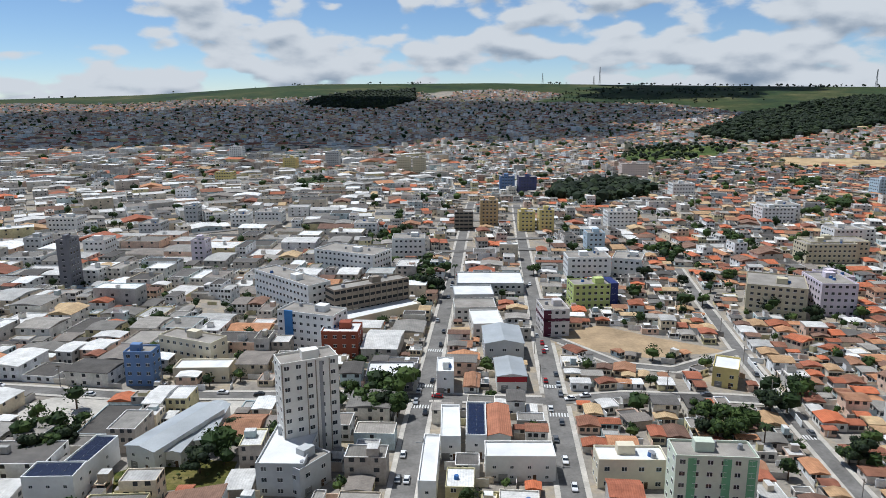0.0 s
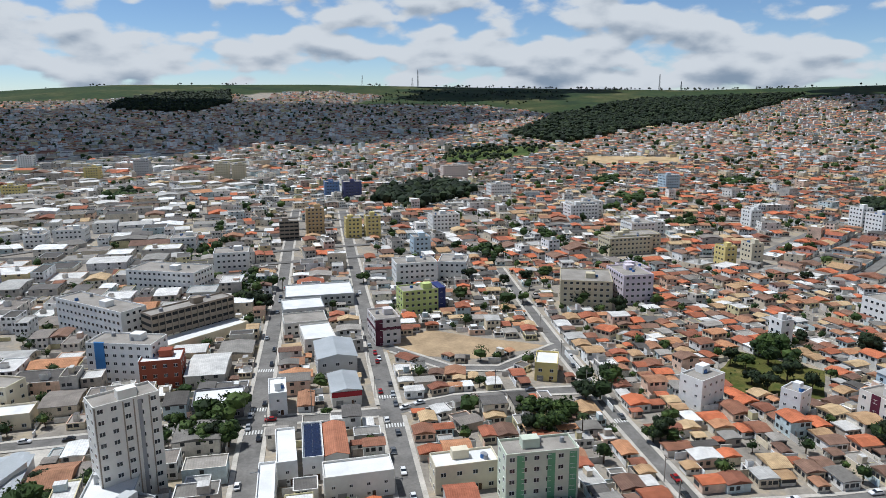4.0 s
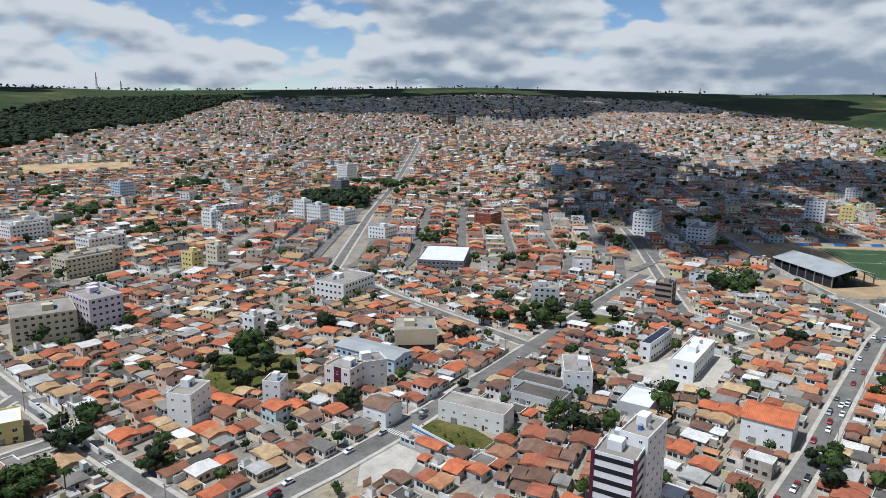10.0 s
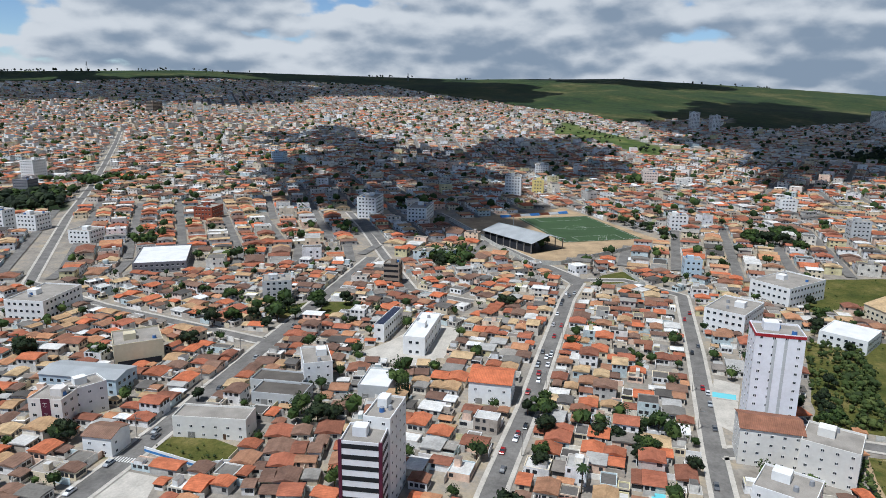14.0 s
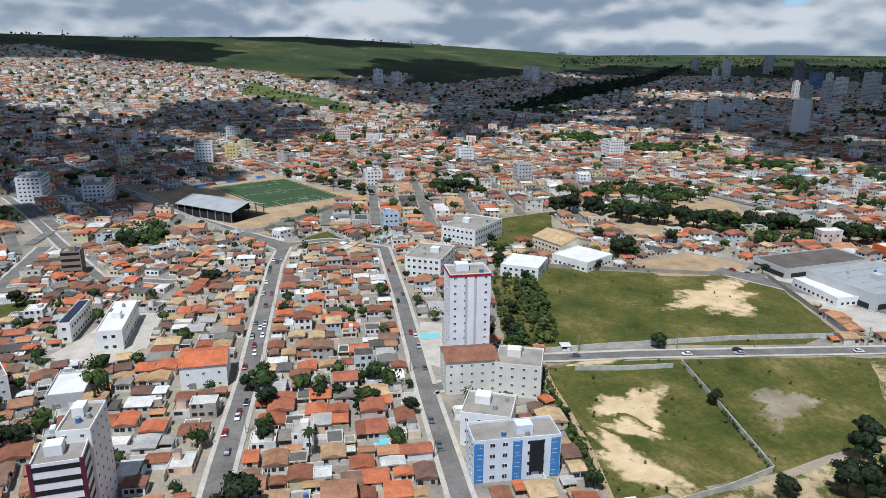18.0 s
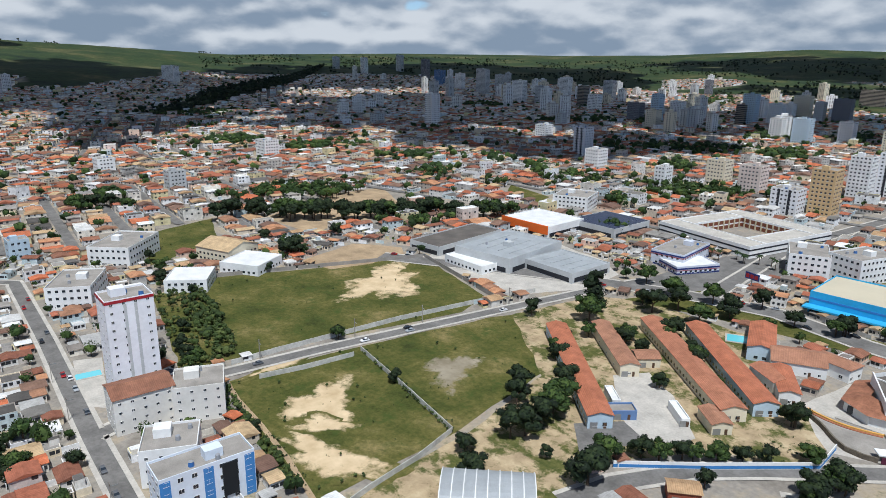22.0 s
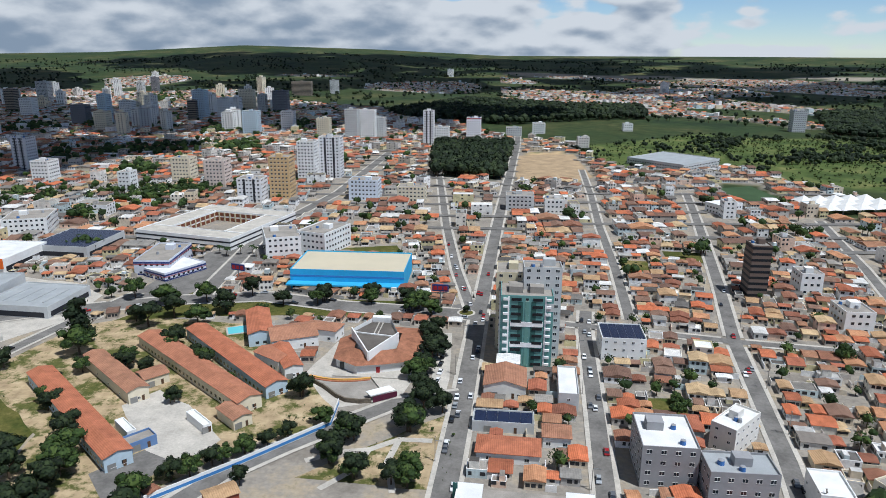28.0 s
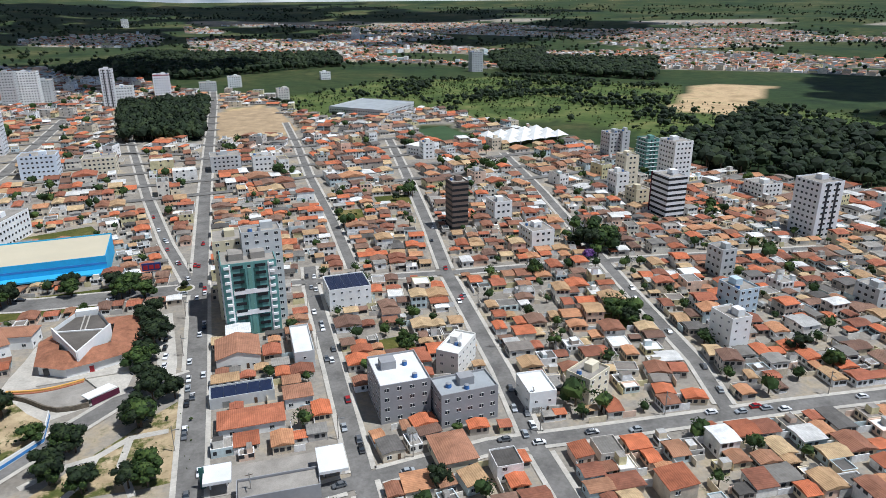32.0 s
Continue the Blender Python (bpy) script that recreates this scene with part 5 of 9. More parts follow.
building("apartment_building", "pale grey mid-rise building with rows of windows", 617.0, -241.8, 13.0, 15.1, 0.0, 16.7, "palegrey", "flat")
building("residential_tower", "white and black high-rise tower with rows of windows", 101.7, -952.1, 14.4, 14.2, 0.0, 45.7, "twotone", "flat")
building("residential_tower", "white high-rise tower with rows of windows", 84.7, -956.0, 21.3, 18.0, 0.0, 23.8, "white", "flat")
building("residential_tower", "white and red high-rise tower with rows of windows", 43.3, -1035.0, 21.0, 18.0, 0.0, 29.2, "redtower", "flat")
building("apartment_building", "white mid-rise building with rows of windows", -55.5, -1103.0, 19.6, 18.0, 0.0, 15.6, "white", "flat")
building("apartment_building", "pale grey mid-rise building with rows of windows", -16.2, -1068.0, 23.5, 18.0, 0.0, 12.5, "palegrey", "flat")
building("residential_tower", "white high-rise tower with rows of windows", 203.6, -2873.0, 24.3, 18.0, 0.0, 30.2, "white", "flat")
building("residential_tower", "pale grey high-rise tower with rows of windows", -481.4, -1192.3, 20.7, 18.0, 0.0, 34.9, "palegrey", "flat")
building("residential_tower", "white high-rise tower with rows of windows", -471.0, -2104.8, 21.6, 18.0, 0.0, 37.4, "white", "flat")
building("apartment_building", "white and red mid-rise building with rows of windows", -103.9, -927.5, 15.1, 15.1, 0.0, 16.1, "redwhite", "flat")
building("residential_tower", "dark brown-grey high-rise tower with rows of windows", -130.0, -363.3, 9.8, 11.4, 0.0, 28.8, "darktower", "flat")
building("apartment_building", "white mid-rise building with rows of windows", -199.4, -1144.7, 15.0, 15.7, 0.0, 11.8, "white", "flat")
building("apartment_building", "white mid-rise building with rows of windows", -172.7, -546.2, 9.7, 11.0, 0.0, 13.6, "white", "flat")
building("apartment_building", "pale grey mid-rise building with rows of windows", -11.3, -561.0, 22.5, 18.0, 0.0, 12.5, "palegrey", "flat")
building("apartment_building", "white mid-rise building with rows of windows", -38.6, -552.5, 15.5, 15.1, 0.0, 11.5, "white", "flat")
building("apartment_building", "cream mid-rise building with rows of windows", 80.1, -585.9, 23.9, 18.0, 0.0, 12.8, "cream", "flat")
building("apartment_building", "white mid-rise building with rows of windows", 334.3, -586.0, 11.2, 13.7, 0.0, 20.7, "white", "flat")
building("apartment_building", "pale grey mid-rise building with rows of windows", -320.8, -499.8, 11.1, 13.9, 0.0, 20.2, "palegrey", "flat")
building("apartment_building", "pale grey mid-rise building with rows of windows", -328.5, -493.7, 7.2, 9.0, 0.0, 21.7, "palegrey", "flat")
building("residential_tower", "green and white high-rise tower with rows of windows", -309.9, -434.3, 10.5, 13.3, 0.0, 27.7, "greentower", "flat")
building("residential_tower", "white high-rise tower with rows of windows", -316.6, -410.0, 15.2, 18.0, 0.0, 30.4, "white", "flat")
building("residential_tower", "cream high-rise tower with rows of windows", -273.7, -406.3, 10.3, 12.9, 0.0, 24.0, "cream", "flat")
building("apartment_building", "white mid-rise building with rows of windows", -260.3, -395.9, 9.5, 11.9, 0.0, 15.2, "white", "flat")
building("residential_tower", "black and white striped high-rise tower with rows of windows", -259.2, -340.6, 13.2, 16.7, 0.0, 26.5, "striped", "flat")
building("residential_tower", "white and black high-rise tower with rows of windows", -315.8, -283.9, 16.4, 18.0, 0.0, 31.9, "twotone", "flat")
building("apartment_building", "white mid-rise building with rows of windows", -160.8, -372.2, 11.4, 13.6, 0.0, 12.0, "white", "flat")
building("apartment_building", "white mid-rise building with rows of windows", -159.8, -320.2, 13.3, 16.2, 0.0, 10.8, "white", "flat")
building("apartment_building", "beige mid-rise building with rows of windows", -259.7, -372.1, 10.1, 12.7, 0.0, 10.0, "beige", "flat")
building("apartment_building", "pale grey mid-rise building with rows of windows", -224.6, -251.9, 8.4, 10.7, 0.0, 14.4, "palegrey", "flat")
building("apartment_building", "pale blue mid-rise building with rows of windows", -202.6, -215.6, 10.2, 13.0, 0.0, 12.5, "skyblue", "flat")
building("apartment_building", "white mid-rise building with rows of windows", -178.1, -192.2, 9.2, 11.8, 0.0, 13.7, "white", "flat")
building("apartment_building", "white mid-rise building with rows of windows", -350.4, -358.3, 16.3, 18.0, 0.0, 9.2, "white", "flat")
building("apartment_building", "pale grey mid-rise building with rows of windows", -263.8, -200.5, 9.5, 12.0, 0.0, 9.4, "palegrey", "flat")
building("residential_tower", "white high-rise tower with rows of windows", 1782.9, -304.5, 42.2, 18.0, 0.0, 41.3, "white", "flat")
building("residential_tower", "white high-rise tower with rows of windows", 1812.8, -357.8, 44.7, 18.0, 0.0, 34.3, "white", "flat")
building("residential_tower", "white high-rise tower with rows of windows", 784.0, 56.6, 21.0, 18.0, 0.0, 23.1, "white", "flat")
building("apartment_building", "white mid-rise building with rows of windows", 981.0, 31.3, 27.1, 18.0, 0.0, 15.3, "white", "flat")
building("apartment_building", "white mid-rise building with rows of windows", 634.7, 183.5, 18.4, 18.0, 0.0, 17.6, "white", "flat")
building("apartment_building", "white mid-rise building with rows of windows", 627.6, -99.2, 15.0, 15.5, 0.0, 13.4, "white", "flat")
building("apartment_building", "pale blue mid-rise building with rows of windows", 468.5, -85.0, 10.6, 11.1, 0.0, 11.9, "skyblue", "flat")
building("apartment_building", "white mid-rise building with rows of windows", 742.0, -221.4, 14.9, 16.7, 0.0, 14.6, "white", "flat")
building("apartment_building", "pale pink mid-rise building with rows of windows", 918.9, -107.1, 24.9, 18.0, 0.0, 17.9, "pinkwhite", "flat")
building("apartment_building", "yellow mid-rise building with rows of windows", 819.6, 30.2, 14.3, 13.3, 0.0, 15.1, "yellow", "flat")
building("apartment_building", "pale blue mid-rise building with rows of windows", 990.3, 423.5, 18.4, 18.0, 0.0, 16.9, "skyblue", "flat")
building("residential_tower", "brown-grey high-rise tower with rows of windows", 1609.6, 1011.8, 41.2, 18.0, 0.0, 23.7, "taupe", "flat")
building("apartment_building", "white mid-rise building with rows of windows", 492.0, 476.8, 10.9, 13.9, 0.0, 20.0, "white", "flat")
building("apartment_building", "white mid-rise building with rows of windows", 494.3, 458.9, 13.6, 17.3, 0.0, 17.4, "white", "flat")
building("apartment_building", "white mid-rise building with rows of windows", 502.8, 434.9, 17.7, 18.0, 0.0, 13.6, "white", "flat")
building("apartment_building", "white mid-rise building with rows of windows", 471.1, 362.5, 18.5, 18.0, 0.0, 10.4, "white", "flat")
building("apartment_building", "white mid-rise building with rows of windows", 418.2, 521.3, 10.7, 13.6, 0.0, 14.5, "white", "flat")
building("apartment_building", "white mid-rise building with rows of windows", 291.6, 495.8, 22.1, 18.0, 0.0, 14.2, "white", "flat")
building("apartment_building", "white mid-rise building with rows of windows", 290.9, 600.1, 29.2, 18.0, 0.0, 13.2, "white", "flat")
building("apartment_building", "beige mid-rise building with rows of windows", 255.4, 451.8, 33.9, 18.0, 0.0, 12.7, "beige", "flat")
building("apartment_building", "yellow mid-rise building with rows of windows", 300.5, 396.6, 9.2, 11.6, 0.0, 14.3, "yellow", "flat")
building("apartment_building", "cream mid-rise building with rows of windows", 323.8, 399.6, 9.4, 11.9, 0.0, 14.5, "cream", "flat")
building("apartment_building", "red-brown mid-rise building with rows of windows", 581.9, 320.3, 21.3, 18.0, 0.0, 11.6, "brick", "flat")
building("apartment_building", "white mid-rise building with rows of windows", 626.7, 179.5, 26.9, 18.0, 0.0, 19.6, "white", "flat")
building("apartment_building", "white mid-rise building with rows of windows", 623.8, 130.8, 35.6, 18.0, 0.0, 13.0, "white", "flat")
building("apartment_building", "lilac mid-rise building with rows of windows", 206.2, 354.3, 13.7, 16.9, 0.0, 16.3, "lilac", "flat")
building("apartment_building", "brown-grey mid-rise building with rows of windows", 409.5, 104.1, 8.6, 9.3, 0.0, 13.8, "taupe", "flat")
building("apartment_building", "white mid-rise building with rows of windows", 222.7, 251.0, 6.3, 8.0, 0.0, 15.2, "white", "flat")
building("residential_tower", "white high-rise tower with rows of windows", 760.9, 648.8, 23.3, 18.0, 0.0, 23.8, "white", "flat")
building("apartment_building", "dark grey mid-rise building with rows of windows", 651.8, 567.9, 15.6, 18.0, 0.0, 18.7, "dark", "flat")
building("residential_tower", "pale blue high-rise tower with rows of windows", 476.8, 746.6, 19.2, 18.0, 0.0, 20.0, "skyblue", "flat")
building("apartment_building", "ochre mid-rise building with rows of windows", 39.5, 591.2, 15.1, 14.5, 0.0, 21.8, "ochre", "flat")
building("apartment_building", "yellow mid-rise building with rows of windows", 68.8, 564.5, 13.1, 13.2, 0.0, 16.2, "yellow", "flat")
building("apartment_building", "yellow mid-rise building with rows of windows", 83.9, 558.1, 12.0, 12.3, 0.0, 18.5, "yellow", "flat")
building("apartment_building", "brown-grey mid-rise building with rows of windows", 17.2, 570.0, 15.1, 14.0, 0.0, 15.6, "taupe", "flat")
building("apartment_building", "blue mid-rise building with rows of windows", 72.7, 785.0, 16.3, 16.0, 0.0, 20.8, "blue", "flat")
building("apartment_building", "dark blue and red mid-rise building with rows of windows", 95.1, 782.9, 20.2, 18.0, 0.0, 20.4, "navyred", "flat")
building("residential_tower", "beige high-rise tower with rows of windows", -55.5, 993.0, 19.8, 18.0, 0.0, 23.7, "beige", "flat")
building("residential_tower", "beige high-rise tower with rows of windows", -33.3, 990.7, 18.7, 17.4, 0.0, 22.3, "beige", "flat")
building("apartment_building", "white mid-rise building with rows of windows", 146.3, 564.7, 23.8, 18.0, 0.0, 16.2, "white", "flat")
building("apartment_building", "pale blue mid-rise building with rows of windows", 108.5, 487.7, 12.7, 13.6, 0.0, 13.6, "skyblue", "flat")
building("apartment_building", "white mid-rise building with rows of windows", -23.5, 467.0, 22.3, 18.0, 0.0, 14.8, "white", "flat")
building("apartment_building", "lilac mid-rise building with rows of windows", -160.9, 450.2, 9.7, 11.1, 0.0, 16.8, "lilac", "flat")
building("apartment_building", "white mid-rise building with rows of windows", -61.0, 545.9, 18.0, 17.9, 0.0, 11.2, "white", "flat")
building("apartment_building", "yellow mid-rise building with rows of windows", -228.9, 1046.8, 20.2, 18.0, 0.0, 16.5, "yellow", "flat")
building("apartment_building", "yellow mid-rise building with rows of windows", -282.7, 900.6, 22.6, 18.0, 0.0, 14.5, "yellow", "flat")
building("apartment_building", "white mid-rise building with rows of windows", 298.0, 609.1, 31.2, 18.0, 0.0, 14.6, "white", "flat")
building("apartment_building", "white mid-rise building with rows of windows", 304.6, 505.7, 24.0, 18.0, 0.0, 12.3, "white", "flat")
building("apartment_building", "beige mid-rise building with rows of windows", 263.5, 457.8, 39.7, 18.0, 0.0, 13.2, "beige", "flat")
building("apartment_building", "white mid-rise building with rows of windows", -316.3, 573.9, 25.4, 18.0, 0.0, 11.7, "white", "flat")
building("apartment_building", "white mid-rise building with rows of windows", -350.5, 1187.6, 22.4, 18.0, 0.0, 18.6, "white", "flat")
building("apartment_building", "pale grey mid-rise building with rows of windows", -169.4, 1074.9, 21.4, 18.0, 0.0, 21.3, "palegrey", "flat")
building("apartment_building", "pale grey mid-rise building with rows of windows", -222.3, 609.2, 11.4, 13.2, 0.0, 15.0, "palegrey", "flat")
building("apartment_building", "white mid-rise building with rows of windows", -280.1, 750.4, 16.8, 18.0, 0.0, 12.1, "white", "flat")
building("apartment_building", "pale grey mid-rise building with rows of windows", -234.5, 552.3, 17.2, 18.0, 0.0, 10.5, "palegrey", "flat")
building("apartment_building", "white mid-rise building with rows of windows", -152.2, 602.7, 23.1, 18.0, 0.0, 11.2, "white", "flat")
building("apartment_building", "white mid-rise building with rows of windows", -242.1, 478.0, 15.0, 18.0, 0.0, 12.0, "white", "flat")
building("apartment_building", "pale grey mid-rise building with rows of windows", -291.0, 487.6, 12.5, 15.4, 0.0, 12.0, "palegrey", "flat")
building("apartment_building", "white mid-rise building with rows of windows", -174.4, 592.0, 15.0, 16.7, 0.0, 10.4, "white", "flat")
building("apartment_building", "pale pink mid-rise building with rows of windows", 257.4, 935.7, 35.5, 18.0, 0.0, 18.8, "pinkwhite", "flat")
building("apartment_building", "white mid-rise building with rows of windows", 261.9, 757.5, 23.6, 18.0, 0.0, 15.1, "white", "flat")

# ---- landmarks with shapes of their own ----
def prism(points, z0, z1, top=True):
    """An upright prism over a plan; z1 may be one height or one per corner."""
    n = len(points)
    area = sum(points[i][0] * points[(i + 1) % n][1] - points[(i + 1) % n][0] * points[i][1] for i in range(n))
    zs = list(z1) if isinstance(z1, (list, tuple)) else [z1] * n
    if area < 0:
        points, zs = points[::-1], zs[::-1]
    bm = bmesh.new()
    a = [bm.verts.new((x, y, z0)) for x, y in points]
    b = [bm.verts.new((x, y, z)) for (x, y), z in zip(points, zs)]
    for i in range(n):
        bm.faces.new((a[i], a[(i + 1) % n], b[(i + 1) % n], b[i]))
    if top:
        bm.faces.new(b)
    return bm


def wall_bm(points, z0, z1, thick=0.3):
    """A standing wall along a line; z1 is one height or one per corner."""
    zs = list(z1) if isinstance(z1, (list, tuple)) else [z1] * len(points)
    bm = bmesh.new()
    for (x0, y0), (x1, y1), za, zb in zip(points, points[1:], zs, zs[1:]):
        ln = math.hypot(x1 - x0, y1 - y0)
        nx, ny = -(y1 - y0) / ln * thick / 2, (x1 - x0) / ln * thick / 2
        v = [bm.verts.new(p) for p in ((x0 - nx, y0 - ny, z0), (x1 - nx, y1 - ny, z0), (x1 + nx, y1 + ny, z0), (x0 + nx, y0 + ny, z0),
                                       (x0 - nx, y0 - ny, za), (x1 - nx, y1 - ny, zb), (x1 + nx, y1 + ny, zb), (x0 + nx, y0 + ny, za))]
        for f in ((0, 1, 5, 4), (1, 2, 6, 5), (2, 3, 7, 6), (3, 0, 4, 7), (4, 5, 6, 7)):
            bm.faces.new([v[k] for k in f])
    return bm


def theatre():
    root = thing("theatre", 57, -268, 0, 0, "white fan-shaped theatre with a dark roof among brown tile roofs", "theatre")
    fan = [(0.5, 14.0), (-9.5, -3), (-3.5, -21.5), (5.2, -22), (11.2, -6.5)]
    heights = [8.2, 9.6, 8.6, 8.6, 9.6]
    part("wall", prism(fan, -0.5, heights, top=False), M_WHITE, root)
    inner = [(x * 0.94, y * 0.94) for x, y in fan]
    part("roof", prism(inner, 6.0, [h - 1.3 for h in heights]), M_DARKCON, root)
    part("parapet", wall_bm([fan[1], fan[0], fan[4]], 4, [10.4, 8.6, 10.4], 0.5), M_WHITE, root)
    for u in (-0.9, 0.9):
        part("roof_rib", wall_bm([(0.6 + u, -20.5), (0.6 + u * 0.9, -4)], 6.5, [7.75, 8.45], 0.45), M_KERB, root)
    part("cross_rib", wall_bm([(-8.2, -2.6), (9.8, -6)], 6.5, 8.7, 0.5), M_WHITE, root)
    part("stage_house", box_bm(-3.2, 5, -24.5, -21.5, 0, 9.2), M_WHITE, root)
    outer = [(15.5, 11), (5, 17.5), (-6, 15), (-19.5, 10), (-19.5, -23), (5, -25), (17, -9)]
    bm = bmesh.new()
    a = [bm.verts.new((x, y, 3.9)) for x, y in outer]
    b = [bm.verts.new((x * 0.5, y * 0.5, 6.4)) for x, y in outer]
    n = len(outer)
    for i in range(n):
        f = bm.faces.new((a[(i + 1) % n], a[i], b[i], b[(i + 1) % n]))
    part("tile_roof", bm, plain("brown_clay_tiles", (164, 112, 86), 0.9, 0.4, scale=0.3, fine=1.6), root, "wide brown clay-tile roof round the hall")
    low = [(x * 0.93, y * 0.93) for x, y in outer]
    part("foyer_wall", prism(low, -0.5, 3.85, top=False), M_WHITE, root)
    part("foyer_glass", box_bm(8, 12.5, 12.2, 12.6, 0.2, 3.1), M_GLASS, root)
    part("entrance_door", box_bm(-4.2, -2.6, 14.2, 14.6, 0, 2.4), ACCENT["red"], root)
    part("step", box_bm(-16, 14, 17.6, 19.5, -0.2, 0.45), M_KERB, root)
    CLEAR.append([(79, -303), (22, -303), (22, -222), (83, -222)])
    CLEAR.append([(104, -170), (64, -208), (42, -230), (22, -236), (22, -170), (48, -158), (84, -152)])


def amphitheatre():
    root = thing("open_air_theatre", 60, -241, 0, 0, "sunken concrete open-air theatre with stone wall and orange rim", "stage")
    floor = [(20, -6.5), (-4.5, -7.5), (-12, 6), (-8, 11.5), (4.3, 11), (17, -2.5)]
    part("floor", prism(floor, -0.3, 0.16), M_CONCRETE, root)
    arc = []
    for k in range(13):
        s = k / 12
        arc.append((20 - 24.5 * s, -6.8 + 2.6 * math.sin(math.pi * s)))
    part("rim", wall_bm(arc, 0, 0.75, 0.7), plain("orange_rim", (222, 170, 92), 0.8), root, "orange painted rim")
    part("tier", wall_bm([(x, y + 1.2) for x, y in arc], 0, 0.45, 0.8), plain("brick_tier", (168, 108, 80), 0.9), root)
    curve = [(19.5, -3.5), (12, 2.5), (5.5, 9.5), (1.5, 12.3), (-4, 13), (-8, 12)]
    part("retaining_wall", wall_bm(curve, -0.5, 1.7, 0.6), plain("rough_stone", (122, 112, 98), 0.95, 0.45, scale=0.8, fine=2.5), root, "rough grey-brown stone wall")
    part("side_wall", wall_bm([(-4.5, -7.5), (-12, 6)], -0.2, 0.9, 0.4), M_KERB, root)
    part("shelter_roof", prism([(-8, 12), (-16.5, 6.5), (-13.5, 3.2), (-5.5, 8.6)], 2.3, 2.7), M_WHITE, root)
    part("banner", wall_bm([(-9, 12.9), (-17, 7.2)], 0.5, 2.6, 0.25), ACCENT["maroon"], root, "dark red banner")


def green_tower():
    w, d, h = 21.0, 18.0, 31.0
    root = thing("green_tower", -5.5, -273, 0, 180, "teal and white apartment tower with dark balcony stacks", "building")
    teal = plain("teal_render", (104, 150, 146), 0.7, 0.12, scale=0.09)
    part("wall", shell(w, d, h), teal, root)
    part("roof", box_bm(-w / 2 + 0.3, w / 2 - 0.3, -d / 2 + 0.3, d / 2 - 0.3, h - 1.2, h - 0.7), M_CONCRETE, root)
    part("white_side", box_bm(-w / 2 - 0.5, -w / 2 + 0.1, -d / 2 + 1.5, d / 2, 0, h - 3), ACCENT["white"], root, "blank white side wall")
    for x0, x1 in ((-7.2, -1.6), (1.2, 6.8)):
        part("lift_house", box_bm(x0, x1, -4, 3, h - 0.7, h + 2.0), M_CONCRETE, root)
    n = 10
    step = h / n
    for u in (-2.6, 2.6):
        part("dark_stack", box_bm(u - 1.0, u + 1.0, -d / 2 - 0.12, -d / 2 + 0.2, 0.5, h - 2.6), ACCENT["teal"], root, "dark glazed stair stack")
    part("light_spine", box_bm(-0.7, 0.7, -d / 2 - 0.2, -d / 2 + 0.2, 0.5, h - 2.4), PAINT["greentower"], root)
    slot = box_mesh("balcony", ACCENT["deep"], -2.0, 2.0, -0.35, 0.2, 0, 1.15)
    rail = box_mesh("balcony_rail", ACCENT["white"], -0.95, 0.95, -0.75, 0.2, 0, 0.95)
    for k in range(n):
        for u in (-4.6, 4.6):
            child("balcony", slot, root, pose(u * 0.93, -d / 2, k * step + 0.9))
        for u in (-8.6, 8.6):
            child("balcony_rail", rail, root, pose(u, -d / 2, k * step + 1.1))
    for z in (h * 0.33, h * 0.62):
        part("white_band", box_bm(-6.6, 6.6, -d / 2 - 0.28, -d / 2 + 0.2, z - 1.4, z + 0.6), ACCENT["white"], root)
    for u in (-7.4, 7.4):
        part("white_pier", box_bm(u - 0.3, u + 0.3, -d / 2 - 0.3, -d / 2 + 0.2, 0, h - 0.4), ACCENT["white"], root)
    for z0 in (h - 6.5,):
        part("pale_corner", box_bm(w / 2 - 2.6, w / 2 + 0.08, -d / 2 - 0.08, d / 2 - 2, z0, z0 + 3.4), PAINT["palegrey"], root)
    child("glazing", pane_mesh("glazing", w - 6, d, 3.6, 1.2, 1.0, n, step), root)["kind"] = "stuff"
    CLEAR.append(box_poly(-5.5, -273, w, d, 0, 1.2))


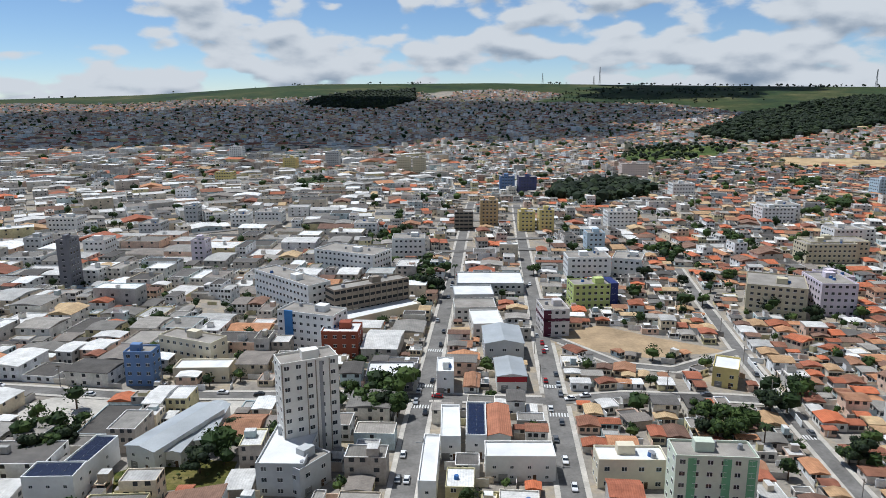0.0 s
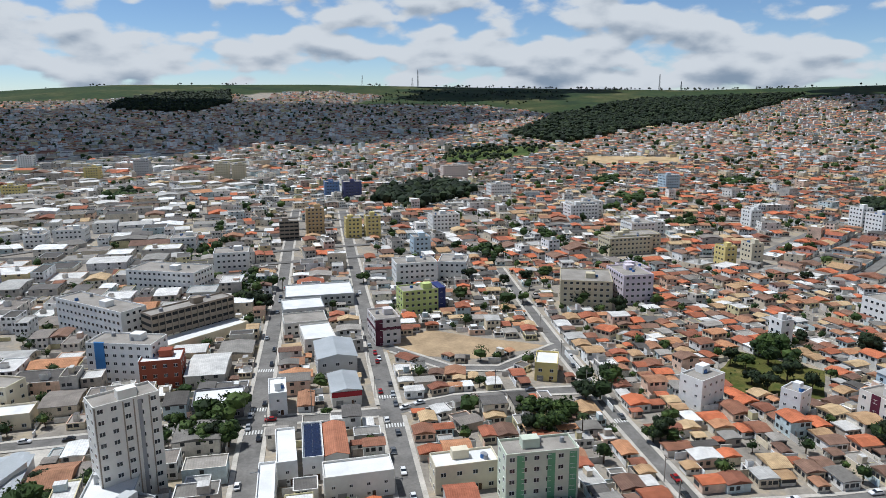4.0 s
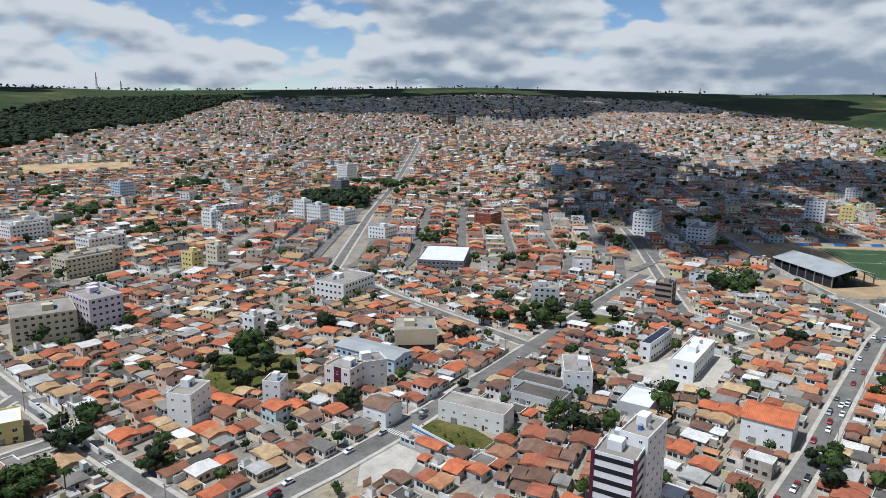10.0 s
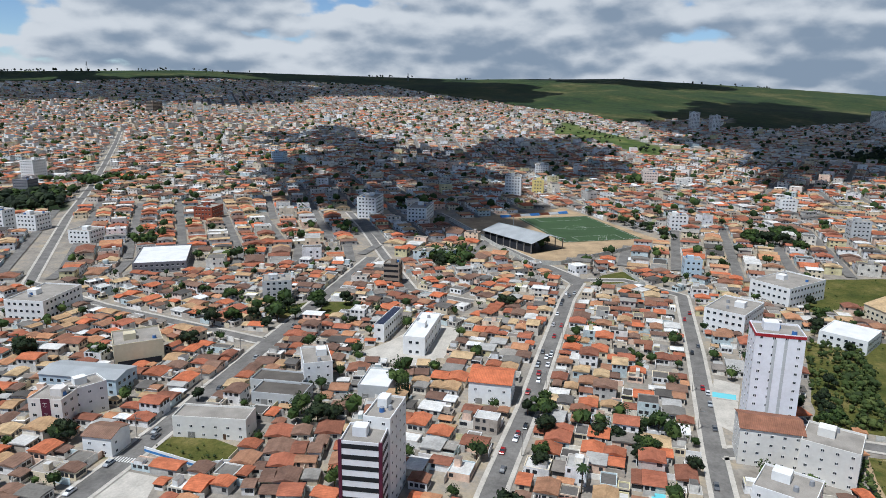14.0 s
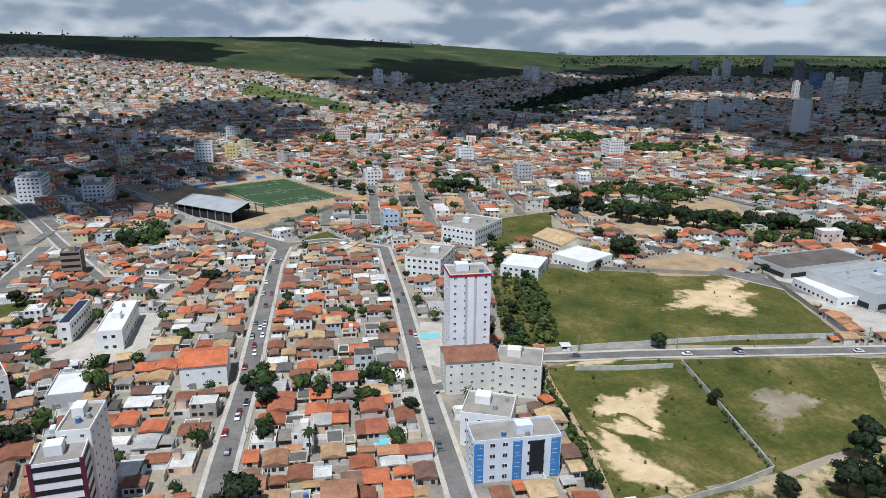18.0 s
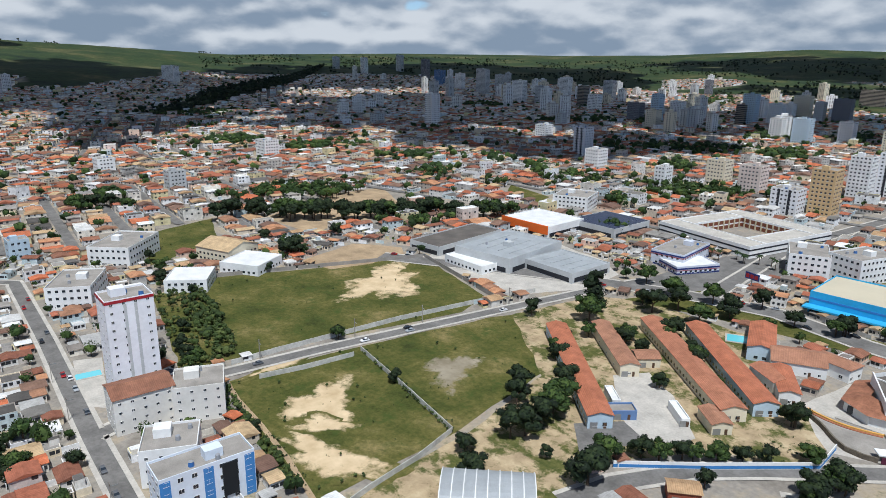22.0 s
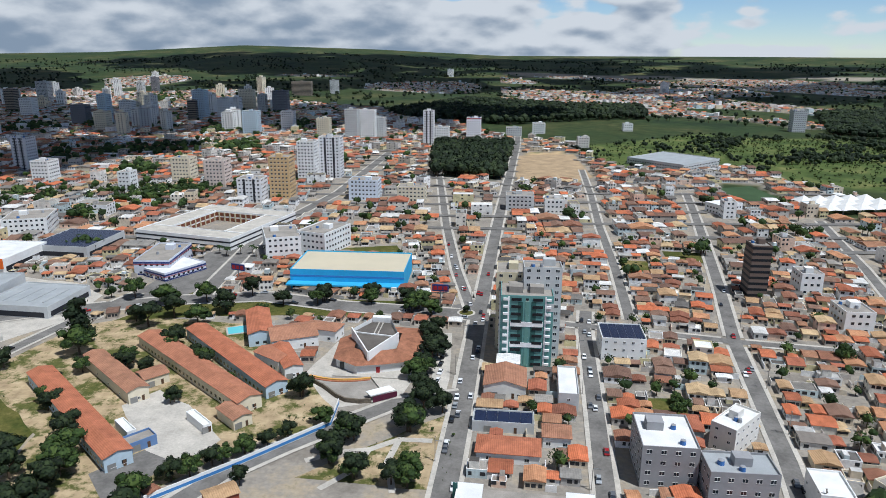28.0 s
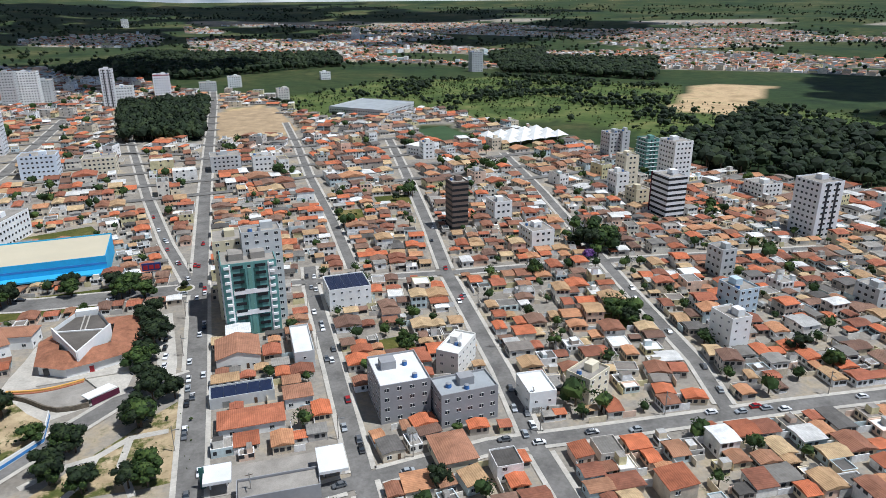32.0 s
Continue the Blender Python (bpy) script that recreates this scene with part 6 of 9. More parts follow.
def college():
    w, d, t, h, rot = 74.0, 82.0, 16.0, 8.0, -14.0
    root = thing("college", 203, -466, float(terrain(203, -466)), rot, "white college built as a ring round a courtyard", "building")
    for name, x0, x1, y0, y1 in (("front", -w / 2, w / 2, d / 2 - t, d / 2), ("back", -w / 2, w / 2, -d / 2, -d / 2 + t), ("east", -w / 2, -w / 2 + t, -d / 2 + t, d / 2 - t), ("west", w / 2 - t, w / 2, -d / 2 + t, d / 2 - t)):
        bm = shell(x1 - x0, y1 - y0, h, 0.4, 0.7)
        bm.transform(Matrix.Translation(((x0 + x1) / 2, (y0 + y1) / 2, 0)))
        part("wall", bm, M_WHITE, root)
        part("roof", box_bm(x0 + 0.3, x1 - 0.3, y0 + 0.3, y1 - 0.3, h - 1.0, h - 0.6), M_KERB, root)
    ring = ring_mesh("window_band", w, d, 0, 1.0, 0.07, ACCENT["dark"])
    for z in (1.6, 4.8):
        child("window_band", ring, root, pose(0, 0, z))
    a, b = w / 2 - t, d / 2 - t
    for k in range(9):
        for sx, sy, along in ((0, -1, True), (1, 0, False), (-1, 0, False)):
            u = -0.88 + k * 0.22
            x, y = (u * a, sy * b) if along else (sx * a, u * b)
            part("arcade_pier", box_bm(x - 0.5, x + 0.5, y - 0.5, y + 0.5, 0, h - 1.2), PAINT["beige"], root)
    # brown panels put the shade behind the arcade piers into colour
    for z in (0.3, 4.0):
        for x0, x1, y0, y1 in ((-a, a, -b - 0.1, -b + 0.12), (-a - 0.1, -a + 0.12, -b, b), (a - 0.12, a + 0.1, -b, b)):
            part("arcade_shade", box_bm(x0, x1, y0, y1, z, z + 2.6), ACCENT["brown"], root)
    CLEAR.append(box_poly(203, -466, w, d, rot, 1.5))


def petrol_station():
    root = thing("petrol_station", 0, -170, 0, 176, "grey petrol station with two flat canopies and a low shop", "petrol station")
    part("shop_wall", shell(22, 8, 4.6), PAINT["midgrey"], root).matrix_local = pose(2.5, -7.2, 0)
    part("shop_roof", box_bm(-10.6, 10.6, -3.6, 3.6, 3.6, 3.9), M_CONCRETE, root).matrix_local = pose(2.5, -7.2, 0)
    for x, y, w, d, h in ((-13.5, 0.5, 7.5, 8, 5.2), (17.5, -2.5, 8, 11.5, 6.0)):
        part("canopy", box_bm(x - w / 2, x + w / 2, y - d / 2, y + d / 2, h - 0.9, h), M_WHITEROOF, root, "white sheet canopy with a grey edge")
        part("fascia", wall_bm([(x - w / 2, y + d / 2 + 0.05), (x + w / 2, y + d / 2 + 0.05)], h - 1.0, h + 0.05, 0.1), PAINT["midgrey"], root)
        for sx in (-0.3, 0.3):
            part("column", box_bm(x + sx * w - 0.2, x + sx * w + 0.2, y - 0.2, y + 0.2, 0, h - 0.9), M_WHITE, root)
            part("pump", box_bm(x + sx * w - 0.4, x + sx * w + 0.4, y + 1.2, y + 1.8, 0, 1.7), ACCENT["dark"], root)
    for u in (-4, 1, 6, 10):
        part("shop_window", box_bm(u - 1.4, u + 1.4, -3.25, -3.1, 0.4, 2.9), M_GLASS, root)
    part("sign_pylon", box_bm(-18.3, -16.9, 1.2, 1.6, 0, 7.0), ACCENT["teal"], root, "dark green price pylon")
    part("forecourt", prism([(-18.5, -3), (22, -3), (22, 9.5), (-18.5, 9.5)], -0.1, 0.09), M_CONCRETE, root)
    CLEAR.append([(21, -182), (-23, -179), (-24, -160), (21, -161)])


def hip_house(x, y, w, d, rot, h, label, wall="white"):
    root = thing("tile_house", x, y, 0, rot, label, "house")
    part("wall", box_bm(-w / 2, w / 2, -d / 2, d / 2, -0.5, h, top=False, bottom=False), PAINT[wall], root)
    part("roof", hip_bm(w, d, h, min(w, d) * 0.17), M_ORANGE, root)
    for turn, length, off in sides(w, d):
        m = Matrix.Rotation(radians(turn), 4, "Z")
        for u in (-0.3, 0.3):
            child("window", WIN["mid"], root, m @ Matrix.Translation((u * length, -off, 0.95)))
    CLEAR.append(box_poly(x, y, w, d, rot, 0.8))


theatre()
amphitheatre()
green_tower()
college()
petrol_station()
hip_house(2, -199, 20, 10, 177, 3.6, "wide house with an orange hipped tile roof")
hip_house(-14, -208, 9, 8, 177, 4.2, "small house with a bright orange hipped roof")
hip_house(-52, -162, 11, 14, 178, 4.0, "house with an orange hipped roof beside a street", "cream")
hip_house(84, -287, 16, 9, 168, 5.5, "house with an orange roof and a white wall")
hip_house(62, -300, 8, 6, 170, 3.4, "small outbuilding with a brown tile roof")

# ---- trees ----
def leaf_cloud(rng, lobes, leaves, size, flat=1.0):
    """Crown of unit height: uneven lobes, each a dark core under many small leaf sprays."""
    bm = bmesh.new()
    for cx, cy, cz, r in lobes:
        made = bmesh.ops.create_icosphere(bm, subdivisions=2, radius=r * 0.86, matrix=Matrix.Translation((cx, cy, cz)))
        for v in made["verts"]:
            d = v.co - Vector((cx, cy, cz))
            v.co += d * (0.35 * noise.noise(v.co * (2.2 / r) * 0.5) + rng.uniform(-0.08, 0.08))
            v.co.z = cz + (v.co.z - cz) * flat
    tot = sum(r * r for *_, r in lobes)
    for cx, cy, cz, r in lobes:
        for _ in range(int(leaves * r * r / tot)):
            a, u = rng.uniform(0, 2 * math.pi), rng.uniform(-0.75, 1.0)
            s = math.sqrt(max(0.0, 1 - u * u))
            n = Vector((s * math.cos(a), s * math.sin(a), u * flat))
            p = Vector((cx, cy, cz)) + n * r * rng.uniform(0.85, 1.16)
            t1 = n.cross(Vector((rng.uniform(-1, 1), rng.uniform(-1, 1), rng.uniform(-1, 1)))).normalized()
            t2 = (n.cross(t1) + n * rng.uniform(-0.7, 0.7)).normalized()
            k = size * rng.uniform(0.6, 1.4)
            vs = [bm.verts.new(p + t1 * k * e + t2 * k * f) for e, f in ((-1, -0.2), (0.1, -0.9), (1, 0.25), (-0.1, 0.95))]
            bm.faces.new(vs)
    me = bpy.data.meshes.new("crown")
    bm.to_mesh(me)
    bm.free()
    return me


def trunk_mesh(rng, top, radius, limbs):
    bm = bmesh.new()

    def limb(a, b, r0, r1):
        d = b - a
        q = d.to_track_quat("Z", "Y").to_matrix().to_4x4()
        bmesh.ops.create_cone(bm, cap_ends=False, segments=7, radius1=r0, radius2=r1, depth=d.length, matrix=Matrix.Translation((a + b) / 2) @ q)

    fork = Vector((rng.uniform(-0.02, 0.02), rng.uniform(-0.02, 0.02), top))
    limb(Vector((0, 0, -0.05)), fork, radius, radius * 0.7)
    for k in range(limbs):
        a = k * 2 * math.pi / limbs + rng.uniform(-0.4, 0.4)
        limb(fork, fork + Vector((0.22 * math.cos(a), 0.22 * math.sin(a), rng.uniform(0.18, 0.34))), radius * 0.5, radius * 0.16)
    me = bpy.data.meshes.new("trunk")
    bm.to_mesh(me)
    bm.free()
    me.materials.append(M_TRUNK)
    return me


def make_crowns():
    out = []
    for s in range(5):
        rng = random.Random(40 + s)
        lobes = [(0, 0, 0.68, 0.26)]
        for k in range(8):
            a, r = k * 0.8 + rng.uniform(-0.3, 0.3), rng.uniform(0.2, 0.36)
            lobes.append((r * math.cos(a), r * math.sin(a), rng.uniform(0.42, 0.8), rng.uniform(0.13, 0.21)))
        me = leaf_cloud(rng, lobes, 620, 0.035, 0.85)
        me.materials.append(M_LEAF if s % 2 else M_LEAFDARK)
        out.append((me, trunk_mesh(rng, 0.32, 0.035, 4)))
    return out


CROWNS = make_crowns()


def tall_crown():
    rng = random.Random(77)
    lobes = [(rng.uniform(-0.12, 0.12), rng.uniform(-0.12, 0.12), 0.25 + 0.075 * k, 0.16 - abs(k - 4) * 0.012) for k in range(10)]
    me = leaf_cloud(rng, lobes, 620, 0.024, 1.0)
    me.materials.append(M_LEAFDARK)
    return me, trunk_mesh(rng, 0.3, 0.025, 4)


TALL = tall_crown()


def cypress_crown():
    rng = random.Random(78)
    lobes = [(0, 0, 0.14 + 0.08 * k, 0.085 - 0.0065 * k) for k in range(11)]
    me = leaf_cloud(rng, lobes, 420, 0.016, 1.0)
    me.materials.append(M_LEAFDARK)
    return me, trunk_mesh(rng, 0.15, 0.02, 3)


CYPRESS = cypress_crown()
BLOSSOM = CROWNS[1][0].copy()
BLOSSOM.materials.clear()
BLOSSOM.materials.append(foliage("purple_blossom", (74, 44, 96), (104, 66, 130), (140, 104, 160)))
_trees = random.Random(9)


def tree(x, y, h, kind="broad"):
    z = float(terrain(x, y))
    if kind == "broad":
        if h >= 18:
            kind = "tall"
        crown, trunk = CROWNS[_trees.randrange(5)]
    if kind == "tall":
        crown, trunk = TALL
    elif kind == "cypress":
        crown, trunk = CYPRESS
    elif kind == "purple":
        crown, trunk = BLOSSOM, CROWNS[1][1]
    words = {"broad": "broad-crowned green street tree with a dark trunk", "tall": "tall slender dark green eucalyptus tree", "cypress": "narrow dark green cypress tree", "purple": "small tree covered in purple blossom"}
    root = thing("tree", x, y, z, _trees.uniform(0, 360), words[kind], "tree", "trees of the town")
    wide = _trees.uniform(0.95, 1.25)
    s = Matrix.Diagonal((h * wide, h * wide, h, 1))
    child("trunk", trunk, root, s)
    child("crown", crown, root, s)
    return root


def palm(x, y, h):
    root = thing("palm_tree", x, y, float(terrain(x, y)), _trees.uniform(0, 360), "palm tree with a thin trunk and drooping fronds", "tree", "palms")
    child("trunk", PALM_TRUNK, root, Matrix.Diagonal((1, 1, h, 1)))
    for k in range(11):
        child("frond", PALM_FROND, root, pose(0, 0, h, 0, _trees.uniform(-10, 30), k * 33))


def palm_meshes():
    bm = bmesh.new()
    bmesh.ops.create_cone(bm, cap_ends=True, segments=8, radius1=0.24, radius2=0.15, depth=1.0, matrix=Matrix.Translation((0, 0, 0.5)))
    a = bpy.data.meshes.new("trunk")
    bm.to_mesh(a)
    bm.free()
    a.materials.append(M_TRUNK)
    bm = bmesh.new()
    prev = None
    for i in range(7):
        s = i / 6
        x, z, w = 2.6 * s, 0.7 * math.sin(s * 2.6) - 0.9 * s * s, 0.55 * math.sin(math.pi * (0.12 + 0.86 * s))
        cur = (bm.verts.new((x, -w, z - w * 0.5)), bm.verts.new((x, 0, z)), bm.verts.new((x, w, z - w * 0.5)))
        if prev:
            bm.faces.new((prev[0], cur[0], cur[1], prev[1]))
            bm.faces.new((prev[1], cur[1], cur[2], prev[2]))
        prev = cur
    b = bpy.data.meshes.new("frond")
    bm.to_mesh(b)
    bm.free()
    b.materials.append(M_LEAF)
    return a, b


PALM_TRUNK, PALM_FROND = palm_meshes()

# ---- trees that stand out: place and height ----

for _t in ((-24, 221, 9), (-16, 221, 10), (-21, 224, 9), (-10, 374, 13), (-4, 369, 12), (-15, 377, 12), (-34, 236, 8), (-72, 185, 9), (-126, 194, 9), (-119, 200, 8), (-122, 196, 8), (-69, 210, 6), (56, 414, 8), (17, 233, 5), (87, 202, 9), (93, 203, 9), (83, 204, 8), (112, 220, 10), (161, 333, 9), (178, 318, 10), (121, 403, 9), (104, 364, 9), (138, 386, 8), (123, 187, 10), (154, 390, 9), (169, 396, 9)):
    tree(*_t)

for _t in ((189, 240, 8), (192, 234, 8), (185, 212, 9), (200, 219, 10), (202, 208, 9), (253, 232, 11), (261, 202, 9), (238, 255, 7), (194, 166, 9), (121, 188, 7), (232, 138, 6), (184, 220, 7), (87, 215, 9), (93, 213, 9), (99, 211, 8), (320, 344, 8)):
    tree(*_t)

for _t in ((311, 174, 11), (282, 170, 9), (317, 166, 10), (323, 157, 9), (330, 147, 9), (223, 86, 9), (223, 80, 9), (464, 95, 10), (456, 83, 10), (455, 73, 10), (469, 65, 9), (373, 28, 8), (244, 5, 9), (230, 4, 9), (471, 99, 9), (250, 99, 4), (326, 105, 6)):
    tree(*_t)

for _t in ((579, -148, 14), (571, -157, 14), (571, -172, 13), (550, -177, 12), (366, -211, 13), (347, -183, 6), (464, -155, 8), (436, -150, 8), (410, -140, 8), (387, -137, 8), (366, -129, 8), (339, -135, 6), (294, -111, 7), (275, -102, 8), (261, -103, 7), (172, 13, 13), (245, 11, 7), (214, -44, 7), (223, -30, 8), (257, 5, 6), (406, -213, 9), (400, -184, 7), (394, -188, 7), (378, 32, 7), (306, -35, 6), (248, -23, 6), (234, -28, 6)):
    tree(*_t)

for _t in ((138, -154, 12), (136, -159, 12), (136, -167, 12), (138, -176, 12), (141, -185, 11), (148, -196, 10), (164, -214, 8), (194, -151, 6), (242, -158, 7), (195, -92, 6), (390, -260, 9), (370, -210, 12), (171, -219, 7), (213, 5, 7), (207, 5, 7), (218, -27, 7), (231, -21, 6), (232, -14, 6), (182, -259, 14), (142, -137, 7), (208, -72, 5)):
    tree(*_t)

for _t in ((186, -270, 22), (168, -291, 13), (161, -303, 13), (146, -295, 11), (139, -312, 13), (177, -297, 9), (120, -308, 8), (205, -244, 9), (243, -158, 7), (364, -205, 12), (386, -255, 9), (367, -218, 6), (266, -101, 7), (256, -98, 7), (145, -272, 9), (145, -264, 8), (155, -248, 8), (146, -245, 6), (123, -251, 8), (124, -223, 7), (78, -231, 10), (103, -176, 8), (98, -178, 8)):
    tree(*_t)

for _t in ((106, -152, 13), (109, -166, 10), (91, -186, 7), (86, -192, 7), (80, -196, 7), (66, -213, 7), (58, -189, 9), (53, -203, 9), (35, -210, 11), (32, -224, 11), (25, -224, 9), (82, -176, 7), (38, -250, 9), (31, -271, 11), (35, -284, 10), (95, -330, 9), (70, -339, 9), (48, -320, 9), (38, -316, 10), (94, -185, 7), (75, -202, 7), (131, -129, 9), (143, -139, 6), (123, -154, 5)):
    tree(*_t)

for _t in ((56, -204, 9), (57, -189, 10), (49, -182, 8), (36, -210, 10), (30, -229, 10), (32, -185, 9), (37, -180, 8), (33, -267, 11), (37, -290, 9), (35, -252, 9), (79, -231, 9), (126, -255, 8), (149, -271, 8), (157, -252, 8), (145, -244, 8), (97, -327, 9), (94, -334, 8), (70, -331, 9), (47, -325, 9), (45, -332, 9), (114, -324, 9), (134, -336, 12), (193, -327, 12), (173, -319, 12), (154, -325, 12)):
    tree(*_t)

for _t in ((-183, -299, 14), (-196, -304, 12), (-197, -176, 9), (-199, -162, 9), (-44, -150, 8), (-58, -228, 7), (-149, -223, 8), (-151, -219, 8), (33, -233, 11), (36, -213, 10), (55, -204, 10), (58, -194, 10), (48, -183, 9), (32, -179, 9), (34, -274, 10), (33, -295, 9), (35, -255, 9), (45, -325, 11), (72, -339, 9), (52, -334, 9), (94, -330, 11), (-166, -590, 9)):
    tree(*_t)

for _t in ((171, -243, 7), (158, -250, 7), (145, -243, 6), (147, -270, 8), (125, -254, 8), (125, -222, 5), (78, -232, 8), (166, -213, 8), (158, -182, 10), (152, -173, 11), (176, -232, 6), (133, -262, 6), (149, -279, 7), (110, -240, 5)):
    tree(*_t)

for _t in ((-60, -238, 5), (-62, -233, 5), (-148, -226, 7), (-155, -221, 6), (-151, -217, 6), (-158, -216, 5), (-179, -306, 13), (-187, -300, 14), (-194, -305, 13), (-70, -411, 5), (-112, -430, 6), (341, 145, 9), (355, 134, 10), (360, 119, 9), (345, 128, 8), (313, 146, 7), (352, 184, 9), (449, 80, 10), (457, 220, 9), (255, 233, 11)):
    tree(*_t)
for _t in ((-67, -181, 6), (-175, -291, 6)):
    tree(*_t, "purple")

# eucalyptus rows behind the open field
_row = random.Random(21)
for _i in range(40):
    _s = _i / 39
    tree(482 - 136 * _s + _row.uniform(-7, 7), -218 - 166 * _s + _row.uniform(-8, 8), _row.uniform(12, 17.5))
for _i in range(5):
    tree(239.5 + _i * 2.6, 60.5 - _i * 0.5, _row.uniform(9, 12), "cypress")
for _i in range(14):
    palm(214 - _i * 5.2 + _row.uniform(-2, 2), -402 - _i * 0.6 + _row.uniform(-6, 6), _row.uniform(5, 7))
for _p in ((99, 196), (7, 405), (196, -8), (236, 4)):
    palm(*_p, 9)
# trees on the bank behind the football ground
for _i in range(13):
    _s = _i / 12
    tree(690 - 112 * _s + _row.uniform(-3, 3), -22 - 68 * _s + _row.uniform(-3, 3), _row.uniform(6, 9))
for _i in range(12):
    tree(352 - 5.5 * _i * 1.4 + _row.uniform(-3, 3), -106 + _i * 1.2 + _row.uniform(-4, 4), _row.uniform(5, 8))

# ---- football ground ----
def stadium():
    cx, cy, rot = 612.0, -11.7, 24.2
    z = 0.12
    root = thing("football_pitch", cx, cy, z, rot, "green football pitch with white lines and two goals", "pitch")
    part("turf", box_bm(-52, 52, -35, 35, -0.3, 0.05), M_TURF, root)

    def line(x0, x1, y0, y1):
        part("line", box_bm(x0, x1, y0, y1, 0.05, 0.075), M_PAINT, root)

    for s in (-1, 1):
        line(-50, 50, s * 33 - 0.12, s * 33 + 0.12)
        line(s * 50 - 0.12, s * 50 + 0.12, -33, 33)
        line(s * 50, s * 33.5, -20, -19.8) if s < 0 else line(33.5, 50, -20, -19.8)
        line(-50, -33.5, 19.8, 20) if s < 0 else line(33.5, 50, 19.8, 20)
        line(s * 33.5 - 0.1, s * 33.5 + 0.1, -20, 20)
    line(-0.12, 0.12, -33, 33)
    bm = bmesh.new()
    for k in range(32):
        a, b = k * math.pi / 16, (k + 1) * math.pi / 16
        bm.faces.new([bm.verts.new((r * math.cos(q), r * math.sin(q), 0.08)) for r, q in ((9.05, a), (9.25, a), (9.25, b), (9.05, b))])
    part("centre_circle", bm, M_PAINT, root)
    for s in (-1, 1):
        goal = thing("goal", cx + s * 50 * math.cos(radians(rot)), cy + s * 50 * math.sin(radians(rot)), z, rot, "white steel football goal on the pitch", "goal", "goals")
        for y in (-3.6, 3.6):
            part("post", box_bm(-0.08, 0.08, y - 0.08, y + 0.08, 0, 2.5), M_WHITE, goal)
        part("crossbar", box_bm(-0.08, 0.08, -3.68, 3.68, 2.42, 2.58), M_WHITE, goal)
    # roofed stand with an open front; near-black floor and dark walls paint its shade
    st = thing("grandstand", 537, 31, 0, -45.0 + 90, "roofed grandstand with a grey metal gable roof and open hall coloured dark for shade", "grandstand")
    w, d, h = 58.0, 33.0, 8.0
    rise = 4.5
    part("roof", gable_bm(w, d, h, rise, 0.8), M_GREYSHEET, st)
    part("floor", box_bm(-w / 2 + 1, w / 2 - 1, -d / 2 + 1, d / 2 - 1, 0, 0.25), ACCENT["deep"], st)
    bm = bmesh.new()
    for y in (-d / 2 + 0.4, d / 2 - 0.4):
        for k in range(8):
            x = -w / 2 + 1 + k * (w - 2) / 7
            add_box(bm, x - 0.3, x + 0.3, y - 0.3, y + 0.3, 0, h + 0.1)
    part("colonnade", bm, M_CONCRETE, st)
    part("side_wall", box_bm(-w / 2 + 1, w / 2 - 1, d / 2 - 0.7, d / 2 - 0.5, 0, 5.5), ACCENT["dark"], st)
    part("end_wall", box_bm(w / 2 - 0.9, w / 2 - 0.7, -d / 2 + 1, d / 2 - 1, 0, 6.5), ACCENT["dark"], st)
    # terraces on the far side
    tr = thing("terrace", 664, 26, 0, -58.5, "low concrete terraces painted in coloured bays", "terrace")
    for k in range(7):
        for j in range(4):
            part("step", box_bm(-36 + k * 10.4, -26 + k * 10.4, j * 0.9, j * 0.9 + 0.9, -0.5, 0.5 + j * 0.45), (ACCENT["blue"], ACCENT["brown"], PAINT["palegrey"])[k % 3], tr)
    for x, y in ((560, 40), (600, -60), (650, 50), (640, -45)):
        mast = thing("floodlight", x, y, 0, 0, "tall slim floodlight mast beside the pitch", "floodlight", "floodlights")
        part("mast", box_bm(-0.18, 0.18, -0.18, 0.18, 0, 17), M_STEEL, mast)
        part("lamp_head", box_bm(-1.2, 1.2, -0.2, 0.2, 16.5, 17.6), M_STEEL, mast)


stadium()


# ---- garden and field walls ----
def wall_run(name, pts, h, mat, label, thick=0.22, cap=None):
    """A free-standing wall along a line, one panel per bay."""
    root = thing(name, pts[0][0], pts[0][1], 0, 0, label, "wall")
    for (x0, y0), (x1, y1) in zip(pts, pts[1:]):
        ln = math.hypot(x1 - x0, y1 - y0)
        n = max(1, round(ln / 12))
        ang = math.degrees(math.atan2(y1 - y0, x1 - x0))
        me = box_mesh("panel", mat, 0, ln / n - 0.04, -thick / 2, thick / 2, -0.3, h)
        for k in range(n):
            child("panel", me, root, pose(x0 - pts[0][0] + (x1 - x0) * k / n, y0 - pts[0][1] + (y1 - y0) * k / n, 0, 0, 0, ang))
            if cap:
                part("cap", box_bm(0, ln / n, -thick / 2 - 0.03, thick / 2 + 0.03, h * 0.12, h * 0.55), cap, root).matrix_local = pose(x0 - pts[0][0] + (x1 - x0) * k / n, y0 - pts[0][1] + (y1 - y0) * k / n, 0, 0, 0, ang)
    return root


M_OLDWALL = plain("stained_whitewash", (206, 204, 196), 0.9, 0.35, scale=0.25, fine=1.4)
wall_run("field_wall", [(248.9, -111.4), (247.9, -130.8), (241.5, -192.4), (230.1, -254.1), (224.8, -270.7)], 2.2, M_OLDWALL, "long stained white wall beside the field road")
wall_run("field_wall", [(230.9, -113.9), (226.5, -131.8), (223.5, -153.1)], 2.0, M_OLDWALL, "broken white wall along an open lot")
wall_run("field_wall", [(226.2, -158.5), (189.0, -150.7), (153.6, -142.6), (149.0, -123.1), (146.7, -103.1), (143, -84)], 2.0, M_OLDWALL, "grey block wall that divides two open lots")
